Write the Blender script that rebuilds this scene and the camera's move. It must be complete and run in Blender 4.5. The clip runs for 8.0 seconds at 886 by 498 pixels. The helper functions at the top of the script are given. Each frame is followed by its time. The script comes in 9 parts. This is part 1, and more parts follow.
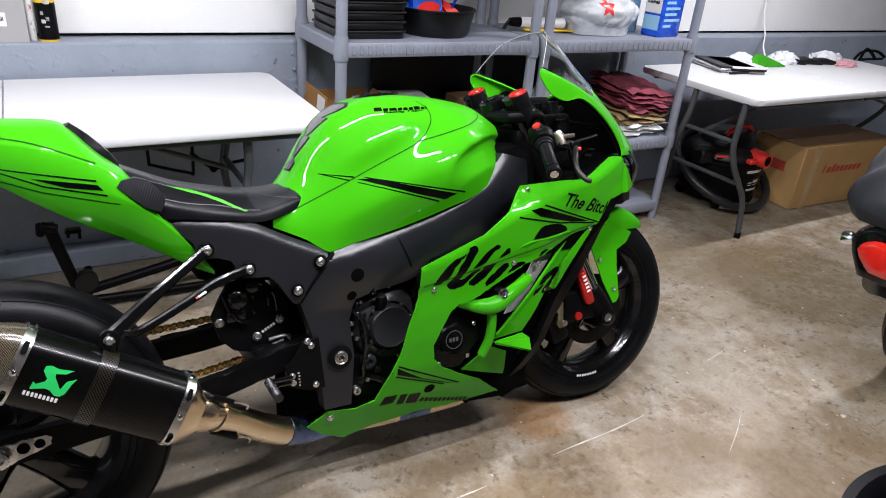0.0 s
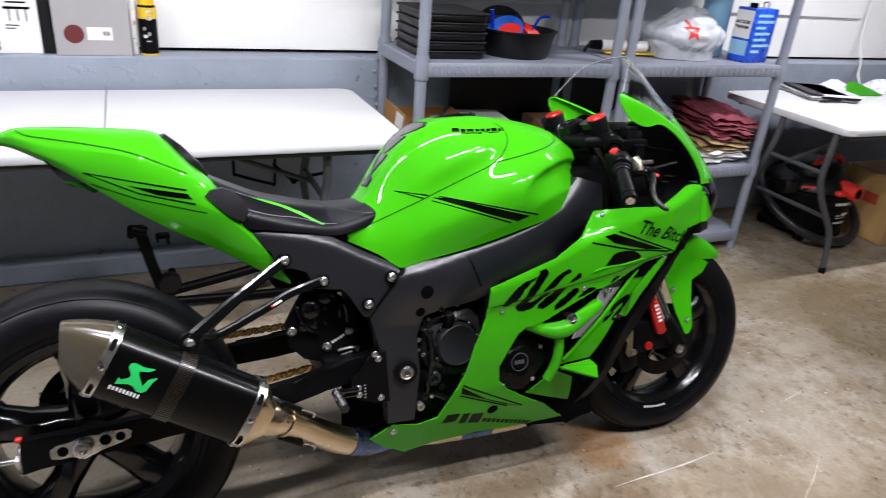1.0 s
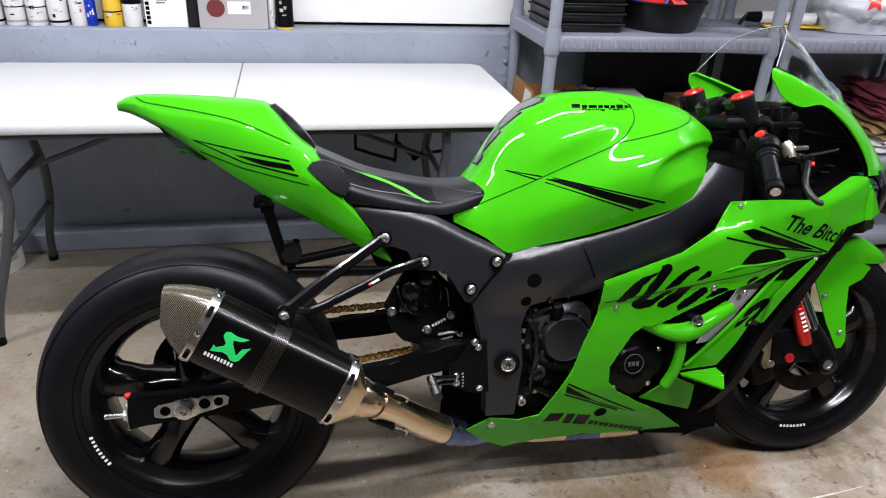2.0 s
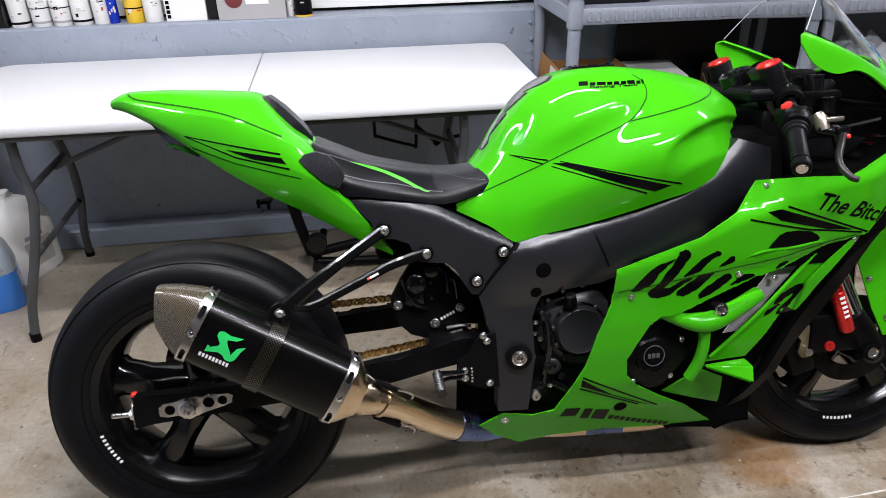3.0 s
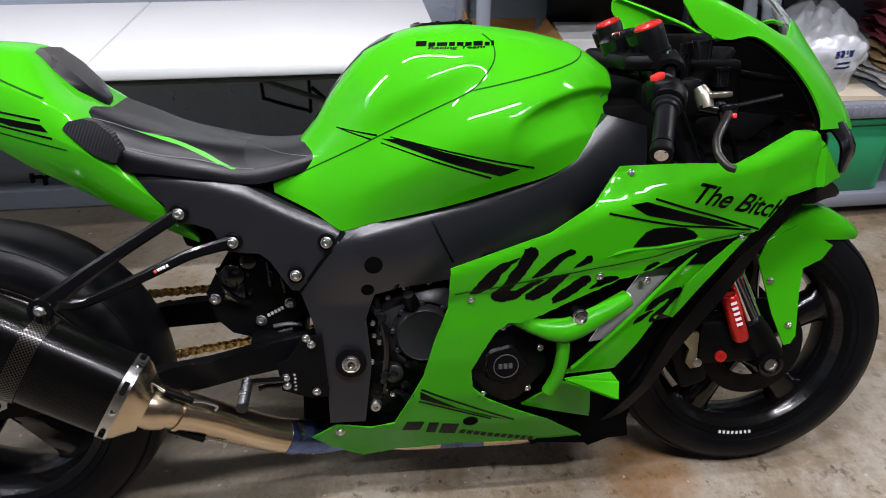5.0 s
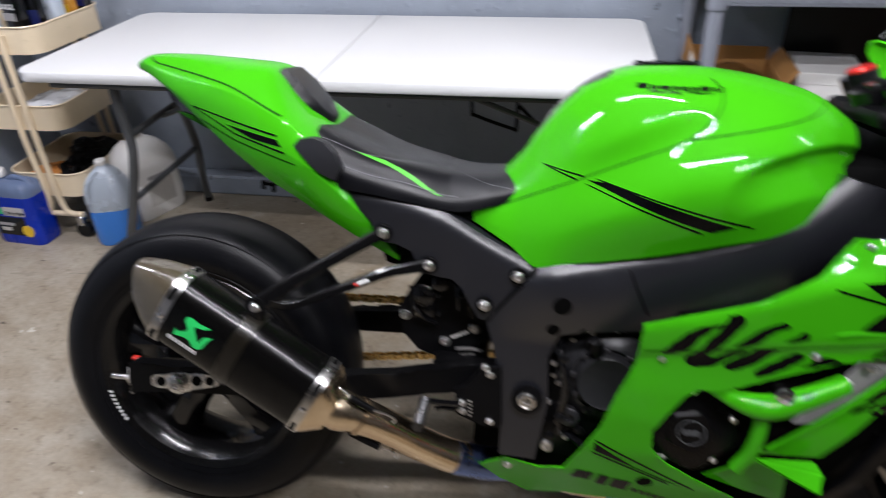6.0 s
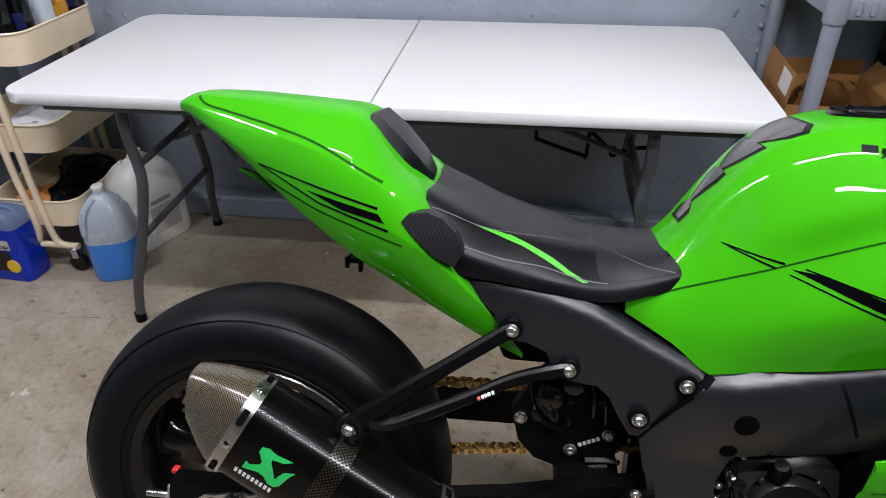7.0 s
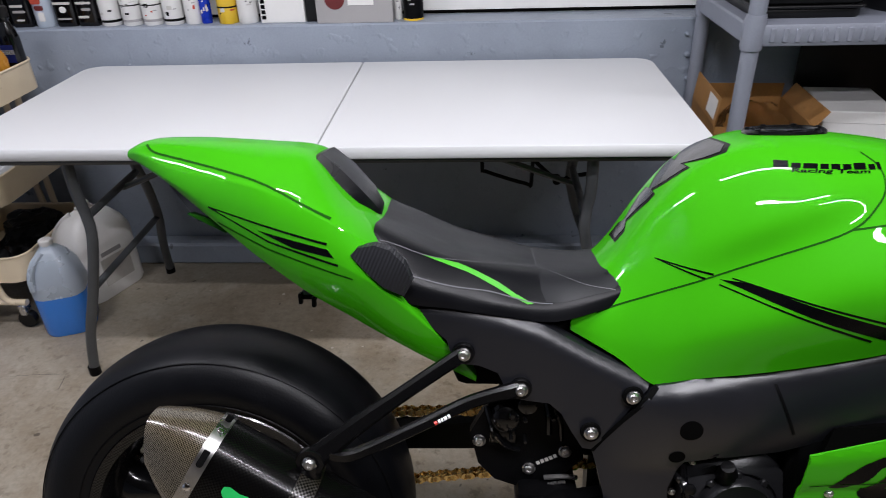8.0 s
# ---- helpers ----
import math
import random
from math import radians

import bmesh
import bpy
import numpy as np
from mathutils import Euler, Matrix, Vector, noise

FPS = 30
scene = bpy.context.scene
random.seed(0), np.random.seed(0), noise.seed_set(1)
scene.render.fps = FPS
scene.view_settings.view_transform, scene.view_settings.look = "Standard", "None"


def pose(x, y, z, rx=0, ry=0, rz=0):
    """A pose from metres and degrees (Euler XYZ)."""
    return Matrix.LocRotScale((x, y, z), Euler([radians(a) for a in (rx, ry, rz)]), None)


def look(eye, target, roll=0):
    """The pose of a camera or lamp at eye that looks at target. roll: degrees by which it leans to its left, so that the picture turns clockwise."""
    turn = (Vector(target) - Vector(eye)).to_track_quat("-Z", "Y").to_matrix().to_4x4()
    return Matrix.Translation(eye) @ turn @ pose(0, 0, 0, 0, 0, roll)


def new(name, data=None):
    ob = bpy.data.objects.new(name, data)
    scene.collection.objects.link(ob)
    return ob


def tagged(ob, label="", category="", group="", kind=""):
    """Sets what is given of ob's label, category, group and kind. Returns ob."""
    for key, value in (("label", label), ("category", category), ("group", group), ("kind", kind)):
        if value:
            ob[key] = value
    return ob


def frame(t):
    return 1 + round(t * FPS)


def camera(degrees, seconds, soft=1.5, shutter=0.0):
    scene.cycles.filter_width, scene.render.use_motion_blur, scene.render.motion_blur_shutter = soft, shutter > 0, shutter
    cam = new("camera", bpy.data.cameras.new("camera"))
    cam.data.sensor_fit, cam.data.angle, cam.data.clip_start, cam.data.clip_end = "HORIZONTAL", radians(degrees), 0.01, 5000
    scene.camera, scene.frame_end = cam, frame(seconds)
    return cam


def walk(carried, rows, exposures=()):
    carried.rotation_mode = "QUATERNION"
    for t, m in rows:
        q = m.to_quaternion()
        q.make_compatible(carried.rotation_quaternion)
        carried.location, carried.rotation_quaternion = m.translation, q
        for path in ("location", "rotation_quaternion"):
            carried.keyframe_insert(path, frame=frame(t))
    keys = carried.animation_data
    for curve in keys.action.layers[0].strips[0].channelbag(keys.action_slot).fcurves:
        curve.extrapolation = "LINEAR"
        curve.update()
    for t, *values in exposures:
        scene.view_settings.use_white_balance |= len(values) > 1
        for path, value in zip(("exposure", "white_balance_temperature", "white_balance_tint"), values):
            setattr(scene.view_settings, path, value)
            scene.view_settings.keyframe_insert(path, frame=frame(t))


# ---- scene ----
cam = camera(65.7, 8.0, 0.9, 0.4)
PATH = [
    (0, (0.169, -1.309, 1.365), (1.115, 0.223, 0.493), 5.1),
    (0.5, (0.165, -1.325, 1.378), (1.069, 0.25, 0.541), 4.3),
    (1, (0.161, -1.31, 1.376), (0.935, 0.329, 0.531), 5.2),
    (1.5, (0.177, -1.271, 1.351), (0.734, 0.436, 0.469), 3.7),
    (2, (0.254, -1.244, 1.34), (0.648, 0.489, 0.422), 3.0),
    (2.2, (0.292, -1.232, 1.342), (0.639, 0.49, 0.385), 2.2),
    (3.3, (0.413, -1.161, 1.328), (0.631, 0.573, 0.357), -1.3),
    (3.5, (0.44, -1.112, 1.326), (0.749, 0.592, 0.325), -0.1),
    (4, (0.448, -0.988, 1.3), (0.954, 0.604, 0.2), 2.9),
    (4.2, (0.466, -0.975, 1.291), (1.017, 0.605, 0.194), 3.3),
    (5.3, (0.793, -1.061, 1.266), (0.929, 0.635, 0.214), -0.4),
    (5.5, (0.798, -1.068, 1.272), (0.934, 0.626, 0.217), -1.0),
    (5.8, (0.784, -1.054, 1.275), (0.645, 0.655, 0.245), -1.4),
    (6, (0.713, -0.991, 1.312), (0.407, 0.683, 0.263), -1.7),
    (6.2, (0.621, -0.916, 1.329), (0.262, 0.744, 0.272), -1.0),
    (6.5, (0.514, -0.811, 1.321), (0.152, 0.849, 0.266), -1.2),
    (7, (0.426, -0.711, 1.308), (0.197, 0.953, 0.222), -0.7),
    (7.5, (0.431, -0.702, 1.302), (0.233, 0.965, 0.215), -2.2),
    (7.7, (0.437, -0.722, 1.305), (0.272, 0.952, 0.223), -2.3),
    (7.8, (0.443, -0.748, 1.328), (0.356, 0.982, 0.328), -2.0),
    (8, (0.445, -0.745, 1.32), (0.331, 0.984, 0.32), -1.9),
]
EXPOSURES = [(0, -0.11), (1.5, -0.07), (2.2, -0.03), (3.5, -0.15), (4.2, -0.20), (5.5, -0.31), (6.5, -0.31), (7.0, -0.53), (8.0, -0.68)]
walk(cam, [(t, look(eye, target, roll)) for t, eye, target, roll in PATH], EXPOSURES)

# ---- world and lamps: a closed garage lit by unseen ceiling tubes ----
world = bpy.data.worlds.new("world")
scene.world = world
world.use_nodes = True
world.node_tree.nodes["Background"].inputs["Color"].default_value = (0.05, 0.055, 0.06, 1)
world.node_tree.nodes["Background"].inputs["Strength"].default_value = 0.05
CEILING = 2.45
# first two placed from tank reflections; the other three are added to brighten
TUBES = [(0.35, 0.17, 0.05, 34), (0.60, -0.58, 0.05, 52), (1.65, -1.2, 0.05, 54), (3.3, 0.45, 0.05, 56), (-1.35, 0.15, 0.05, 57)]   # x, y, width, power


def tube_lamp(x, y, width, power):
    data = bpy.data.lights.new("tube_lamp", "AREA")
    data.shape, data.size, data.size_y, data.energy = "RECTANGLE", 1.15, width, power
    data.color = (1.0, 0.985, 1.06)
    ob = new("tube_lamp", data)
    ob.matrix_world = pose(x, y, CEILING - 0.09)


for tx, ty, tw, tp in TUBES:
    tube_lamp(tx, ty, tw, tp)

# ---- materials ----
def nodes_of(name):
    m = bpy.data.materials.new(name)
    m.use_nodes = True
    t = m.node_tree
    return m, t, t.nodes["Principled BSDF"]


def noise_node(t, scale, detail=4, rough=0.6):
    co = t.nodes.get("co") or t.nodes.new("ShaderNodeTexCoord")
    co.name = "co"
    n = t.nodes.new("ShaderNodeTexNoise")
    n.inputs["Scale"].default_value, n.inputs["Detail"].default_value, n.inputs["Roughness"].default_value = scale, detail, rough
    t.links.new(co.outputs["Object"], n.inputs["Vector"])
    return n


def ramp(t, src, stops):
    r = t.nodes.new("ShaderNodeValToRGB")
    while len(r.color_ramp.elements) < len(stops):
        r.color_ramp.elements.new(0.5)
    for e, (p, c) in zip(r.color_ramp.elements, stops):
        e.position, e.color = p, (*c, 1)
    t.links.new(src, r.inputs["Fac"])
    return r.outputs["Color"]


def mixc(t, fac, a, b, mode="MIX"):
    m = t.nodes.new("ShaderNodeMix")
    m.data_type, m.blend_type = "RGBA", mode
    for sock, v in ((m.inputs[0], fac), (m.inputs[6], a), (m.inputs[7], b)):
        if isinstance(v, tuple):
            sock.default_value = (*v, 1)
        elif isinstance(v, (int, float)):
            sock.default_value = v
        else:
            t.links.new(v, sock)
    return m.outputs[2]


def bump(t, b, src, strength, distance):
    n = t.nodes.new("ShaderNodeBump")
    n.inputs["Strength"].default_value, n.inputs["Distance"].default_value = strength, distance
    t.links.new(src, n.inputs["Height"])
    t.links.new(n.outputs["Normal"], b.inputs["Normal"])


def mat(name, col, rough=0.5, metal=0.0, var=0.12, scale=6, grain=120, bmp=0.0, coat=0.0, rvar=0.1, trans=0.0, spec=0.5, coat_rough=0.04):
    """A plain surface with variation at two scales in colour and gloss, and fine relief."""
    m, t, b = nodes_of(name)
    big, small = noise_node(t, scale), noise_node(t, grain, 2)
    lo, hi = tuple(c * (1 - var) for c in col), tuple(min(c * (1 + var), 1) for c in col)
    c1 = ramp(t, big.outputs["Fac"], [(0.3, lo), (0.7, hi)])
    g = ramp(t, small.outputs["Fac"], [(0.3, (1 - var * 0.6,) * 3), (0.7, (1, 1, 1))])
    t.links.new(mixc(t, 1.0, c1, g, "MULTIPLY"), b.inputs["Base Color"])
    r = ramp(t, big.outputs["Fac"], [(0.3, (max(rough - rvar, 0.02),) * 3), (0.7, (min(rough + rvar, 1),) * 3)])
    t.links.new(r, b.inputs["Roughness"])
    b.inputs["Metallic"].default_value = metal
    b.inputs["Coat Weight"].default_value = coat
    b.inputs["Coat Roughness"].default_value = coat_rough
    b.inputs["Transmission Weight"].default_value = trans
    b.inputs["Specular IOR Level"].default_value = spec
    if bmp:
        bump(t, b, small.outputs["Fac"], bmp, 0.002)
    return m


def carbon_mat(name, dark, light, cell, rough, coat=0.35, uv=False, spec=1.0, turn=45):
    """Woven carbon fibre under clear lacquer: strands that glint alternate with dull ones."""
    m, t, b = nodes_of(name)
    co = t.nodes.new("ShaderNodeTexCoord")
    mp = t.nodes.new("ShaderNodeMapping")
    mp.inputs["Rotation"].default_value = (0.0, 0.0, radians(turn)) if uv else (0.0, radians(28 + turn), 0.0)
    ch = t.nodes.new("ShaderNodeTexChecker")
    ch.inputs["Scale"].default_value = cell
    ch.inputs["Color1"].default_value, ch.inputs["Color2"].default_value = (0, 0, 0, 1), (1, 1, 1, 1)
    t.links.new(co.outputs["UV" if uv else "Object"], mp.inputs["Vector"])
    t.links.new(mp.outputs["Vector"], ch.inputs["Vector"])
    t.links.new(mixc(t, ch.outputs["Fac"], light, dark), b.inputs["Base Color"])
    t.links.new(ramp(t, ch.outputs["Fac"], [(0.0, (spec,) * 3), (1.0, (0.08,) * 3)]), b.inputs["Specular IOR Level"])
    b.inputs["Roughness"].default_value = rough
    b.inputs["Coat Weight"].default_value, b.inputs["Coat Roughness"].default_value = coat, 0.05
    return m


def patch(t, x, y, r, wobble, edge=0.05):
    """A mask round a place on the floor with a ragged edge."""
    co = t.nodes["co"]
    d = t.nodes.new("ShaderNodeVectorMath")
    d.operation = "DISTANCE"
    d.inputs[1].default_value = (x, y, 0)
    t.links.new(co.outputs["Object"], d.inputs[0])
    a = t.nodes.new("ShaderNodeMath")
    a.operation = "MULTIPLY_ADD"
    t.links.new(wobble, a.inputs[0])
    a.inputs[1].default_value = 1.1 * r
    t.links.new(d.outputs["Value"], a.inputs[2])
    return ramp(t, a.outputs[0], [(min(1.53 * r, 0.99) - edge, (1, 1, 1)), (min(1.55 * r, 1.0), (0, 0, 0))])


def floor_mat():
    """Trowelled concrete: smooth pale areas, brown mottling, rust and oil blots, damp patches and paint flecks."""
    m, t, b = nodes_of("stained_concrete")
    big, mid, fine = noise_node(t, 0.8, 4), noise_node(t, 6.5, 9, 0.7), noise_node(t, 70, 5, 0.75)
    zone, blot, cloud, spot = noise_node(t, 1.15, 3, 0.5), noise_node(t, 3.1, 8, 0.7), noise_node(t, 2.4, 4, 0.5), noise_node(t, 27, 4, 0.65)

    def times(a, k):
        g = t.nodes.new("ShaderNodeMath")
        g.operation = "MULTIPLY"
        for sock, v in zip(g.inputs, (a, k)):
            if isinstance(v, (int, float)):
                sock.default_value = v
            else:
                t.links.new(v, sock)
        return g.outputs[0]

    c = ramp(t, big.outputs["Fac"], [(0.30, (0.335, 0.30, 0.25)), (0.5, (0.40, 0.365, 0.305)), (0.70, (0.46, 0.425, 0.365))])
    c = mixc(t, ramp(t, cloud.outputs["Fac"], [(0.47, (0, 0, 0)), (0.62, (0.5, 0.5, 0.5))]), c, (0.50, 0.47, 0.42))
    sep = t.nodes.new("ShaderNodeSeparateXYZ")
    t.links.new(t.nodes["co"].outputs["Object"], sep.inputs[0])
    worn = ramp(t, times(sep.outputs["X"], 0.5), [(0.0, (0.45, 0.45, 0.45)), (0.45, (1, 1, 1))])
    dirty = times(ramp(t, zone.outputs["Fac"], [(0.36, (0.35, 0.35, 0.35)), (0.50, (1, 1, 1))]), worn)
    c = mixc(t, times(dirty, ramp(t, mid.outputs["Fac"], [(0.41, (0, 0, 0)), (0.58, (0.85, 0.85, 0.85))])), c, (0.245, 0.185, 0.115))
    c = mixc(t, times(dirty, ramp(t, blot.outputs["Fac"], [(0.50, (0, 0, 0)), (0.60, (0.75, 0.75, 0.75))])), c, (0.20, 0.15, 0.09))
    c = mixc(t, times(dirty, ramp(t, spot.outputs["Fac"], [(0.56, (0, 0, 0)), (0.66, (0.85, 0.85, 0.85))])), c, (0.115, 0.085, 0.05))
    vein = noise_node(t, 9.0, 3, 0.6)
    c = mixc(t, times(dirty, ramp(t, vein.outputs["Fac"], [(0.485, (0, 0, 0)), (0.50, (0.16, 0.16, 0.16)), (0.515, (0, 0, 0))])), c, (0.50, 0.46, 0.40))
    for x, y, r, col, k in ((1.25, -0.31, 0.17, (0.12, 0.075, 0.03), 0.85), (1.34, -0.04, 0.13, (0.30, 0.15, 0.045), 0.7), (1.66, -0.36, 0.16, (0.16, 0.125, 0.085), 0.6), (1.05, -0.45, 0.26, (0.24, 0.165, 0.08), 0.55),
                            (3.05, 0.22, 0.42, (0.20, 0.16, 0.10), 0.8), (2.75, 0.52, 0.28, (0.22, 0.18, 0.12), 0.7), (2.62, -0.30, 0.22, (0.22, 0.17, 0.10), 0.55), (0.30, -0.30, 0.25, (0.22, 0.16, 0.10), 0.45), (-0.25, 1.05, 0.28, (0.20, 0.16, 0.11), 0.6), (1.62, -0.52, 0.34, (0.25, 0.18, 0.10), 0.5), (2.05, -0.58, 0.30, (0.26, 0.19, 0.11), 0.45), (1.88, -0.62, 0.20, (0.17, 0.12, 0.07), 0.5)):
        c = mixc(t, times(times(patch(t, x, y, r, mid.outputs["Fac"]), k), ramp(t, spot.outputs["Fac"], [(0.25, (0.45,) * 3), (0.60, (1, 1, 1))])), c, col)
    fleck = noise_node(t, 34, 1, 0.4)
    c = mixc(t, ramp(t, fleck.outputs["Fac"], [(0.765, (0, 0, 0)), (0.785, (0.7, 0.7, 0.7))]), c, (0.66, 0.64, 0.60))
    c = mixc(t, ramp(t, fleck.outputs["Fac"], [(0.225, (0.8, 0.8, 0.8)), (0.245, (0, 0, 0))]), c, (0.06, 0.045, 0.03))
    paint = noise_node(t, 9.5, 3, 0.55)
    c = mixc(t, ramp(t, paint.outputs["Fac"], [(0.725, (0, 0, 0)), (0.735, (0.85, 0.85, 0.85))]), c, (0.70, 0.69, 0.66))
    c = mixc(t, 1.0, c, ramp(t, fine.outputs["Fac"], [(0.30, (0.80, 0.79, 0.77)), (0.62, (1.03, 1.03, 1.03))]), "MULTIPLY")
    c = mixc(t, 1.0, c, (0.77, 0.742, 0.695), "MULTIPLY")
    t.links.new(c, b.inputs["Base Color"])
    damp = patch(t, 3.05, 0.22, 0.42, mid.outputs["Fac"])
    t.links.new(mixc(t, damp, ramp(t, blot.outputs["Fac"], [(0.35, (0.34,) * 3), (0.65, (0.6,) * 3)]), (0.2, 0.2, 0.2)), b.inputs["Roughness"])
    bump(t, b, fine.outputs["Fac"], 0.25, 0.003)
    return m


def block_mat(name, lo, hi, rough=0.5):
    """Thick brushed paint on rough masonry: soft swells, runs, sparse pits, chips and scuffs."""
    m, t, b = nodes_of(name)
    big, mid, fine, lump, run = noise_node(t, 1.3, 4), noise_node(t, 13, 5, 0.6), noise_node(t, 150, 3), noise_node(t, 24, 2, 0.5), noise_node(t, 5.0, 6, 0.65)
    c = ramp(t, big.outputs["Fac"], [(0.3, lo), (0.7, hi)])
    c = mixc(t, ramp(t, run.outputs["Fac"], [(0.45, (0, 0, 0)), (0.70, (0.35, 0.35, 0.35))]), c, tuple(v * 0.80 for v in lo))
    c = mixc(t, ramp(t, fine.outputs["Fac"], [(0.35, (0.18,) * 3), (0.6, (0, 0, 0))]), c, tuple(v * 0.85 for v in lo))
    c = mixc(t, ramp(t, mid.outputs["Fac"], [(0.69, (0, 0, 0)), (0.71, (0.8, 0.8, 0.8))]), c, tuple(v * 0.35 for v in lo))
    c = mixc(t, ramp(t, lump.outputs["Fac"], [(0.745, (0, 0, 0)), (0.765, (0.6, 0.6, 0.6))]), c, tuple(min(1, v * 1.5) for v in hi))
    t.links.new(c, b.inputs["Base Color"])
    b.inputs["Roughness"].default_value = rough
    h = mixc(t, 0.5, run.outputs["Fac"], ramp(t, lump.outputs["Fac"], [(0.58, (0.4, 0.4, 0.4)), (0.72, (1, 1, 1))]))
    bump(t, b, h, 0.6, 0.012)
    return m


def streak_mat(name, dark, light):
    """Glossy film with long dark and pale streaks; the pale ones are painted reflections."""
    m, t, b = nodes_of(name)
    co, mp = t.nodes.new("ShaderNodeTexCoord"), t.nodes.new("ShaderNodeMapping")
    mp.inputs["Scale"].default_value = (14.0, 130.0, 14.0)
    mp.inputs["Rotation"].default_value = (radians(24), 0.0, 0.0)
    t.links.new(co.outputs["Object"], mp.inputs["Vector"])
    n = noise_node(t, 1.0, 6, 0.7)
    t.links.new(mp.outputs["Vector"], n.inputs["Vector"])
    t.links.new(ramp(t, n.outputs["Fac"], [(0.40, dark), (0.52, tuple(v * 0.35 for v in light)), (0.66, light)]), b.inputs["Base Color"])
    b.inputs["Roughness"].default_value = 0.22
    b.inputs["Coat Weight"].default_value, b.inputs["Coat Roughness"].default_value = 0.5, 0.08
    return m


def rib_mat(name, col, pitch):
    """Satin vinyl pressed into fine parallel ribs."""
    m, t, b = nodes_of(name)
    co, wv = t.nodes.new("ShaderNodeTexCoord"), t.nodes.new("ShaderNodeTexWave")
    mp = t.nodes.new("ShaderNodeMapping")
    mp.inputs["Rotation"].default_value = (0.0, radians(-24), 0.0)
    wv.bands_direction = "X"
    wv.inputs["Scale"].default_value = 2 * math.pi / (20 * pitch)
    t.links.new(co.outputs["Object"], mp.inputs["Vector"])
    t.links.new(mp.outputs["Vector"], wv.inputs["Vector"])
    b.inputs["Base Color"].default_value = (*col, 1)
    b.inputs["Roughness"].default_value, b.inputs["Specular IOR Level"].default_value = 0.42, 0.35
    bump(t, b, wv.outputs["Fac"], 0.45, 0.0015)
    return m


def glass_mat(name, col, rough=0.02, ior=1.45):
    m, t, b = nodes_of(name)
    b.inputs["Base Color"].default_value = (*col, 1)
    b.inputs["Transmission Weight"].default_value, b.inputs["Roughness"].default_value, b.inputs["IOR"].default_value = 1.0, rough, ior
    return m


GREEN = mat("green_lacquer", (0.035, 0.300, 0.004), 0.45, 0.0, 0.04, 3, 400, 0.0, 0.45, 0.03, 0.0, 0.02, 0.015)
BLACK_GLOSS = mat("gloss_black_paint", (0.003, 0.003, 0.0035), 0.15, 0, 0.2, 5, 200, 0, 0.45, 0.05, 0.0, 0.2)
DISC_DARK = mat("dark_brake_steel", (0.0045, 0.0045, 0.005), 0.32, 0.3, 0.2, 30, 300, 0, 0, 0.1, 0.0, 0.3)
BLACK_MATT = mat("matt_black_plastic", (0.0022, 0.0022, 0.0026), 0.42, 0, 0.2, 6, 500, 0.15, 0, 0.1, 0.0, 0.10)
FRAME_BLACK = mat("frame_black_coat", (0.0092, 0.0097, 0.0125), 0.34, 0.0, 0.10, 4, 900, 0.10, 0, 0.04, 0.0, 0.6)
ENGINE_BLACK = mat("engine_black_metal", (0.0015, 0.0015, 0.0018), 0.30, 0.0, 0.25, 9, 300, 0.2, 0, 0.1, 0.0, 0.16)
RUBBER = mat("tyre_rubber", (0.0033, 0.0035, 0.0045), 0.40, 0, 0.35, 7, 260, 0.15, 0, 0.08, 0.0, 0.15)
VINYL = mat("black_seat_vinyl", (0.0036, 0.0038, 0.0050), 0.34, 0, 0.15, 8, 420, 0.08, 0, 0.08, 0.0, 0.24)
VINYL_GREY = mat("grey_grip_vinyl", (0.0095, 0.0100, 0.0120), 0.42, 0, 0.15, 10, 500, 0.12, 0, 0.08, 0.0, 0.3)
RIB_VINYL = rib_mat("ribbed_grey_vinyl", (0.012, 0.0125, 0.015), 0.0048)
STEEL = mat("brushed_steel", (0.62, 0.61, 0.60), 0.28, 1.0, 0.1, 20, 300, 0.1)
TITANIUM = mat("heat_tinted_titanium", (0.60, 0.485, 0.345), 0.24, 1.0, 0.10, 9, 250, 0.05, 0, 0.05)
BLUED = mat("blued_titanium", (0.12, 0.17, 0.36), 0.3, 1.0, 0.4, 14, 250)
GOLD = mat("gold_chain_metal", (0.80, 0.56, 0.22), 0.25, 0.9, 0.2, 60, 300)
RED_ANOD = mat("red_anodised_metal", (0.62, 0.025, 0.02), 0.3, 0.6, 0.1, 20, 300)
RED_PLASTIC = mat("red_plastic", (0.68, 0.03, 0.02), 0.4)
CARBON = carbon_mat("carbon_weave", (0.0010, 0.0010, 0.0011), (0.0022, 0.0021, 0.002), 350, 0.24, 0.08, True, 0.42, 0)
CARBON_PALE = carbon_mat("brown_carbon_weave", (0.012, 0.009, 0.005), (0.095, 0.078, 0.05), 520, 0.28, 0.8, True, 1.0, 0)
CARBON_STRAP = carbon_mat("dark_brown_carbon_weave", (0.0012, 0.001, 0.0007), (0.010, 0.008, 0.0045), 330, 0.32, 0.3, True, 0.8, 0)
CARBON_ARM = carbon_mat("fine_black_carbon", (0.0010, 0.0010, 0.0011), (0.004, 0.004, 0.0045), 760, 0.22, 0.22, False, 0.34)
WHITE_INK = mat("white_ink", (0.8, 0.8, 0.8), 0.5)
BLACK_INK = mat("black_vinyl_decal", (0.0016, 0.0016, 0.002), 0.25, 0, 0.15, 6, 200, 0, 0, 0.06, 0.0, 0.10)
SCREEN = glass_mat("clear_windscreen", (0.95, 0.97, 0.96), 0.01, 1.4)
LENS_DARK = mat("smoked_lens", (0.004, 0.004, 0.005), 0.08, 0, 0.1, 5, 100, 0, 1.0, 0.02)
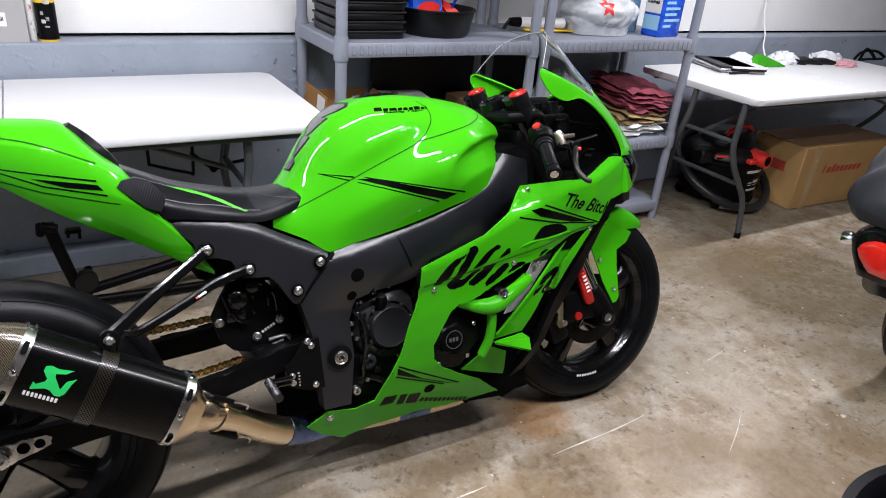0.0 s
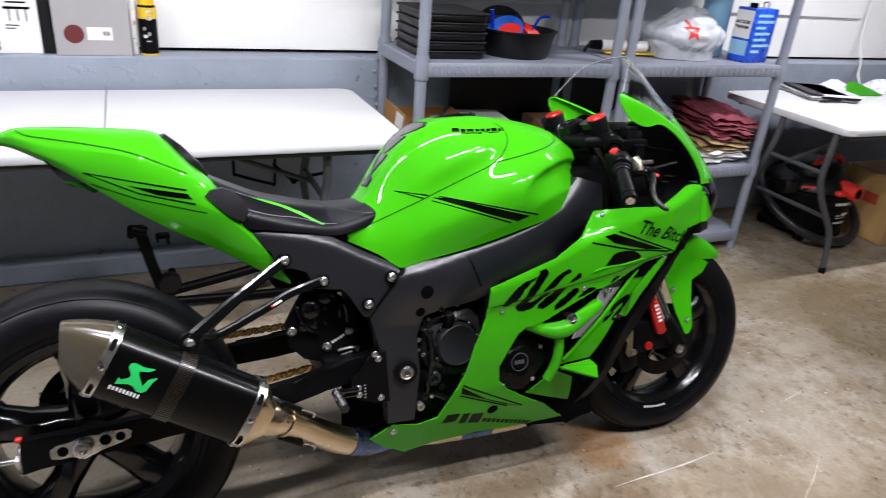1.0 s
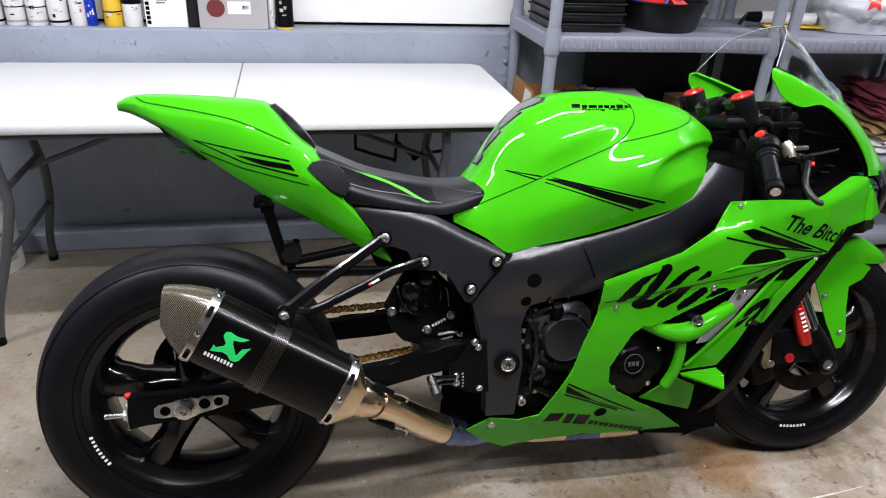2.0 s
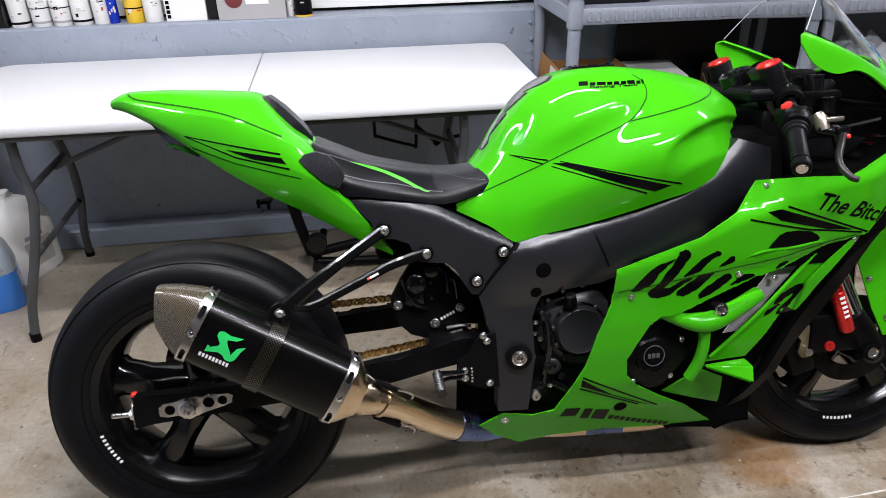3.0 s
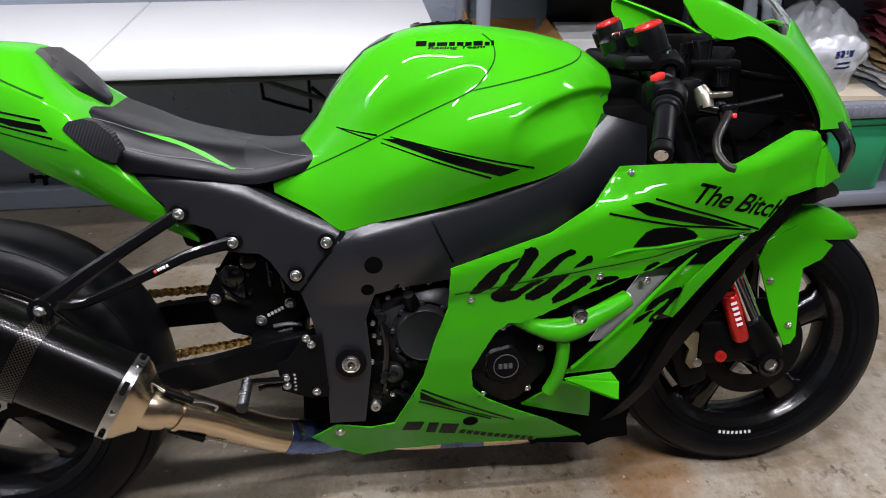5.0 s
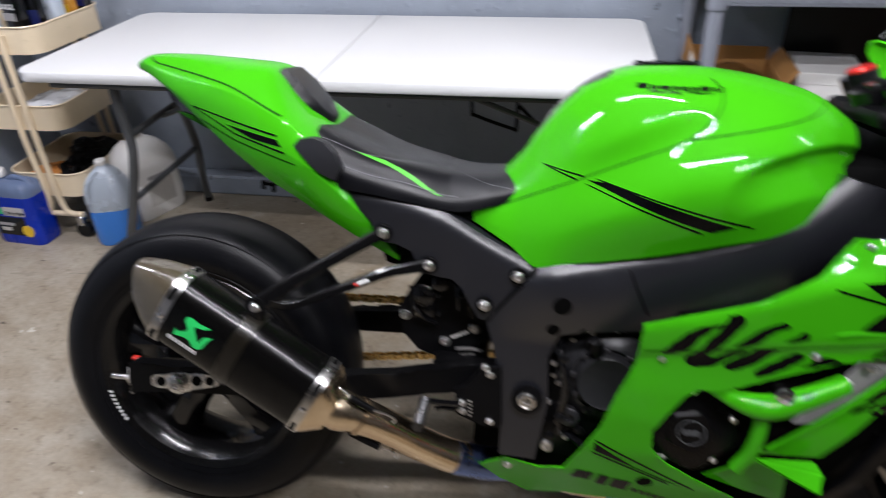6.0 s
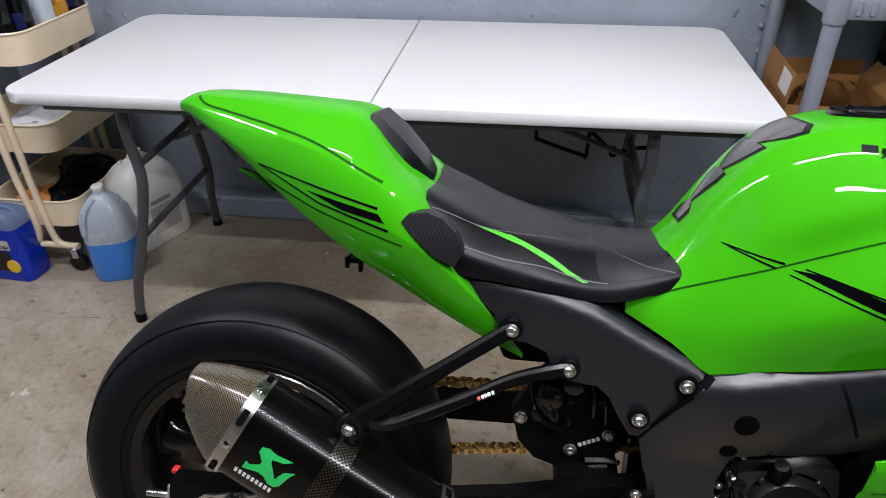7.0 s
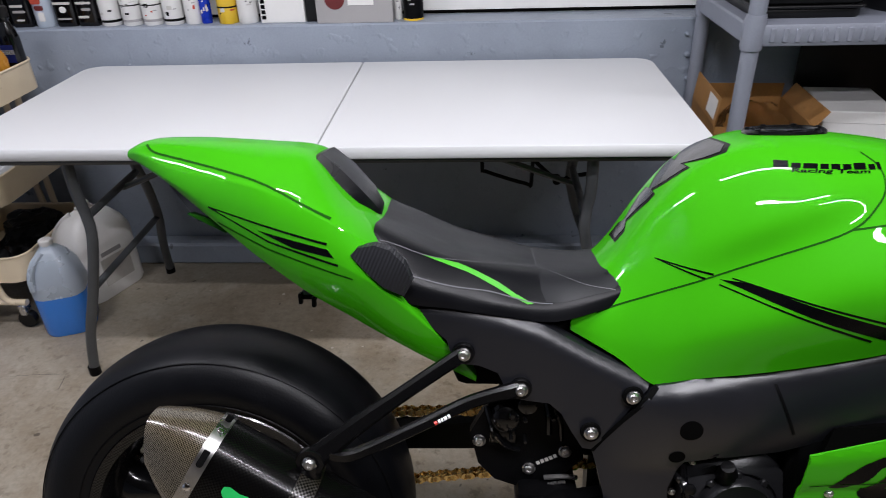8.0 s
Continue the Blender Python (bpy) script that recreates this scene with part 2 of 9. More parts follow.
FLOOR = floor_mat()
WALL_GREY = block_mat("blue_grey_wall_paint", (0.215, 0.245, 0.295), (0.32, 0.36, 0.425), 0.45)
# brown of the unseen front wall, chosen dark to limit bounced light
UNSEEN_BROWN = mat("unseen_dark_brown_wall", (0.06, 0.05, 0.042), 0.6, 0, 0.2, 3, 60, 0.2)
WALL_WHITE = mat("white_wall_paint", (0.80, 0.80, 0.78), 0.55, 0, 0.04, 2, 90, 0.1)
TABLE_WHITE = mat("white_moulded_plastic", (0.60, 0.605, 0.61), 0.42, 0, 0.02, 3, 700, 0.2, 0, 0.05)
TUBE_GREY = mat("grey_powder_coat", (0.075, 0.08, 0.085), 0.4, 0.3, 0.15, 9, 300, 0.1)
SHELF_GREY = mat("grey_shelf_plastic", (0.205, 0.22, 0.262), 0.5, 0, 0.1, 6, 260, 0.2)
# unseen ceiling colour, chosen dark to limit bounced light
CEIL_GREY = mat("unseen_dark_ceiling", (0.09, 0.075, 0.06), 0.7, 0, 0.05)
GAP = mat("dark_panel_gap", (0.006, 0.055, 0.002), 0.6, 0, 0.1, 6, 120, 0, 0, 0.1, 0.0, 0.05)
# near-black for black plastic and for painted shade in holes, gaps and liners
VOID = mat("black_plastic_and_shade", (0.0015, 0.0015, 0.0015), 0.7, 0, 0.1, 6, 120, 0, 0, 0.1, 0.0, 0.04)
# pad face colour with pale reflections painted as streaks
PAD_CARBON = streak_mat("streaky_reflection_film", (0.0015, 0.0015, 0.002), (0.085, 0.08, 0.09))
GREEN_VINYL = mat("green_vinyl", (0.05, 0.36, 0.015), 0.45, 0, 0.08, 20, 500, 0.3)
STITCH = mat("pale_thread", (0.11, 0.11, 0.12), 0.8)
# pale grey that paints the bright glint along the screen edge
PALE_EDGE = mat("acrylic_edge_glint", (0.36, 0.37, 0.38), 0.25)
COVER_GREY = mat("graphite_engine_cover", (0.019, 0.019, 0.021), 0.36, 0.2, 0.15, 12, 400, 0.15, 0, 0.08, 0.0, 0.4)
CARD = mat("brown_cardboard", (0.46, 0.275, 0.105), 0.75, 0, 0.12, 7, 180, 0.2)
CARD_DARK = mat("dull_brown_cardboard", (0.24, 0.13, 0.06), 0.75, 0, 0.15, 7, 180, 0.2)
WHITE_CARD = mat("white_carton", (0.72, 0.71, 0.69), 0.55, 0, 0.04, 6, 160)
GREY_CARD = mat("grey_carton", (0.33, 0.32, 0.32), 0.5, 0, 0.04, 6, 160)
CREAM = mat("cream_enamel", (0.74, 0.62, 0.44), 0.35, 0, 0.05, 8, 200, 0.05, 0.3)
BLUE_PLASTIC = mat("deep_blue_plastic", (0.003, 0.028, 0.40), 0.25, 0, 0.1, 8, 150, 0, 0.15, 0.1, 0.0, 0.25)
SKY_BLUE = mat("pale_blue_paper", (0.28, 0.52, 0.72), 0.8, 0, 0.08, 10, 200, 0.3)
WASHER = mat("blue_washer_fluid", (0.03, 0.22, 0.75), 0.15, 0, 0.06, 5, 100, 0, 0.4)
MILKY_BLUE = mat("clear_blue_plastic", (0.22, 0.30, 0.50), 0.15, 0, 0.15, 12, 100, 0.1, 0.4, 0.05, 0.45)
MILKY = mat("milky_plastic", (0.60, 0.68, 0.78), 0.3, 0, 0.06, 6, 100, 0, 0.2, 0.05, 0.35)
JUG_WHITE = mat("white_jug_plastic", (0.84, 0.83, 0.81), 0.4, 0, 0.05, 6, 100, 0.05)
BAG_WHITE = mat("thin_white_carrier_bag", (0.48, 0.50, 0.53), 0.3, 0, 0.06, 14, 60, 0.4)
MAROON = mat("maroon_quilted_cloth", (0.22, 0.035, 0.055), 0.9, 0, 0.35, 30, 260, 0.9)
OCHRE = mat("tan_cloth", (0.33, 0.22, 0.10), 0.9, 0, 0.2, 25, 260, 0.8)
TOWEL = mat("white_cloth", (0.72, 0.72, 0.70), 0.9, 0, 0.08, 25, 260, 0.8)
GREEN_BIN = mat("green_bin_plastic", (0.02, 0.24, 0.10), 0.4, 0, 0.08, 6, 200, 0.1)
BLACK_BIN = mat("black_bin_plastic", (0.005, 0.005, 0.0055), 0.38, 0, 0.15, 6, 200, 0.1, 0, 0.08, 0.0, 0.3)
YELLOW = mat("yellow_label", (0.72, 0.47, 0.02), 0.35, 0, 0.05, 8, 200, 0, 0.3)
RED_LENS = mat("red_lamp_lens", (0.55, 0.015, 0.01), 0.12, 0, 0.15, 30, 90, 0.1, 1.0)
CHROME = mat("chrome_plate", (0.75, 0.75, 0.76), 0.08, 1.0, 0.04, 9, 100)
HOSE = mat("grey_ribbed_hose", (0.014, 0.014, 0.015), 0.4, 0, 0.15, 20, 200, 0.2)
PAPER = mat("kraft_paper", (0.52, 0.45, 0.34), 0.8, 0, 0.1, 12, 200, 0.2)
PINK = mat("pink_film", (0.62, 0.30, 0.34), 0.5)
RED_PRINT = mat("red_print", (0.45, 0.06, 0.03), 0.7)
FILM = mat("clear_parts_bag", (0.70, 0.72, 0.75), 0.2, 0, 0.1, 30, 90, 0.5, 0.5)
LOGO_GREEN = mat("green_logo_film", (0.02, 0.55, 0.12), 0.4)
BRASS = mat("dull_brass", (0.45, 0.40, 0.25), 0.4, 0.9, 0.2, 20, 200)
WARM_STEEL = mat("champagne_metal", (0.30, 0.27, 0.22), 0.35, 0.9, 0.15, 20, 200)
BLUE_BOWL = mat("mid_blue_plastic", (0.02, 0.13, 0.62), 0.35)
BLUE_CAN = mat("blue_printed_tin", (0.012, 0.09, 0.62), 0.3, 0.1, 0.15, 30, 90)
DARK_RED = mat("dark_red_print", (0.12, 0.012, 0.012), 0.6)
AMBER = mat("amber_plastic", (0.45, 0.20, 0.02), 0.25)
NAVY = mat("navy_plastic", (0.01, 0.015, 0.08), 0.25)
ORANGE = mat("orange_cloth", (0.55, 0.22, 0.05), 0.9, 0, 0.2, 20, 200, 0.5)
PAPER_GREY = mat("faded_grey_label", (0.55, 0.53, 0.50), 0.7)
PEG = mat("worn_peg_steel", (0.05, 0.05, 0.052), 0.26, 0.9, 0.3, 30, 200, 0.2)
CHALK = mat("pale_scraped_concrete", (0.56, 0.53, 0.48), 0.8, 0, 0.2, 60, 300)
LEVER_GREY = mat("dull_bronze_lever", (0.010, 0.009, 0.008), 0.38, 0.2, 0.15, 20, 200, 0.1, 0, 0.08, 0.0, 0.4)

# ---- mesh tools ----
def part(name, bm, material, parent, label="", smooth=True, flat_angle=40):
    """Links a bmesh as one mesh object, under a parent if one is given."""
    bmesh.ops.recalc_face_normals(bm, faces=bm.faces)
    for f in bm.faces:
        f.smooth = smooth
    if smooth:
        lim = radians(flat_angle)
        for e in bm.edges:
            if len(e.link_faces) == 2 and e.calc_face_angle(0) > lim:
                e.smooth = False
    me = bpy.data.meshes.new(name)
    bm.to_mesh(me)
    bm.free()
    me.materials.append(material)
    ob = new(name, me)
    if parent is not None:
        ob.parent = parent
    if label:
        tagged(ob, label)
    return ob


def shared(name, me, parent, matrix):
    ob = new(name, me)
    ob.parent = parent
    ob.matrix_basis = matrix
    return ob


def thing(name, label, category, m=None, group="", kind=""):
    ob = new(name)
    ob.empty_display_size = 0.1
    if m is not None:
        ob.matrix_basis = m
    return tagged(ob, label, category, group, kind)


def box(bm, x0, x1, y0, y1, z0, z1, bevel=0.0, seg=1, m=None):
    r = bmesh.ops.create_cube(bm, size=1.0)
    vs = r["verts"]
    for v in vs:
        v.co = Vector((x0 + (v.co.x + 0.5) * (x1 - x0), y0 + (v.co.y + 0.5) * (y1 - y0), z0 + (v.co.z + 0.5) * (z1 - z0)))
    if bevel:
        es = list({e for v in vs for e in v.link_edges})
        r2 = bmesh.ops.bevel(bm, geom=es, offset=bevel, segments=seg, affect="EDGES", profile=0.5)
        vs = list({v for f in r2["faces"] for v in f.verts} | {v for v in vs if v.is_valid})
    if m is not None:
        for v in vs:
            v.co = m @ v.co
    return vs


def ring_faces(bm, a, b, closed=True):
    n = len(a)
    for i in range(n if closed else n - 1):
        j = (i + 1) % n
        if a[i] is not a[j] and b[i] is not b[j]:
            try:
                bm.faces.new((a[i], a[j], b[j], b[i]))
            except ValueError:
                pass


def tube(bm, pts, r, seg=8, caps=True):
    """A round tube along a polyline; r may be one radius or one for each point."""
    pts = [Vector(p) for p in pts]
    rs = r if isinstance(r, (list, tuple)) else [r] * len(pts)
    rings, ref = [], None
    for i, p in enumerate(pts):
        d = (pts[min(i + 1, len(pts) - 1)] - pts[max(i - 1, 0)]).normalized()
        if ref is None:
            ref = d.orthogonal().normalized()
        ref = (ref - d * ref.dot(d)).normalized()
        q = d.cross(ref)
        rings.append([bm.verts.new(p + rs[i] * (math.cos(a) * ref + math.sin(a) * q)) for a in [2 * math.pi * k / seg for k in range(seg)]])
    for a, b in zip(rings, rings[1:]):
        ring_faces(bm, a, b)
    if caps:
        bm.faces.new(rings[0][::-1])
        bm.faces.new(rings[-1])
    return rings


def smooth_path(pts, n=6):
    """Catmull-Rom through the points."""
    pts = [Vector(p) for p in pts]
    out = []
    for i in range(len(pts) - 1):
        p0, p1, p2, p3 = pts[max(i - 1, 0)], pts[i], pts[i + 1], pts[min(i + 2, len(pts) - 1)]
        for k in range(n):
            t = k / n
            out.append(0.5 * (2 * p1 + (p2 - p0) * t + (2 * p0 - 5 * p1 + 4 * p2 - p3) * t * t + (3 * p1 - p0 - 3 * p2 + p3) * t ** 3))
    return out + [pts[-1]]


def lathe(bm, profile, m, seg=48, close=False):
    """Turns a profile of (radius, height) round the z axis of the matrix m."""
    rings = []
    for r, h in profile:
        if r < 1e-6:
            v = bm.verts.new(m @ Vector((0, 0, h)))
            rings.append([v] * seg)
        else:
            rings.append([bm.verts.new(m @ Vector((r * math.cos(a), r * math.sin(a), h))) for a in [2 * math.pi * k / seg for k in range(seg)]])
    pairs = list(zip(rings, rings[1:])) + ([(rings[-1], rings[0])] if close else [])
    for a, b in pairs:
        if a[0] is a[1]:
            for i in range(seg):
                bm.faces.new((a[0], b[(i + 1) % seg], b[i]))
        elif b[0] is b[1]:
            for i in range(seg):
                bm.faces.new((a[i], a[(i + 1) % seg], b[0]))
        else:
            ring_faces(bm, a, b)


def lerp_table(table, v):
    if v <= table[0][0]:
        return table[0][1]
    for (a, p), (b, q) in zip(table, table[1:]):
        if v <= b:
            return p + (q - p) * (v - a) / (b - a)
    return table[-1][1]


def half_loft(bm, stations, sub=4, sub_ring=3, close_bottom=True, bulge=0.0):
    """A body symmetric about y = 0: each station is x and a half ring of (y, z) from the top middle down. Smoothed both ways,
    or, with a bulge, with facets between its creases that swell by that share of their width."""
    dense = []
    for x, half in stations:
        if bulge:
            ring = []
            for (y0, z0), (y1, z1) in zip(half, half[1:]):
                for k in range(sub_ring):
                    u = k / sub_ring
                    push = bulge * 4 * u * (1 - u)
                    ring.append(Vector((0, max(0.0, y0 + (y1 - y0) * u - (z1 - z0) * push), z0 + (z1 - z0) * u + (y1 - y0) * push)))
            ring.append(Vector((0, *half[-1])))
        else:
            ring = smooth_path([(0, y, z) for y, z in half], sub_ring)
        dense.append([Vector((x, p.y, p.z)) for p in ring])
    cols = [smooth_path([st[i] for st in dense], sub) for i in range(len(dense[0]))]
    rows = [[cols[i][k] for i in range(len(cols))] for k in range(len(cols[0]))]
    grid = []
    for row in rows:
        right = [bm.verts.new((p.x, -p.y, p.z)) for p in row]
        left = [right[0] if row[0].y < 1e-6 else bm.verts.new(row[0])] + [bm.verts.new((p.x, p.y, p.z)) for p in row[1:]]
        grid.append(right[::-1] + left[1:])
    for a, b in zip(grid, grid[1:]):
        ring_faces(bm, a, b, close_bottom)
    bm.faces.new(grid[0])
    bm.faces.new(grid[-1][::-1])


def panel(bm, outline, depth, thick=0.004, res=0.03, side=-1, rim=0.0):
    """A sheet over a closed outline of (x, z), lying at y = side * depth(x, z), with thickness inwards."""
    pts = list(outline)
    vs = [bm.verts.new((x, 0, z)) for x, z in pts]
    bm.faces.new(vs)
    xs, zs = [p[0] for p in pts], [p[1] for p in pts]
    for axis, lo, hi in ((Vector((1, 0, 0)), min(xs), max(xs)), (Vector((0, 0, 1)), min(zs), max(zs))):
        k = lo + res
        while k < hi - res * 0.3:
            bmesh.ops.bisect_plane(bm, geom=bm.verts[:] + bm.edges[:] + bm.faces[:], plane_co=axis * k, plane_no=axis, dist=1e-5)
            k += res
    bmesh.ops.triangulate(bm, faces=[f for f in bm.faces if len(f.verts) > 4])
    base = list(bm.verts)
    faces, edges = list(bm.faces), [e for e in bm.edges if e.is_boundary]
    back = {}
    for v in base:
        d = depth(v.co.x, v.co.z)
        v.co.y = side * d
        back[v] = bm.verts.new((v.co.x, side * (d - thick), v.co.z))
    for f in faces:
        bm.faces.new([back[v] for v in reversed(f.verts)])
    for e in edges:
        a, b = e.verts
        bm.faces.new((a, b, back[b], back[a]))
    if rim:
        bmesh.ops.bevel(bm, geom=[e for e in edges if e.is_valid], offset=rim, segments=2, affect="EDGES", profile=0.5)


def grid_sheet(bm, rows, thick=0.004, sub=3):
    """A curved sheet through rows of points, smoothed both ways, with thickness."""
    dense = [smooth_path(r, sub) for r in rows]
    cols = [smooth_path([r[i] for r in dense], sub) for i in range(len(dense[0]))]
    g = [[bm.verts.new(cols[i][k]) for i in range(len(cols))] for k in range(len(cols[0]))]
    fs = []
    for a, b in zip(g, g[1:]):
        for i in range(len(a) - 1):
            fs.append(bm.faces.new((a[i], a[i + 1], b[i + 1], b[i])))
    bmesh.ops.recalc_face_normals(bm, faces=fs)
    if thick:
        bmesh.ops.solidify(bm, geom=fs, thickness=thick)


def prism(bm, outline, z0, z1, soft=0.004, m=None):
    """An upright slab over a closed outline of (x, y), with softened upper and lower edges."""
    n = len(outline)
    cx, cy = sum(p[0] for p in outline) / n, sum(p[1] for p in outline) / n

    def inset(p):
        d = Vector((cx - p[0], cy - p[1]))
        d = d.normalized() * soft if d.length > 0 else d
        return p[0] + d.x, p[1] + d.y
    rings = []
    for z, ins in ((z0, True), (z0 + soft, False), (z1 - soft, False), (z1, True)):
        rings.append([bm.verts.new((m or Matrix()) @ Vector((*(inset(p) if ins else p), z))) for p in outline])
    for a, b in zip(rings, rings[1:]):
        ring_faces(bm, a, b)
    bm.faces.new(rings[0][::-1]), bm.faces.new(rings[-1])


def rounded(x0, x1, y0, y1, r, corners=(1, 1, 1, 1), n=6):
    """A rectangle of (x, y) with rounded corners: lower left, lower right, upper right, upper left."""
    out = []
    for (cx, cy, a0), on in zip(((x0 + r, y0 + r, 180), (x1 - r, y0 + r, 270), (x1 - r, y1 - r, 0), (x0 + r, y1 - r, 90)), corners):
        if on:
            out += [(cx + r * math.cos(radians(a0 + 90 * k / n)), cy + r * math.sin(radians(a0 + 90 * k / n))) for k in range(n + 1)]
        else:
            out.append((x0 if cx < (x0 + x1) / 2 else x1, y0 if cy < (y0 + y1) / 2 else y1))
    return out


UPY = Matrix.Rotation(radians(90), 4, "X")          # z axis of a lathe turned to -y


def at(x, y, z, m=None):
    return Matrix.Translation((x, y, z)) @ (m if m is not None else Matrix())

# ---- the room ----
X0, X1, Y0, Y1 = -1.42, 6.2, -4.2, 1.5


def structure(name, bm, material, label, category="wall", smooth=False):
    return tagged(part(name, bm, material, None, smooth=smooth), label, category, kind="structure")


bm = bmesh.new()
box(bm, X0 - 0.2, X1 + 0.2, Y0 - 0.2, Y1 + 0.5, -0.1, 0.0)
structure("floor", bm, FLOOR, "stained worn concrete garage floor with paint flecks", "floor")
floor = bpy.data.objects["floor"]
rs = random.Random(4)
for x0, y0, x1, y1, w in ((1.285, -0.205, 1.668, -0.178, 0.0065), (0.93, -0.225, 1.045, -0.219, 0.006), (1.78, -0.42, 1.98, -0.30, 0.003), (2.1, -0.05, 2.24, -0.02, 0.004), (-0.98, 0.775, -0.80, 0.79, 0.0025), (-0.80, 0.79, -0.785, 0.715, 0.0025)):
    bm = bmesh.new()
    d = Vector((x1 - x0, y1 - y0, 0))
    n = Vector((-d.y, d.x, 0)).normalized()
    rows = []
    for k in range(25):
        u = k / 24
        p = Vector((x0, y0, 0.0006)) + d * u + n * (0.010 * math.sin(u * 5 + x0) * d.length)
        hw = w * (0.25 + 0.75 * math.sin(math.pi * u)) * rs.uniform(0.35, 1.0) * 0.5
        rows.append((bm.verts.new(p - n * hw), bm.verts.new(p + n * hw)))
    for (a, b), (c2, d2) in zip(rows, rows[1:]):
        bm.faces.new((a, b, d2, c2))
    part("scratch", bm, CHALK if y0 < 0.5 else HOSE, floor, "pale scrape on the concrete" if y0 < 0.5 else "hairline crack in the concrete")
# unseen ceiling, dark so that little light bounces back down
bm = bmesh.new()
box(bm, X0 - 0.2, X1 + 0.2, Y0 - 0.2, Y1 + 0.5, CEILING, CEILING + 0.1)
structure("ceiling", bm, CEIL_GREY, "unseen ceiling, kept dark to cut bounced light", "ceiling")
bm = bmesh.new()
box(bm, X0 - 0.2, X1 + 0.2, Y1, Y1 + 0.3, 0.0, 0.855, 0.006)
structure("wall_back_lower", bm, WALL_GREY, "blue-grey painted concrete half wall with a ledge on top")
bm = bmesh.new()
box(bm, X0, 1.085, Y1 - 0.075, Y1 - 0.001, 0.0, 0.085, 0.008)
structure("trim_plinth", bm, WALL_GREY, "painted concrete footing along the wall base", "trim")
bm = bmesh.new()
box(bm, X0 - 0.2, X1 + 0.2, Y1 + 0.13, Y1 + 0.3, 0.855, CEILING)
structure("wall_back_upper", bm, WALL_WHITE, "white painted upper wall behind the ledge")
bm = bmesh.new()
box(bm, X0 - 0.2, X0, Y0, Y1, 0.0, CEILING)
structure("wall_left", bm, WALL_GREY, "blue-grey painted side wall with scuffs")
# unseen right wall, added to close the room and hold down bounce
bm = bmesh.new()
box(bm, X1, X1 + 0.2, Y0, Y1, 0.0, CEILING)
structure("wall_right", bm, WALL_GREY, "unseen blue-grey wall closing the right side")
# unseen front wall, added dark so black parts reflect little
bm = bmesh.new()
box(bm, X0 - 0.2, X1 + 0.2, Y0 - 0.2, Y0, 0.0, CEILING)
structure("wall_front", bm, UNSEEN_BROWN, "unseen dark brown wall, added to cut bounced light")
bm = bmesh.new()
box(bm, X0, X1, Y1 + 0.1255, Y1 + 0.1295, 0.8575, 0.867)
structure("trim_gap", bm, VOID, "dark open joint above the ledge", "trim")
bm = bmesh.new()
box(bm, X0, 4.12, Y1 + 0.112, Y1 + 0.129, 1.092, CEILING, 0.004)
structure("trim_board", bm, WALL_WHITE, "white painted wall board with a shadow line below", "trim")
for k, (x, z, r) in enumerate(((1.098, 0.741, 0.0065), (1.108, 0.662, 0.006), (1.137, 0.785, 0.005), (1.089, 0.805, 0.005), (-1.12, 0.62, 0.006), (-0.2, 0.55, 0.006))):
    bm = bmesh.new()
    lathe(bm, [(r * 1.5, 0.0), (r * 1.3, 0.003), (r, 0.005), (r * 0.9, 0.012), (0, 0.014)], at(x, Y1, z, UPY), 7)
    structure("trim_bolt", bm, WALL_GREY, "painted-over bolt head in the wall", "bolt", True)
bm = bmesh.new()
box(bm, 1.118, 1.142, Y1 - 0.012, Y1, 0.56, 0.60, 0.004)
structure("trim_bracket", bm, WALL_GREY, "painted-over steel bracket on the wall", "bracket")

# ---- the green sports motorcycle, leaning on its side stand ----
# built upright: x forward from the rear axle, y to its left, z up from the ground line
LEAN = 14.9
WB, ZR, ZF = 1.549, 0.326, 0.304
bike = thing("motorcycle", "bright green sports motorcycle with black decals, leaning on its side stand", "motorcycle",
             pose(0, 0, 0, -LEAN, 0, 0))
STEER = Matrix.Translation((WB, 0, ZF)) @ Matrix.Rotation(radians(-3.5), 4, Vector((-0.415, 0, 0.91))) @ Matrix.Translation((-WB, 0, -ZF))
BODY_Z = [(0.02, 0.03), (0.08, 0.06), (0.11, 0.085), (0.24, 0.17), (0.32, 0.205), (0.4, 0.225), (0.5, 0.24), (0.6, 0.262), (0.68, 0.275), (0.74, 0.268), (0.8, 0.25), (0.9, 0.2), (1.0, 0.15)]
BODY_X = [(0.5, 0.72), (0.66, 0.8), (0.8, 0.95), (0.95, 1.0), (1.2, 1.0), (1.4, 0.92), (1.55, 0.74), (1.68, 0.4), (1.72, 0.2)]


SHOULDER = [(0.86, 0.575), (0.948, 0.6), (1.044, 0.639), (1.137, 0.678), (1.234, 0.708), (1.30, 0.720), (1.42, 0.738), (1.56, 0.78)]
JOINT = [(0.86, 0.536), (0.876, 0.538), (1.0, 0.557), (1.129, 0.575), (1.26, 0.594), (1.402, 0.613)]


def body(x, z):
    """Half width of the fairing, with its shoulder crease and the step under the panel joint."""
    w = lerp_table(BODY_Z, z) * lerp_table(BODY_X, x)
    if 0.86 < x < 1.56 and z > 0.3:
        over = z - lerp_table(SHOULDER, x)
        if over > 0:
            w -= 0.42 * min(over, 0.05)
        elif x > 1.22:
            w -= 0.24 * min(-over, 0.07) * min(1.0, (x - 1.22) / 0.12)
        under = lerp_table(JOINT, x) - z
        if 0 < under < 0.08 and x < 1.41:
            w -= 0.005 * min(1.0, under / 0.008) * min(1.0, (0.08 - under) / 0.06)
    return w


def proud(mm):
    return lambda x, z: body(x, z) + mm / 1000


def flat(y):
    return lambda x, z: y


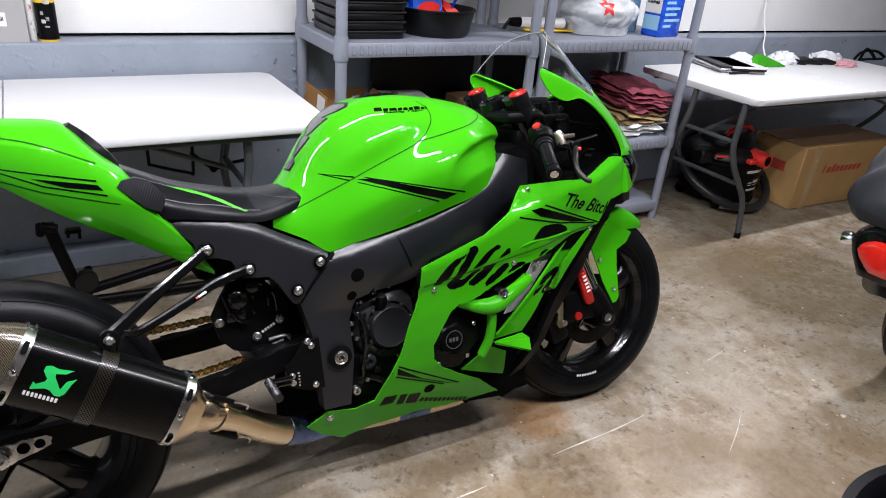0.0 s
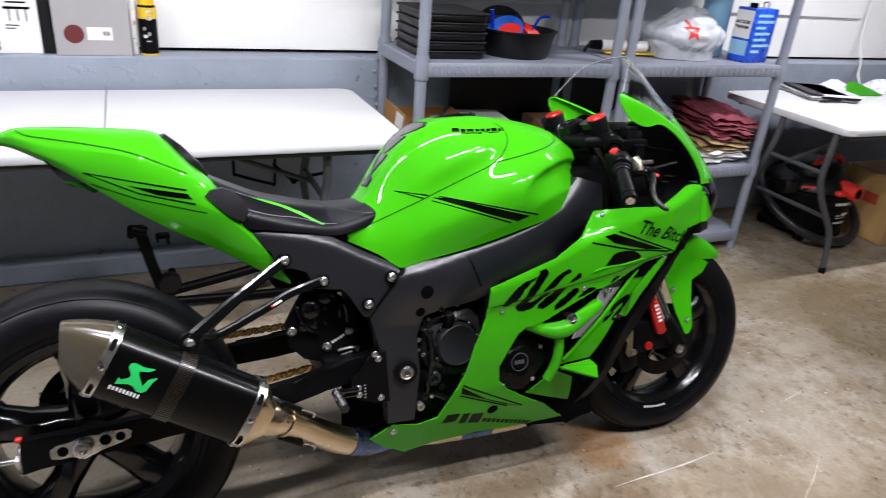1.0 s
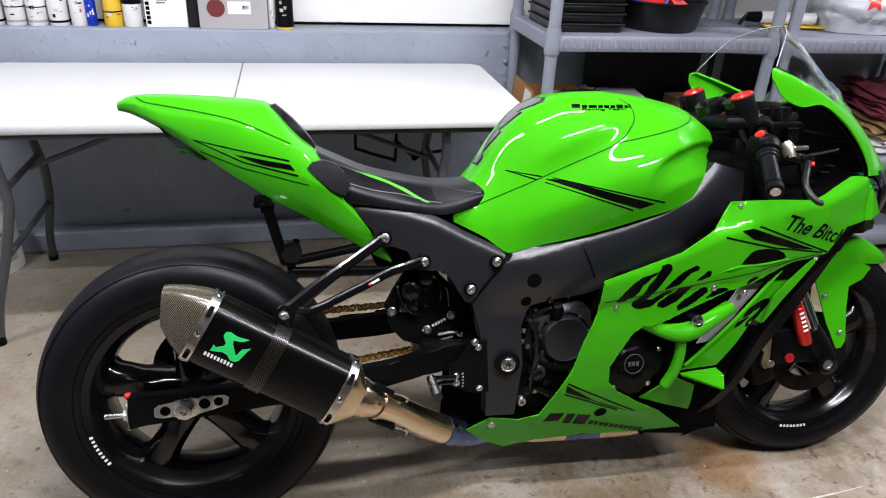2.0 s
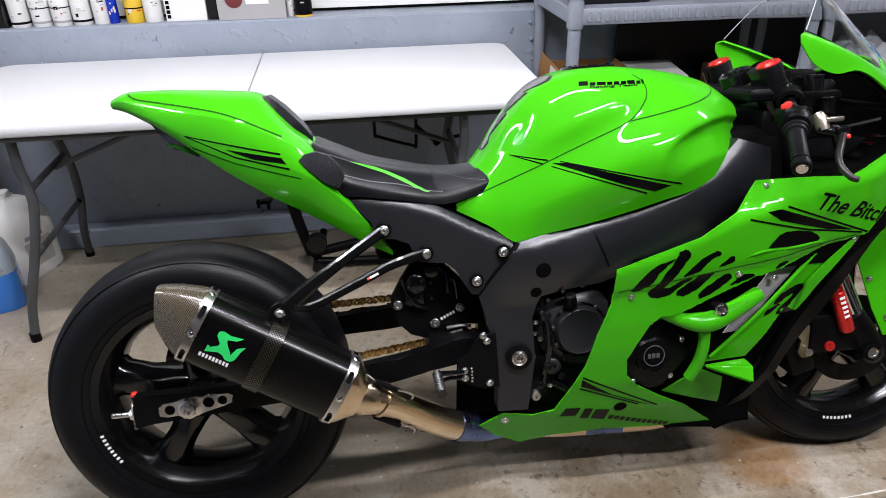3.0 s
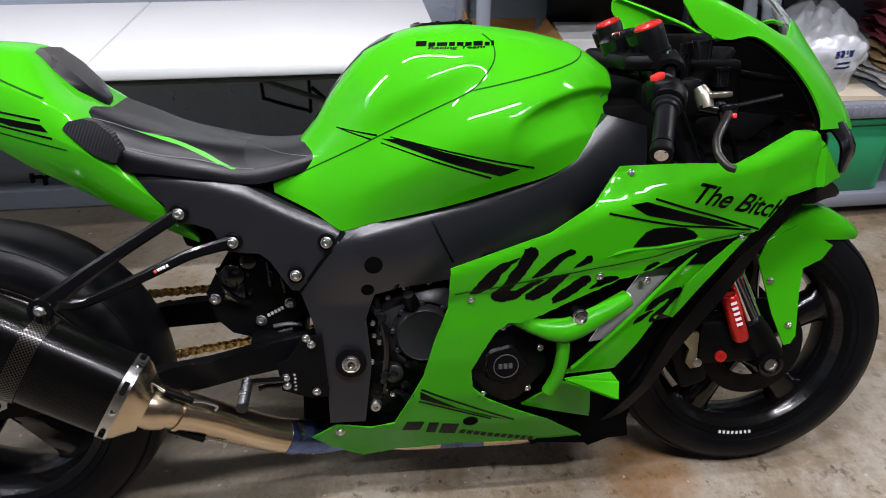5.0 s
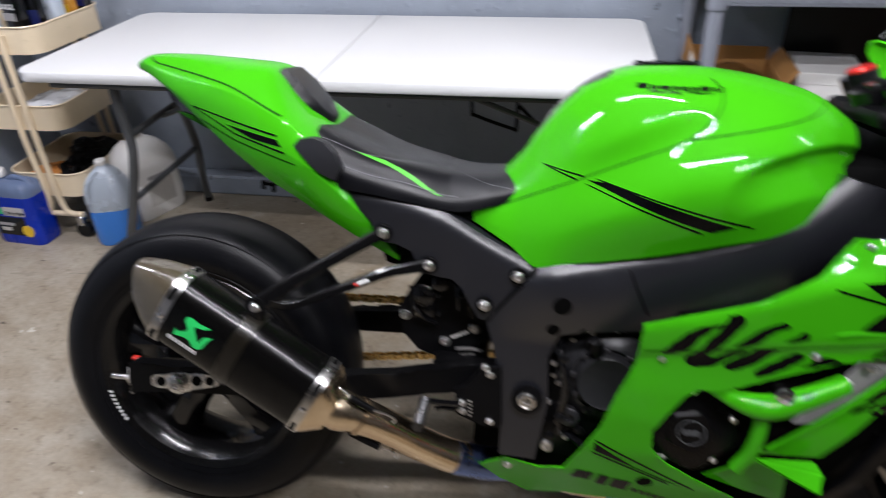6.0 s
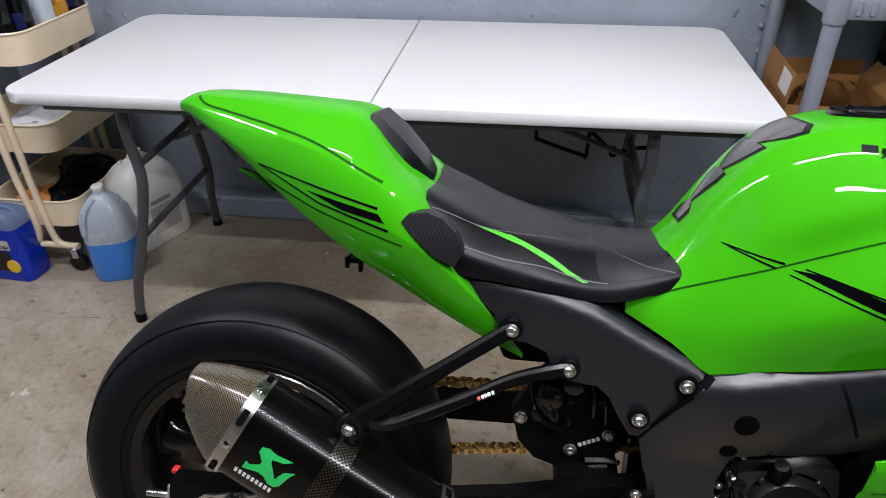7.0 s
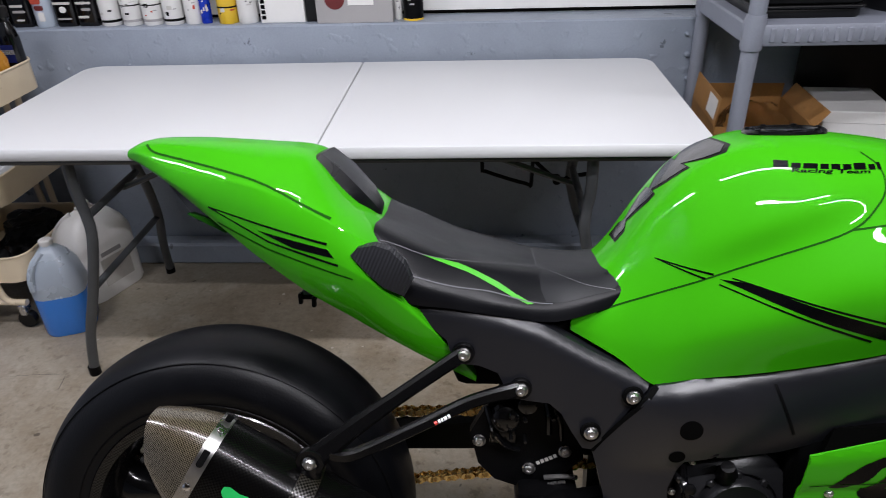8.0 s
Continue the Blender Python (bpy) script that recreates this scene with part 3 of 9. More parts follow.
def steered(bm):
    for v in bm.verts:
        v.co = STEER @ v.co


# bolt heads, one shared mesh
bm = bmesh.new()
lathe(bm, [(0.0105, 0.0), (0.0105, 0.002), (0.0085, 0.003), (0.008, 0.006), (0.006, 0.0082), (0.0036, 0.0085), (0.003, 0.005), (0.0, 0.005)], UPY, 14)
bolt_ob = part("bolt", bm, STEEL, bike, "silver button-head bolt")
BOLT = bolt_ob.data
bpy.data.objects.remove(bolt_ob)


def bolt(x, y, z, size=1.0, parent=bike):
    return tagged(shared("bolt", BOLT, parent, Matrix.Translation((x, y, z)) @ Matrix.Diagonal((size, size, size, 1))), "silver button-head bolt")


# wheels
def wheel(name, label, cx, cz, R, half, rim_r, steer, disc, start):
    m = Matrix.Translation((cx, 0, cz)) @ UPY
    bm = bmesh.new()
    prof = [(rim_r - 0.004, half * 0.86), (rim_r + 0.012, half * 0.93), (rim_r + (R - rim_r) * 0.35, half * 1.03), (rim_r + (R - rim_r) * 0.58, half * 1.0), (rim_r + (R - rim_r) * 0.78, half * 0.86),
            (rim_r + (R - rim_r) * 0.92, half * 0.60), (R - 0.002, half * 0.28), (R, 0)]
    prof = prof + [(r, -h) for r, h in prof[-2::-1]]
    prof = [(p.x, p.y) for p in smooth_path([(r, h, 0) for r, h in prof], 3)]
    lathe(bm, prof, m, 96)
    tyre_r = rim_r - 0.002
    lines = [(rim_r + 0.016, half * 0.968), (rim_r + (R - rim_r) * 0.80, half * 0.858), (R - 0.004, half * 0.30)]
    if steer:
        steered(bm)
    w = part(name, bm, RUBBER, bike, label)
    for r, h in lines:
        bm = bmesh.new()
        lathe(bm, [(r - 0.0012, h + 0.0004), (r, h + 0.0012), (r + 0.0012, h + 0.0002), (r, h - 0.0012)], m, 96, close=True)
        if steer:
            steered(bm)
        part("moulding_line", bm, BLACK_MATT, w, "fine moulded ring on the tyre")
    bm = bmesh.new()
    lip = half * 0.88
    lathe(bm, [(tyre_r + 0.008, lip), (tyre_r + 0.004, lip + 0.004), (tyre_r - 0.012, lip), (tyre_r - 0.020, lip - 0.012), (tyre_r - 0.030, lip * 0.6), (tyre_r - 0.034, 0), (tyre_r - 0.030, -lip * 0.6), (tyre_r - 0.012, -lip), (tyre_r + 0.006, -lip),
               (tyre_r - 0.004, -lip * 0.8), (tyre_r - 0.02, 0), (tyre_r - 0.004, lip * 0.8)], m, 96, close=True)
    if steer:
        steered(bm)
    part("rim", bm, CARBON_BLACK, w, "glossy carbon fibre wheel rim")
    for k in range(5):
        a = radians(start + 72 * k)
        d, q = Vector((math.cos(a), 0, math.sin(a))), Vector((-math.sin(a), 0, math.cos(a)))
        bm = bmesh.new()
        rings = []
        for s, wd, y0, y1 in ((0.035, 0.040, -0.045, 0.045), (0.07, 0.034, -0.050, 0.03), (0.12, 0.031, -0.052, 0.012), (tyre_r - 0.05, 0.035, -0.048, 0.012), (tyre_r - 0.022, 0.055, -0.042, 0.02)):
            y0, y1 = y0 * half / 0.095, y1 * half / 0.095
            c = Vector((cx, 0, cz)) + d * s
            rings.append([bm.verts.new(c + q * (wd * u) + Vector((0, y, 0))) for u, y in ((-1, y1), (-1, (y0 * 0.6)), (-0.55, y0), (0.55, y0), (1, y0 * 0.6), (1, y1))])
        for r0, r1 in zip(rings, rings[1:]):
            ring_faces(bm, r0, r1)
        bm.faces.new(rings[0]), bm.faces.new(rings[-1][::-1])
        if steer:
            steered(bm)
        part("spoke", bm, BLACK_GLOSS, w, "", True, 50)
    bm = bmesh.new()
    lathe(bm, [(0.0, half * 0.75), (0.03, half * 0.75), (0.034, half * 0.5), (0.05, half * 0.4), (0.05, -half * 0.5), (0.03, -half * 0.7), (0.0, -half * 0.7)], m, 24)
    if steer:
        steered(bm)
    part("hub", bm, ENGINE_BLACK, w)
    for y, rad, inner in disc:
        bm = bmesh.new()
        mm = Matrix.Translation((cx, y, cz)) @ UPY
        lathe(bm, [(rad, -0.0025), (rad, 0.0025), (inner, 0.0025), (inner, -0.0025)], mm, 64, close=True)
        if steer:
            steered(bm)
        part("brake_disc", bm, DISC_DARK, w, "dark drilled brake disc")
    return w


CARBON_BLACK = carbon_mat("black_gloss_carbon", (0.0008, 0.0008, 0.0008), (0.006, 0.006, 0.0065), 330, 0.2, 0.2, False, 0.5)
rear_wheel = wheel("rear_wheel", "rear wheel with a worn wide slick tyre", 0, ZR, 0.327, 0.096, 0.222, False, [], 167)
front_wheel = wheel("front_wheel", "front wheel with a slick tyre", WB, ZF, 0.304, 0.062, 0.222, True, [(-0.062, 0.112, 0.07), (0.062, 0.112, 0.07)], 22)

# tank
TANK = [
    (0.575, [(0, 0.74), (0.05, 0.738), (0.08, 0.732), (0.10, 0.722), (0.105, 0.712), (0.105, 0.702)]),
    (0.64, [(0, 0.805), (0.05, 0.798), (0.082, 0.772), (0.108, 0.735), (0.120, 0.70), (0.124, 0.668)]),
    (0.695, [(0, 0.882), (0.06, 0.872), (0.09, 0.83), (0.125, 0.765), (0.142, 0.70), (0.141, 0.632)]),
    (0.75, [(0, 0.94), (0.065, 0.932), (0.108, 0.885), (0.15, 0.80), (0.163, 0.72), (0.152, 0.648)]),
    (0.82, [(0, 0.972), (0.075, 0.966), (0.128, 0.925), (0.178, 0.83), (0.19, 0.745), (0.168, 0.664)]),
    (0.90, [(0, 0.98), (0.08, 0.975), (0.145, 0.935), (0.205, 0.845), (0.213, 0.765), (0.182, 0.684)]),
] + [
    (0.98, [(0, 0.975), (0.08, 0.968), (0.15, 0.93), (0.215, 0.852), (0.225, 0.78), (0.195, 0.708)]),
    (1.06, [(0, 0.962), (0.075, 0.955), (0.145, 0.92), (0.20, 0.862), (0.208, 0.797), (0.19, 0.728)]),
    (1.13, [(0, 0.94), (0.07, 0.935), (0.125, 0.905), (0.163, 0.857), (0.172, 0.812), (0.17, 0.762)]),
    (1.185, [(0, 0.905), (0.06, 0.90), (0.099, 0.884), (0.115, 0.852), (0.122, 0.822), (0.13, 0.790)]),
]
bm = bmesh.new()
half_loft(bm, TANK, 12, 12)
# the airbox flanks are scooped in below a sharp crease
CREASE = [(0.975, 0.812), (1.008, 0.837), (1.038, 0.851), (1.094, 0.866), (1.144, 0.869), (1.19, 0.862)]
for v in bm.verts:
    d = lerp_table(CREASE, v.co.x) - v.co.z
    if v.co.x > 0.975 and 0 < d < 0.075:
        fade = min(1.0, (v.co.x - 0.975) / 0.07) * min(1.0, d / 0.014) * min(1.0, (0.075 - d) / 0.045)
        v.co.y -= math.copysign(0.02 * fade, v.co.y)
UNDERCUT = [(0.60, 0.724), (0.658, 0.749), (0.743, 0.789), (0.841, 0.836), (0.917, 0.871), (0.994, 0.886), (1.103, 0.909)]
for v in bm.verts:
    d = v.co.z - lerp_table(UNDERCUT, v.co.x)
    if 0.66 < v.co.x < 1.06 and -0.085 < d < 0.058 and abs(v.co.y) > 0.07:
        fade = math.sin(math.pi / 2 * min(1.0, (v.co.x - 0.66) / 0.16)) ** 2 * math.sin(math.pi / 2 * min(1.0, (1.06 - v.co.x) / 0.18)) ** 2
        v.co.y -= math.copysign(0.017 * fade * math.cos(math.pi / 2 * (d / 0.058 if d > 0 else d / 0.085)) ** 2, v.co.y)
tank = part("fuel_tank", bm, GREEN, bike, "bulging glossy green fuel tank", True, 60)

# tail cowl, seat and pads
TAIL = [
    (-0.105, [(0, 0.962), (0.012, 0.962), (0.021, 0.957), (0.02, 0.95), (0.01, 0.945)]),
    (-0.07, [(0, 0.976), (0.030, 0.973), (0.051, 0.960), (0.050, 0.944), (0.03, 0.935)]),
    (0.0, [(0, 0.977), (0.050, 0.971), (0.082, 0.938), (0.086, 0.914), (0.075, 0.900)]),
    (0.06, [(0, 0.974), (0.058, 0.966), (0.102, 0.931), (0.108, 0.885), (0.100, 0.860)]),
    (0.12, [(0, 0.970), (0.062, 0.961), (0.122, 0.921), (0.130, 0.866), (0.118, 0.817)]),
    (0.175, [(0, 0.963), (0.066, 0.957), (0.138, 0.903), (0.149, 0.848), (0.131, 0.781)]),
    (0.205, [(0, 0.945), (0.066, 0.942), (0.147, 0.891), (0.158, 0.838), (0.135, 0.762)]),
    (0.25, [(0, 0.888), (0.066, 0.892), (0.156, 0.869), (0.169, 0.820), (0.140, 0.738)]),
    (0.30, [(0, 0.838), (0.064, 0.843), (0.154, 0.832), (0.174, 0.792), (0.141, 0.708)]),
    (0.36, [(0, 0.745), (0.06, 0.745), (0.138, 0.744), (0.152, 0.732), (0.128, 0.667)]),
    (0.40, [(0, 0.69), (0.06, 0.69), (0.121, 0.69), (0.131, 0.68), (0.109, 0.637)]),
    (0.436, [(0, 0.63), (0.06, 0.63), (0.10, 0.63), (0.108, 0.627), (0.108, 0.618)]),
]
bm = bmesh.new()
half_loft(bm, TAIL, 5, 5, True, 0.055)
bm.normal_update()
ridges = [e for e in bm.edges if len(e.link_faces) == 2 and e.calc_face_angle(0) > 0.24 and abs(e.verts[0].co.x - e.verts[1].co.x) > 0.6 * e.calc_length() and e.calc_length() > 0.004]
bmesh.ops.bevel(bm, geom=ridges, offset=0.0025, segments=1, affect="EDGES", clamp_overlap=True)
tail = part("tail_cowl", bm, GREEN, bike, "pointed glossy green tail cowl with sharp creases", True, 13)
SEAT = [
    (0.290, [(0, 0.852), (0.06, 0.858), (0.10, 0.860), (0.13, 0.838), (0.135, 0.812)]),
    (0.33, [(0, 0.836), (0.08, 0.842), (0.12, 0.836), (0.155, 0.80), (0.155, 0.765)]),
    (0.40, [(0, 0.808), (0.08, 0.812), (0.115, 0.806), (0.145, 0.775), (0.148, 0.75)]),
    (0.48, [(0, 0.791), (0.07, 0.793), (0.105, 0.785), (0.135, 0.755), (0.14, 0.735)]),
    (0.55, [(0, 0.78), (0.06, 0.78), (0.09, 0.77), (0.12, 0.745), (0.125, 0.722)]),
    (0.62, [(0, 0.785), (0.06, 0.78), (0.085, 0.77), (0.105, 0.755), (0.108, 0.735)]),
    (0.665, [(0, 0.80), (0.05, 0.795), (0.07, 0.78), (0.09, 0.765), (0.09, 0.745)]),
]
bm = bmesh.new()
half_loft(bm, SEAT, 4, 3)
seat = part("seat", bm, VINYL, bike, "black stitched vinyl rider seat", True, 60)
bm = bmesh.new()
slope = Matrix.Translation((0.2265, 0, 0.893)) @ Matrix.Rotation(radians(46), 4, "Y")
rings = []
for u, hw, t0 in ((-0.066, 0.046, 0.020), (-0.060, 0.055, 0.030), (-0.02, 0.060, 0.034), (0.03, 0.054, 0.032), (0.060, 0.034, 0.026), (0.070, 0.020, 0.014)):
    rings.append([bm.verts.new(slope @ Vector((u, y, w))) for y, w in ((-hw, -0.02), (-hw - 0.003, t0 * 0.45), (-hw * 0.80, t0), (0, t0 * 1.05), (hw * 0.80, t0), (hw + 0.003, t0 * 0.45), (hw, -0.02))])
for ra, rb in zip(rings, rings[1:]):
    ring_faces(bm, ra, rb, False)
bm.faces.new(rings[0]), bm.faces.new(rings[-1][::-1])
bmesh.ops.recalc_face_normals(bm, faces=bm.faces)
part("back_pad", bm, VINYL, bike, "black padded bump stop on the tail cowl")



def half_at(stations, x, z):
    """Half width of a lofted body at x and height z."""
    i = max([k for k in range(len(stations) - 1) if stations[k][0] <= x] or [0])
    (xa, ra), (xb, rb) = stations[i], stations[i + 1]
    t = min(max((x - xa) / (xb - xa), 0), 1)
    ring = [(p[0] + (q[0] - p[0]) * t, p[1] + (q[1] - p[1]) * t) for p, q in zip(ra, rb)]
    for (y0, z0), (y1, z1) in zip(ring, ring[1:]):
        if z0 >= z >= z1 and z0 > z1:
            return y0 + (y1 - y0) * (z0 - z) / (z0 - z1)
    return ring[0][0] if z > ring[0][1] else ring[-1][0]


def lay(bm, ob, mm):
    """Moves a decal's vertices onto the nearest place of ob, mm millimetres proud of it."""
    for v in bm.verts:
        ok, place, nor, _ = ob.closest_point_on_mesh(v.co)
        v.co = place + nor * (mm / 1000)


def cast_on(bm, ob, way, mm):
    """Casts flat points of a decal onto ob: 'side' takes (x, z), 'top' takes (x, y), 'rear' takes (y, slope) from behind and above."""
    bpy.context.view_layer.update()
    k = 0.5 ** 0.5
    for v in bm.verts:
        a, b = v.co.x, v.co.z
        start, way_to = {"side": (Vector((a, -1, b)), Vector((0, 1, 0))), "top": (Vector((a, b, 2)), Vector((0, 0, -1))),
                         "rear": (Vector((b * k - k, a, b * k + k)), Vector((k, 0, -k)))}[way]
        ok, place, nor, _ = ob.ray_cast(start, way_to)
        if not ok:
            ok, place, nor, _ = ob.closest_point_on_mesh(start + way_to)
        if nor.dot(way_to) > 0:
            nor = -nor
        v.co = place + nor * (mm / 1000)


def ribbon(pts, width, ends=(1.0, 1.0)):
    """The outline of a line of that width, in x and z."""
    ps = [Vector((p[0], 0, p[1])) for p in pts]
    up, down = [], []
    for i, p in enumerate(ps):
        d = (ps[min(i + 1, len(ps) - 1)] - ps[max(i - 1, 0)]).normalized()
        n = Vector((-d.z, 0, d.x)) * width * 0.5 * (ends[0] + (ends[1] - ends[0]) * i / (len(ps) - 1))
        up.append((p.x + n.x, p.z + n.z)), down.append((p.x - n.x, p.z - n.z))
    return up + down[::-1]


def decal(name, outline, depth, material, parent, label="", on=None, side=-1, res=0.02, mm=0.9, thick=0.0007, way="side"):
    bm = bmesh.new()
    if on is not None and side < 0:
        panel(bm, outline, flat(0), 0.0, min(res, 0.014), side)
        bmesh.ops.remove_doubles(bm, verts=bm.verts, dist=1e-6)
        cast_on(bm, on, way, mm)
    elif on is None:
        panel(bm, outline, lambda x, z: depth(x, z) + mm / 1000, thick, res, side)
    else:
        panel(bm, outline, depth, 0.0, res, side)
        bmesh.ops.remove_doubles(bm, verts=bm.verts, dist=1e-6)
        lay(bm, on, mm)
    return part(name, bm, material, parent, label)


def letters(name, words, size, place, material, parent, label, on=None, mm=0.9, shear=0.0, bold=0.0):
    """Words in the built-in font as flat mesh; place maps (u, v) in metres to a point."""
    cu = bpy.data.curves.new(name, "FONT")
    cu.body, cu.size, cu.shear, cu.offset, cu.resolution_u = words, size, shear, bold, 3
    tmp = new(name, cu)
    bpy.context.view_layer.update()
    me = bpy.data.meshes.new_from_object(tmp.evaluated_get(bpy.context.evaluated_depsgraph_get()))
    bpy.data.objects.remove(tmp)
    bm = bmesh.new()
    bm.from_mesh(me)
    bmesh.ops.triangulate(bm, faces=bm.faces[:])
    bmesh.ops.subdivide_edges(bm, edges=[e for e in bm.edges if e.calc_length() > size * 0.3], cuts=2)
    for v in bm.verts:
        v.co = place(v.co.x, v.co.y)
    if on is not None:
        cast_on(bm, on, "side", mm)
    return part(name, bm, material, parent, label, False)


def tank_half(x, z):
    return half_at(TANK, x, z)


def tail_half(x, z):
    return half_at(TAIL, x, z)


# tank details
bm = bmesh.new()
capm = at(0.893, 0, 0.980, Matrix.Rotation(radians(-2), 4, "Y"))
lathe(bm, [(0.058, -0.006), (0.058, 0.0005), (0.055, 0.0035), (0.046, 0.0035), (0.044, 0.0015), (0.031, 0.0015), (0.029, 0.0035), (0.0, 0.0045)], capm, 48)
cap = part("fuel_cap", bm, BLACK_GLOSS, tank, "black bolted racing fuel cap")
for k in range(7):
    a = radians(51.4 * k)
    bm = bmesh.new()
    lathe(bm, [(0.0042, 0.0), (0.0042, 0.0016), (0.003, 0.0024), (0.0, 0.0024)], capm @ at(0.050 * math.cos(a), 0.050 * math.sin(a), 0.0034), 10)
    part("cap_bolt", bm, ENGINE_BLACK, cap)
SEAM1 = [(0.612, 0.729), (0.658, 0.749), (0.743, 0.789), (0.841, 0.836), (0.917, 0.871), (0.949, 0.901), (0.963, 0.923), (0.964, 0.946), (0.951, 0.961)]
SEAM2 = [(0.917, 0.871), (0.994, 0.886), (1.103, 0.909), (1.135, 0.927)]
for line in (SEAM1, SEAM2):
    dense = [(p.x, p.z) for p in smooth_path([(x, 0, z) for x, z in line], 4)]
    decal("panel_gap", ribbon(dense, 0.0024), tank_half, GAP, tank, "dark gap between tank panels", tank, res=0.015, mm=0.4)
decal("stripe", [(0.768, 0.795), (0.802, 0.794), (0.996, 0.742), (0.962, 0.732), (0.894, 0.752)], tank_half, BLACK_INK, tank, "tapering black stripe", tank, mm=0.5)
for line, w in (([(0.783, 0.798), (0.894, 0.773), (1.021, 0.743)], 0.0035), ([(0.767, 0.788), (0.857, 0.759), (0.947, 0.729)], 0.0035), ([(0.692, 0.811), (0.761, 0.80)], 0.003), ([(0.692, 0.811), (0.751, 0.793)], 0.003)):
    decal("pinstripe", ribbon(line, w, (0.5, 1)), tank_half, BLACK_INK, tank, "thin black pinstripe", tank, res=0.015, mm=0.5)
PAD_EDGE = [(-0.025, 1.035), (-0.028, 1.057), (-0.008, 1.068), (-0.02, 1.09), (-0.03, 1.112), (-0.031, 1.127), (-0.012, 1.129), (-0.028, 1.145), (-0.042, 1.165), (-0.052, 1.187), (-0.024, 1.187), (-0.045, 1.2), (-0.06, 1.214), (-0.067, 1.235), (-0.045, 1.25)]
decal("tank_pad", PAD_EDGE + [(-y, w) for y, w in PAD_EDGE[::-1]], flat(0), BLACK_INK, tank, "scalloped tank protector with a black edge", tank, mm=0.7, way="rear")
PAD_IN = [(min(y + 0.009, -0.003), 1.142 + (w - 1.142) * 0.955) for y, w in PAD_EDGE]
decal("pad_face", PAD_IN + [(-y, w) for y, w in PAD_IN[::-1]], flat(0), PAD_CARBON, tank, "streaky grey face of the protector, pale reflections painted in", tank, mm=1.3, way="rear")
for u0, u1, h in ((0.829, 0.846, 0.011), (0.849, 0.860, 0.008), (0.863, 0.880, 0.008), (0.883, 0.893, 0.008), (0.896, 0.907, 0.008), (0.910, 0.921, 0.008), (0.924, 0.940, 0.010), (0.943, 0.952, 0.008), (0.955, 0.960, 0.011)):
    u0, u1 = u0 + 0.006, u1 + 0.006
    zb = 0.9435 - (u0 - 0.829) * 0.014
    decal("logo_bar", [(u0, zb), (u1, zb), (u1 + 0.002, zb + h * 0.74), (u0 + 0.002, zb + h * 0.74)], flat(0), BLACK_INK, tank, "black maker's logo bar", tank, mm=0.6)
letters("tank_lettering", "Racing Team", 0.0155, lambda u, v: Vector((0.853 + u * 1.2, 0, 0.9385 - u * 0.008 + v * 0.40)), BLACK_INK, tank, "small black lettering", tank, 0.6, 0.2, 0.0004)
bolt(1.160, -0.112, 0.851, 0.8)
# tail details
TSEAM = [(-0.065, 0.972), (-0.045, 0.962), (-0.008, 0.955), (0.073, 0.94), (0.143, 0.922), (0.237, 0.88)]
decal("panel_gap", ribbon([(p.x, p.z) for p in smooth_path([(x, 0, z) for x, z in TSEAM], 4)], 0.0028), tail_half, GAP, tail, "dark gap between tail panels", tail, res=0.015, mm=0.4)
decal("panel_gap", ribbon([(0.06, 0.866), (0.141, 0.834), (0.245, 0.806), (0.268, 0.80)], 0.0025), tail_half, GAP, tail, "dark gap between tail panels", tail, res=0.015, mm=0.4)
decal("stripe", [(0.126, 0.861), (0.234, 0.841), (0.243, 0.829), (0.181, 0.84)], tail_half, BLACK_INK, tail, "tapering black stripe", tail, mm=0.5)
for line in ([(0.048, 0.889), (0.14, 0.868), (0.233, 0.848)], [(0.048, 0.889), (0.145, 0.845), (0.248, 0.819)]):
    decal("pinstripe", ribbon(line, 0.0035, (0.5, 1)), tail_half, BLACK_INK, tail, "thin black pinstripe", tail, res=0.015, mm=0.5)
bm = bmesh.new()
panel(bm, [(-0.02, 0.915), (0.015, 0.898), (0.05, 0.868), (0.058, 0.855), (0.02, 0.862), (0.0, 0.885)], lambda x, z: 0.072 + 0.3 * max(0, x), 0.02, 0.02)
part("tail_lamp", bm, LENS_DARK, bike, "smoked tail lamp under the cowl tip")
bm = bmesh.new()
panel(bm, [(0.006, 0.874), (0.040, 0.868), (0.072, 0.850), (0.066, 0.846), (0.034, 0.861)], lambda x, z: 0.082 + 0.13 * x, 0.012, 0.02)
part("tail_lip", bm, GAP, bike, "dull dark green lower lip of the tail cowl")
bm = bmesh.new()
box(bm, 0.166, 0.196, -0.090, -0.04, 0.742, 0.749, 0.002)
box(bm, 0.168, 0.174, -0.094, -0.085, 0.736, 0.753, 0.001)
box(bm, 0.188, 0.194, -0.094, -0.085, 0.731, 0.748, 0.001)
part("tail_bracket", bm, BLACK_MATT, bike, "small black bracket under the tail")
bm = bmesh.new()
panel(bm, [(0.266, 0.834), (0.276, 0.845), (0.30, 0.849), (0.321, 0.842), (0.339, 0.823), (0.350, 0.797), (0.338, 0.776), (0.311, 0.790), (0.285, 0.815)], lambda x, z: 0.162 + 0.010 * math.sin(math.pi * min(1, max(0, (x - 0.25) / 0.11))) + 0.006 * math.sin(math.pi * min(1, max(0, (z - 0.765) / 0.09))), 0.022, 0.008)
part("hip_pad", bm, RIB_VINYL, bike, "ribbed grey vinyl hip pad")
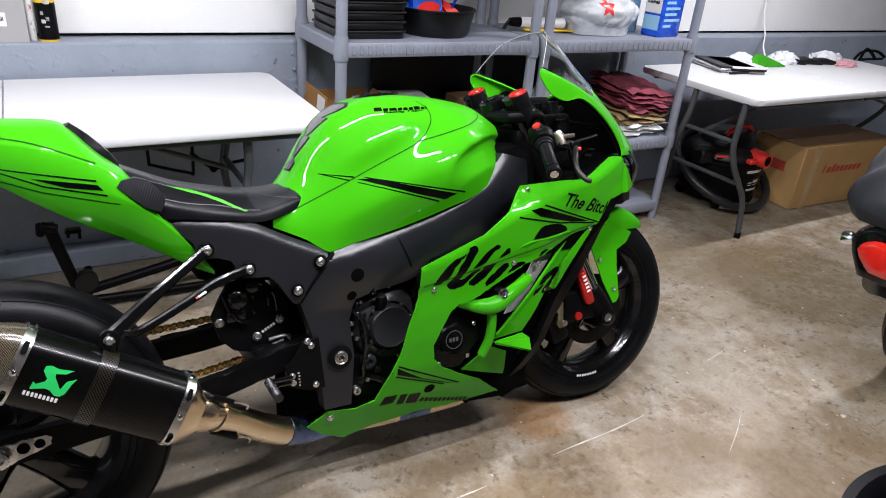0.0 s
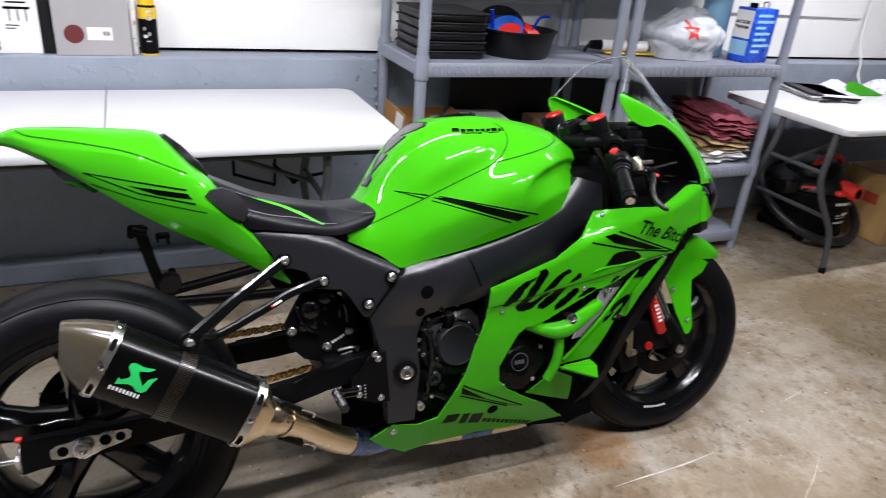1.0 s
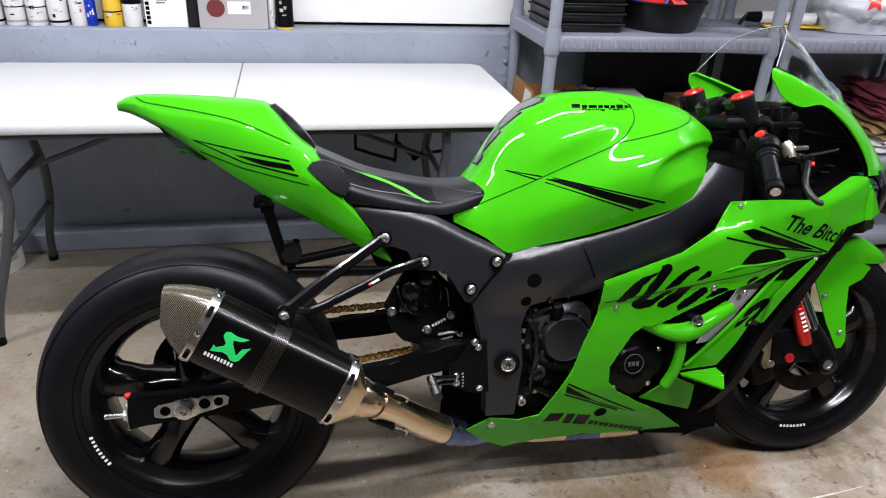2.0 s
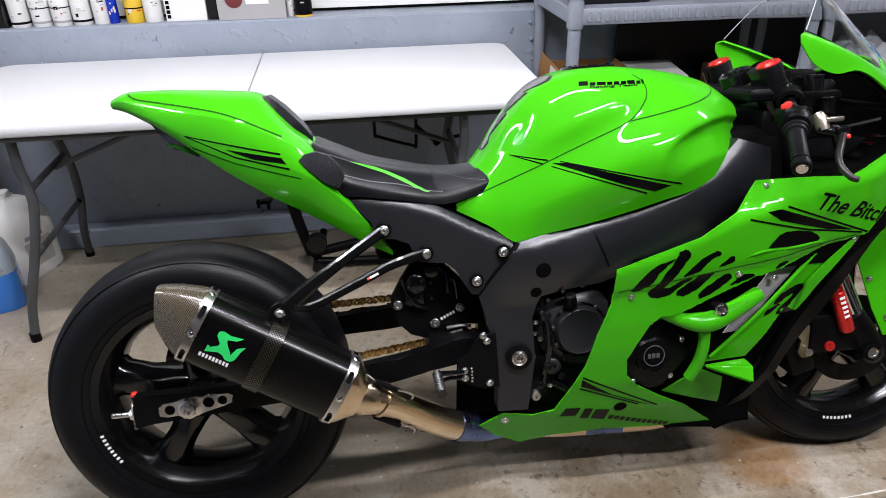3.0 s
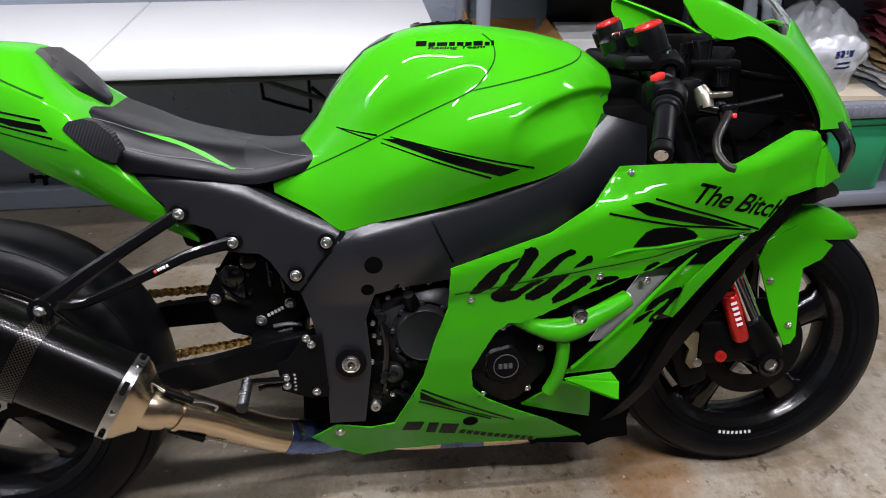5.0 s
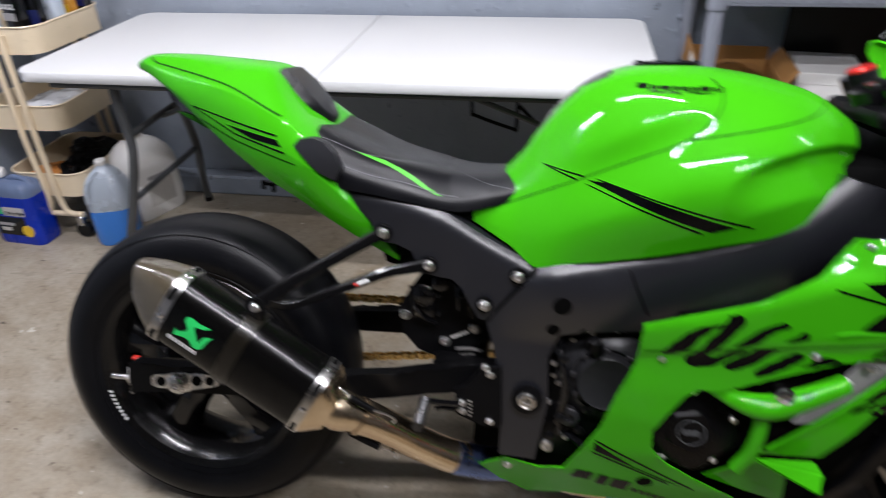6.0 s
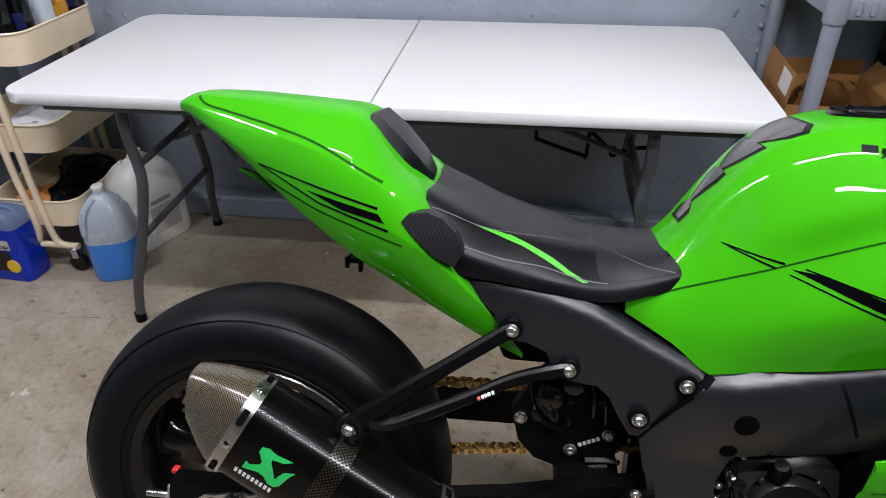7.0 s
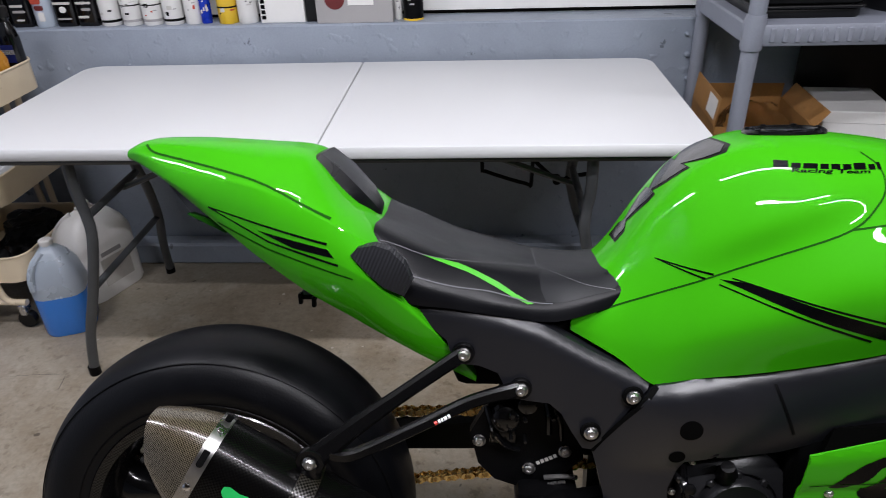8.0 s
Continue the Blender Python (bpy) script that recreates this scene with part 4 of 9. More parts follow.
decal("seat_piping", [(0.357, -0.121), (0.383, -0.113), (0.41, -0.108), (0.438, -0.112), (0.466, -0.117), (0.494, -0.1235), (0.519, -0.1255), (0.510, -0.1285), (0.486, -0.1275), (0.455, -0.1225), (0.423, -0.1175), (0.391, -0.118)], flat(0), GREEN_VINYL, seat, "green vinyl inlay", seat, mm=0.9, way="top")
decal("grip_panel", [(0.527, -0.056), (0.53, -0.106), (0.537, -0.119), (0.562, -0.115), (0.635, -0.098), (0.655, -0.08), (0.662, -0.05), (0.662, 0.05), (0.655, 0.08), (0.635, 0.098), (0.562, 0.115), (0.537, 0.119), (0.53, 0.106), (0.527, 0.056)], flat(0), VINYL_GREY, seat, "grey grip vinyl on the seat nose", seat, mm=0.8, way="top")
for line in ([(0.30, -0.123), (0.357, -0.121), (0.406, -0.104), (0.446, -0.086), (0.527, -0.05)], [(0.528, -0.051), (0.566, -0.076), (0.604, -0.092), (0.639, -0.097)], [(0.29, 0.105), (0.357, 0.112), (0.43, 0.104), (0.527, 0.06)],
             [(0.348, -0.150), (0.409, -0.139), (0.455, -0.131), (0.50, -0.127), (0.546, -0.119)], [(0.527, -0.05), (0.527, 0.05)]):
    dense = [(p.x, p.z) for p in smooth_path([(x, 0, y) for x, y in line], 4)]
    decal("stitching", ribbon(dense, 0.0011), flat(0), STITCH, seat, "pale stitching", seat, res=0.012, mm=1.3, way="top")

# side fairings
MAIN = [(1.157, 0.745), (1.264, 0.745), (1.361, 0.74), (1.495, 0.784), (1.539, 0.781), (1.632, 0.687), (1.49, 0.668), (1.434, 0.611), (1.32, 0.593), (1.206, 0.555), (1.167, 0.547), (1.007, 0.477), (0.97, 0.474),
        (0.95, 0.461), (0.925, 0.415), (0.907, 0.378), (0.911, 0.338), (0.938, 0.308), (0.994, 0.271), (1.066, 0.23), (1.163, 0.148), (0.888, 0.168), (0.772, 0.16), (0.701, 0.139), (0.591, 0.197), (0.653, 0.242),
        (0.72, 0.234), (0.765, 0.249), (0.794, 0.314), (0.82, 0.368), (0.84, 0.441), (0.866, 0.509), (0.87, 0.586), (0.943, 0.612), (1.036, 0.643), (1.11, 0.689)]
for sd in (-1, 1):
    bm = bmesh.new()
    panel(bm, MAIN, body, 0.005, 0.0105 if sd < 0 else 0.05, sd, 0.0014 if sd < 0 else 0.0)
    fairing = part("side_fairing", bm, GREEN, bike, "glossy green side fairing with black brush-stroke decals") if sd < 0 else part("side_fairing", bm, GREEN, bike, "glossy green side fairing") and fairing
decal("panel_gap", ribbon([(0.876, 0.538), (1.0, 0.557), (1.129, 0.575), (1.26, 0.594), (1.402, 0.613)], 0.0016), body, GAP, fairing, "dark gap between fairing panels", mm=0.8, on=fairing)
decal("stripe", [(1.167, 0.686), (1.195, 0.69), (1.389, 0.625), (1.324, 0.633), (1.197, 0.667)], body, BLACK_INK, fairing, "tapering black stripe", on=fairing)
for line in ([(1.21, 0.694), (1.433, 0.614)], [(1.131, 0.674), (1.271, 0.639), (1.414, 0.616)], [(0.816, 0.34), (0.997, 0.242)], [(0.811, 0.311), (0.951, 0.251)]):
    decal("pinstripe", ribbon(line, 0.0035), body, BLACK_INK, fairing, "thin black pinstripe", on=fairing)
decal("stripe", [(0.814, 0.335), (0.814, 0.317), (0.94, 0.26), (0.985, 0.243), (0.885, 0.287)], body, BLACK_INK, fairing, "tapering black stripe", on=fairing)
# flat near-black patch paints the shade inside the slot
decal("vent_slot", [(1.179, 0.61), (1.186, 0.621), (1.199, 0.637), (1.213, 0.642), (1.244, 0.641), (1.276, 0.635), (1.295, 0.626), (1.305, 0.617), (1.301, 0.611), (1.243, 0.609)], body, VOID, fairing, "dark air vent slot", on=fairing)
bm = bmesh.new()
tube(bm, smooth_path([(x, -body(x, z) - 0.0005, z) for x, z in ((1.135, 0.593), (1.172, 0.604), (1.243, 0.605), (1.30, 0.608), (1.325, 0.607))], 5), [0.0008] * 3 + [0.003] * 15 + [0.0008] * 3, 8)
part("slot_lip", bm, GREEN, fairing, "raised green lip below the vent slot")
# flat disc paints the shade inside the hole
decal("access_hole", [(0.911 + 0.015 * math.cos(a), 0.247 + 0.013 * math.sin(a)) for a in [k * math.pi / 6 for k in range(12)]], body, VOID, fairing, "dark round access hole", on=fairing)
STROKES = [
    [(0.9, 0.537), (0.908, 0.549), (0.927, 0.573), (0.944, 0.589), (0.958, 0.596), (0.985, 0.604), (0.98, 0.598), (0.97, 0.591), (0.962, 0.582), (0.954, 0.575), (0.948, 0.562), (0.939, 0.551), (0.93, 0.546), (0.92, 0.538)],
    [(0.992, 0.618), (1.006, 0.622), (1.014, 0.615), (1.015, 0.605), (1.008, 0.595), (0.999, 0.58), (0.993, 0.57), (0.978, 0.549), (0.971, 0.539), (0.989, 0.542), (1.008, 0.555), (1.028, 0.558), (1.022, 0.551), (1.004, 0.539),
     (0.984, 0.523), (0.967, 0.519), (0.949, 0.52), (0.939, 0.528), (0.942, 0.537), (0.961, 0.557), (0.968, 0.574), (0.978, 0.586), (0.986, 0.603)],
]
STROKES2 = [
    [(1.006, 0.563), (1.022, 0.581), (1.045, 0.602), (1.069, 0.613), (1.078, 0.611), (1.079, 0.604), (1.07, 0.601), (1.057, 0.592), (1.042, 0.575), (1.032, 0.569), (1.017, 0.564)],
    [(0.999, 0.522), (1.001, 0.531), (1.018, 0.543), (1.033, 0.554), (1.042, 0.562), (1.072, 0.565), (1.069, 0.558), (1.058, 0.546), (1.041, 0.53), (1.019, 0.519), (1.007, 0.518)],
    [(1.078, 0.578), (1.093, 0.592), (1.102, 0.599), (1.109, 0.598), (1.11, 0.588), (1.1, 0.583), (1.086, 0.579)],
]
STROKES3 = [
    [(1.048, 0.51), (1.047, 0.52), (1.059, 0.531), (1.078, 0.545), (1.097, 0.557), (1.11, 0.558), (1.115, 0.55), (1.106, 0.542), (1.094, 0.531), (1.075, 0.518), (1.06, 0.511), (1.05, 0.508)],
    [(1.111, 0.533), (1.124, 0.543), (1.133, 0.553), (1.148, 0.555), (1.16, 0.554), (1.163, 0.548), (1.149, 0.543), (1.129, 0.536)],
    [(1.206, 0.561), (1.217, 0.572), (1.232, 0.575), (1.238, 0.571), (1.228, 0.567), (1.213, 0.561)],
]


def brushed(pts, seed):
    """A painted stroke's outline: rounded and a little ragged."""
    r = random.Random(seed)
    ring = smooth_path([(x, 0, z) for x, z in pts] + [(pts[0][0], 0, pts[0][1])], 4)[:-1]
    return [(p.x + r.uniform(-0.0009, 0.0009), p.z + r.uniform(-0.0009, 0.0009)) for p in ring]


for k, st in enumerate(STROKES + STROKES2 + STROKES3):
    decal("brush_stroke", brushed(st, k), body, BLACK_INK, fairing, "black brush-stroke decal", on=fairing)
TXT0, TXT1 = Vector((1.272, 0, 0.685)), Vector((1.455, 0, 0.634))
TXD = (TXT1 - TXT0).normalized()
letters("nickname_lettering", "The Bitch", 0.054, lambda u, v: Vector((TXT0.x + TXD.x * u * 0.98 + 0.15 * v, -0.25, TXT0.z + TXD.z * u * 0.98 + v * 0.92)), BLACK_INK, fairing, "black hand-style lettering", fairing, 0.9, 0.5, 0.0007)
for q in ([(0.778, 0.228), (0.789, 0.254), (0.822, 0.253), (0.814, 0.229)], [(0.825, 0.218), (0.831, 0.249), (0.85, 0.248), (0.844, 0.216)], [(0.851, 0.214), (0.857, 0.244), (0.889, 0.24), (0.883, 0.207)]):
    decal("logo_block", q, body, BLACK_INK, fairing, "slanted black logo block", on=fairing)
for k in range(11):
    a, b = k / 11, (k + 0.72) / 11
    decal("logo_bar", ribbon([(0.893 + 0.158 * a, 0.214 - 0.052 * a), (0.893 + 0.158 * b, 0.214 - 0.052 * b)], 0.012), body, BLACK_INK, fairing, "small black logo bar", on=fairing)
for x, z, sz in ((0.905, 0.525, 0.6), (1.129, 0.556, 0.7), (1.40, 0.60, 0.6), (1.174, 0.735, 0.6), (0.659, 0.223, 0.9)):
    bolt(x, -body(x, z), z, sz)
bm = bmesh.new()
panel(bm, [(1.404, 0.607), (1.434, 0.611), (1.29, 0.447), (1.261, 0.462), (1.182, 0.352), (1.084, 0.347), (1.102, 0.364), (1.188, 0.452), (1.261, 0.525), (1.319, 0.580), (1.350, 0.597)], lambda x, z: body(x, z) - 0.012, 0.005, 0.02)
vane = part("fairing_vane", bm, GREEN, bike, "slim green lower fairing vane")
bm = bmesh.new()
tube(bm, smooth_path([(x, -body(x, z) + 0.010, z) for x, z in ((1.098, 0.360), (1.188, 0.452), (1.261, 0.525), (1.319, 0.580))], 5), 0.0042, 8)
part("vane_edge", bm, GREEN, vane, "rounded leading edge of the vane")
# pale grey sheet set behind the vane
bm = bmesh.new()
panel(bm, [(1.135, 0.405), (1.165, 0.408), (1.30, 0.55), (1.27, 0.566), (1.222, 0.545), (1.19, 0.495), (1.16, 0.45)], lambda x, z: body(x, z) - 0.036, 0.003, 0.03)
part("heat_shield", bm, GREY_CARD, bike, "pale grey inner sheet behind the vane")
bolt(1.228, -0.218, 0.530, 0.7)
for k, st in enumerate(([(1.216, 0.472), (1.226, 0.49), (1.251, 0.505), (1.278, 0.513), (1.291, 0.509), (1.288, 0.498), (1.274, 0.482), (1.256, 0.463), (1.238, 0.45), (1.229, 0.45), (1.232, 0.463), (1.255, 0.479), (1.267, 0.492), (1.254, 0.489), (1.233, 0.477)],
                        [(1.196, 0.448), (1.202, 0.462), (1.22, 0.471), (1.236, 0.473), (1.225, 0.464), (1.208, 0.454)])):
    decal("brush_stroke", brushed([(x + 0.010, z - 0.002) for x, z in st], 20 + k), flat(0), BLACK_INK, vane, "black brush-stroke decal", vane)
bm = bmesh.new()
panel(bm, [(1.30, 0.52), (1.395, 0.600), (1.41, 0.602), (1.30, 0.475), (1.28, 0.455)], lambda x, z: body(x, z) + 0.003 + 0.06 * max(0.0, 0.03 - abs((x - 1.29) * 0.75 - (z - 0.49))), 0.006, 0.015)
part("fairing_fin", bm, GREEN, bike, "raised green fin on the vane")
bm = bmesh.new()
vs = [bm.verts.new(p) for p in ((1.060, -0.215, 0.350), (1.172, -0.215, 0.356), (1.180, -0.242, 0.346), (1.176, -0.256, 0.310), (1.156, -0.215, 0.314))]
for f in ((0, 1, 2), (0, 2, 3), (0, 3, 4), (1, 4, 3, 2), (0, 4, 1)):
    bm.faces.new([vs[i] for i in f])
bmesh.ops.bevel(bm, geom=bm.edges[:], offset=0.004, segments=2, affect="EDGES")
part("winglet", bm, GREEN, bike, "small pointed green winglet")
bm = bmesh.new()
panel(bm, [(1.012, 0.27), (1.161, 0.211), (1.146, 0.294), (1.087, 0.325)], lambda x, z: body(x, z) - 0.018, 0.006, 0.025)
part("lower_scoop", bm, GREEN, bike, "green lower air scoop")
bm = bmesh.new()
panel(bm, [(1.70, 0.631), (1.64, 0.668), (1.575, 0.67), (1.496, 0.648), (1.448, 0.59), (1.383, 0.51), (1.299, 0.40), (1.251, 0.29), (1.182, 0.172), (1.233, 0.207), (1.316, 0.356), (1.408, 0.481), (1.485, 0.584), (1.549, 0.641), (1.62, 0.640)], lambda x, z: body(x, z) - 0.02, 0.03, 0.03)
part("fairing_lip", bm, BLACK_MATT, bike, "black inner lip of the fairing")
# near-black sheet paints the shade inside the fairing
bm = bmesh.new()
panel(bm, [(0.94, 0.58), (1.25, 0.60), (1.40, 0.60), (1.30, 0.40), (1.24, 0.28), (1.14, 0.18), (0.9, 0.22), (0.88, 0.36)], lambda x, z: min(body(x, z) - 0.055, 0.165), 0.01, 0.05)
part("inner_panel", bm, VOID, bike, "black inner fairing and radiator side, shade painted in")
for sd in (-1, 1):
    bm = bmesh.new()
    rows = [
        [(1.282, 0.172, 1.003), (1.282, 0.168, 1.022), (1.292, 0.161, 1.026), (1.296, 0.158, 1.027)],
        [(1.311, 0.175, 0.962), (1.325, 0.172, 1.004), (1.355, 0.158, 1.004), (1.365, 0.151, 1.002)],
        [(1.359, 0.177, 0.941), (1.39, 0.170, 0.977), (1.42, 0.146, 0.978), (1.437, 0.128, 0.968)],
        [(1.412, 0.176, 0.945), (1.442, 0.166, 0.948), (1.48, 0.14, 0.948), (1.50, 0.119, 0.941)],
        [(1.474, 0.173, 0.909), (1.50, 0.16, 0.906), (1.535, 0.12, 0.925), (1.567, 0.03, 0.975)],
        [(1.525, 0.173, 0.857), (1.56, 0.152, 0.857), (1.60, 0.10, 0.88), (1.63, 0.0, 0.925)],
        [(1.553, 0.177, 0.808), (1.60, 0.15, 0.80), (1.655, 0.10, 0.81), (1.69, 0.0, 0.84)],
        [(1.555, 0.182, 0.782), (1.615, 0.148, 0.778), (1.675, 0.10, 0.77), (1.713, 0.0, 0.775)],
    ]
    grid_sheet(bm, [[(x, sd * y, z) for x, y, z in r] for r in rows], 0.004, 4)
    cowl = part("upper_cowl", bm, GREEN, bike, "green upper cowl with an ear beside the windscreen")
    # near-black liner sheets, shade behind cowl and fairing put into their colour
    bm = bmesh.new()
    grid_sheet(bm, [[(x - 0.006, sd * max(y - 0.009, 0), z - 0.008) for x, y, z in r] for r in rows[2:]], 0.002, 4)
    part("cowl_liner", bm, VOID, bike, "black inner face of the cowl, shade painted in")
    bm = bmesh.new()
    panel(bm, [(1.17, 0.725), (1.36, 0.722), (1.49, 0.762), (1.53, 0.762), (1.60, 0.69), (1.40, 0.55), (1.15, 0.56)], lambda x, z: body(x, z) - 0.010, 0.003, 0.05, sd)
    part("fairing_liner", bm, VOID, bike, "black inner face of the fairing, shade painted in")
    bm = bmesh.new()
    grid_sheet(bm, [[(x, sd * y, z) for x, y, z in r] for r in (
        [(x, body(x, z) - 0.004, z) for x, z in ((1.157, 0.741), (1.264, 0.741), (1.361, 0.737), (1.495, 0.779), (1.54, 0.778))],
        [(1.19, 0.17, 0.70), (1.28, 0.17, 0.70), (1.38, 0.16, 0.71), (1.50, 0.14, 0.74), (1.57, 0.12, 0.78)],
        [(1.22, 0.06, 0.66), (1.30, 0.06, 0.66), (1.40, 0.05, 0.68), (1.52, 0.03, 0.72), (1.60, 0.02, 0.78)])], 0.004, 3)
    part("cockpit_panel", bm, BLACK_MATT, bike, "black cockpit infill panel")
    bm = bmesh.new()
    grid_sheet(bm, [[(x, sd * y, z) for x, y, z in r] for r in ([(1.585, 0.155, 0.785), (1.63, 0.135, 0.79), (1.70, 0.03, 0.78)], [(1.622, 0.150, 0.745), (1.668, 0.128, 0.74), (1.725, 0.03, 0.73)], [(1.635, 0.138, 0.69), (1.66, 0.12, 0.69), (1.715, 0.03, 0.68)])], 0.006, 4)
    part("headlamp", bm, LENS_DARK, bike, "smoked headlamp lens")
SCREEN_ROWS = [[(1.297, 0.159, 1.03), (1.35, 0.11, 1.10), (1.39, 0.05, 1.125), (1.415, 0, 1.13)], [(1.37, 0.149, 1.002), (1.415, 0.10, 1.06), (1.44, 0.05, 1.085), (1.455, 0, 1.092)],
               [(1.44, 0.127, 0.968), (1.475, 0.087, 1.005), (1.50, 0.045, 1.03), (1.515, 0, 1.037)], [(1.502, 0.118, 0.942), (1.535, 0.08, 0.96), (1.56, 0.04, 0.977), (1.572, 0, 0.981)]]
bm = bmesh.new()
grid_sheet(bm, [[(x, -y, z) for x, y, z in r] + [(x, y, z) for x, y, z in r[2::-1]] for r in SCREEN_ROWS], 0.003, 5)
screen = part("windscreen", bm, SCREEN, bike, "clear curved windscreen")
screen.visible_shadow = False
# edge bead whose pale colour stands for the rim highlight
bm = bmesh.new()
tube(bm, smooth_path([(x, -y, z) for x, y, z in SCREEN_ROWS[0]] + [(x, y, z) for x, y, z in SCREEN_ROWS[0][2::-1]], 6), 0.0011, 6)
part("screen_edge", bm, PALE_EDGE, screen, "screen edge with its bright glint painted pale")

# ---- frame and engine ----
FRAME = [(0.695, 0.634), (0.837, 0.671), (0.949, 0.699), (1.031, 0.726), (1.102, 0.762), (1.161, 0.821), (1.23, 0.80), (1.24, 0.70), (1.146, 0.641), (1.063, 0.592), (0.958, 0.557), (0.877, 0.532), (0.789, 0.526), (0.741, 0.512),
         (0.723, 0.462), (0.728, 0.369), (0.71, 0.248), (0.642, 0.251), (0.643, 0.375), (0.624, 0.468), (0.608, 0.525)]


SPAR_TOP = [(0.60, 0.60), (0.695, 0.634), (0.837, 0.671), (0.949, 0.699), (1.031, 0.726), (1.102, 0.762), (1.161, 0.821)]


def frame_depth(x, z):
    """The spar swells between the tank's edge and its lower edge, and narrows to the headstock."""
    mid = 0.60 + 0.42 * max(0.0, x - 0.80)
    edge = 0.9 * max(0.0, z - lerp_table(SPAR_TOP, x) + 0.014) * min(1.0, max(0.0, (x - 0.62) / 0.06), max(0.0, (1.17 - x) / 0.08))
    return 0.140 - edge + 0.030 * max(0.0, 1 - ((z - mid) / 0.105) ** 2) * (1 if x > 0.72 else max(0.0, (x - 0.62) / 0.1)) - 0.10 * max(0.0, x - 1.12) + (0.05 * max(0.0, x - 0.75) if x < 1.0 else 0.0125)


COVER_RIDGE = [(0.33, 0.748), (0.352, 0.750), (0.403, 0.741), (0.468, 0.728), (0.534, 0.705), (0.599, 0.668), (0.657, 0.639), (0.694, 0.621)]


def cover_depth(x, z):
    """A flat cheek with a chamfer along its upper edge and a hollow towards the linkage."""
    over = z - lerp_table(COVER_RIDGE, x)
    return 0.143 - 0.9 * max(0.0, over) - 0.05 * max(0.0, -over - 0.02) * (1 if x < 0.56 else 0.4)


for sd in (-1, 1):
    bm = bmesh.new()
    panel(bm, FRAME, frame_depth, 0.045, 0.009 if sd < 0 else 0.06, sd, 0.0)
    fr = part("frame_spar", bm, FRAME_BLACK, bike, "satin black aluminium frame spar")
    if sd < 0:
        spar = fr
    bm = bmesh.new()
    panel(bm, [(0.326, 0.762), (0.352, 0.764), (0.403, 0.755), (0.468, 0.742), (0.534, 0.719), (0.599, 0.682), (0.657, 0.653), (0.690, 0.636), (0.652, 0.583), (0.612, 0.526), (0.594, 0.528), (0.577, 0.555), (0.562, 0.583), (0.543, 0.600),
               (0.515, 0.603), (0.488, 0.608), (0.478, 0.625), (0.468, 0.648), (0.440, 0.660), (0.415, 0.662), (0.400, 0.678), (0.394, 0.700), (0.361, 0.730)],
          cover_depth, 0.03, 0.010 if sd < 0 else 0.05, sd, 0.0)
    sub = part("subframe_cover", bm, FRAME_BLACK, bike, "satin black seat frame cover")
decal("weld_line", ribbon([(0.841, 0.668), (0.862, 0.62), (0.885, 0.57)], 0.004), frame_depth, BLACK_MATT, spar, "weld line across the spar", mm=1.2, thick=0.002)
decal("frame_joint", ribbon([(0.608, 0.524), (0.65, 0.58), (0.695, 0.634)], 0.006), frame_depth, VOID, spar, "dark joint between frame and cover", mm=0.6)
# flat near-black discs paint the shade of the frame holes
for x, z, r in ((0.742, 0.575, 0.0165), (0.729, 0.524, 0.012)):
    decal("frame_hole", [(x + r * math.cos(a), z + r * math.sin(a)) for a in [k * math.pi / 9 for k in range(18)]], frame_depth, VOID, spar, "dark round hole in the frame", mm=0.7)
for x, y, z, s in ((0.418, -0.139, 0.682, 1.0), (0.501, -0.136, 0.626, 1.0), (0.662, -0.146, 0.617, 1.0), (0.604, -0.146, 0.559, 1.0)):
    bolt(x, y - 0.004, z, s)
    # near-black ring paints the shade of the counterbore
    bm = bmesh.new()
    lathe(bm, [(0.0105, 0.0035), (0.0115, 0.0046), (0.0145, 0.0042), (0.0155, 0.0)], at(x, y, z, UPY), 20)
    part("bolt_seat", bm, VOID, sub, "dark counterbore round the bolt")
bm = bmesh.new()
pm = at(0.690, -0.146, 0.378, UPY)
lathe(bm, [(0.029, 0.0), (0.029, 0.004), (0.021, 0.006), (0.0, 0.006)], pm, 28)
piv = part("pivot_plate", bm, BLACK_MATT, bike, "black ring round the swingarm pivot")
bm = bmesh.new()
lathe(bm, [(0.017, 0.006), (0.017, 0.009), (0.0145, 0.010), (0.012, 0.008), (0.011, 0.011), (0.007, 0.011), (0.0065, 0.006), (0.0, 0.006)], pm, 24)
part("pivot_nut", bm, STEEL, piv, "ringed steel swingarm pivot nut")
# engine block, covers and cases
bm = bmesh.new()
box(bm, 0.68, 1.10, -0.105, 0.105, 0.19, 0.54, 0.03, 2)
box(bm, 0.90, 1.12, -0.15, 0.15, 0.40, 0.62, 0.02, 2)
box(bm, 0.70, 0.86, -0.118, 0.118, 0.24, 0.36, 0.02, 2)
engine = part("engine", bm, ENGINE_BLACK, bike, "black engine block", True, 30)
cm = at(0.830, -0.10, 0.422, UPY)
bm = bmesh.new()
lathe(bm, [(0.0, 0.0), (0.092, 0.0), (0.092, 0.012), (0.089, 0.017), (0.066, 0.031), (0.063, 0.032), (0.0605, 0.027), (0.057, 0.027), (0.055, 0.042), (0.050, 0.047), (0.047, 0.045), (0.0, 0.046)], cm, 56)
clutch = part("clutch_cover", bm, COVER_GREY, engine, "round graphite clutch cover")
for k in range(9):
    a = radians(40 * k + 12)
    bm = bmesh.new()
    box(bm, 0.054, 0.066, -0.006, 0.006, 0.022, 0.0365, 0.002, 1, cm @ Matrix.Rotation(a, 4, "Z"))
    part("cover_lug", bm, COVER_GREY, clutch)
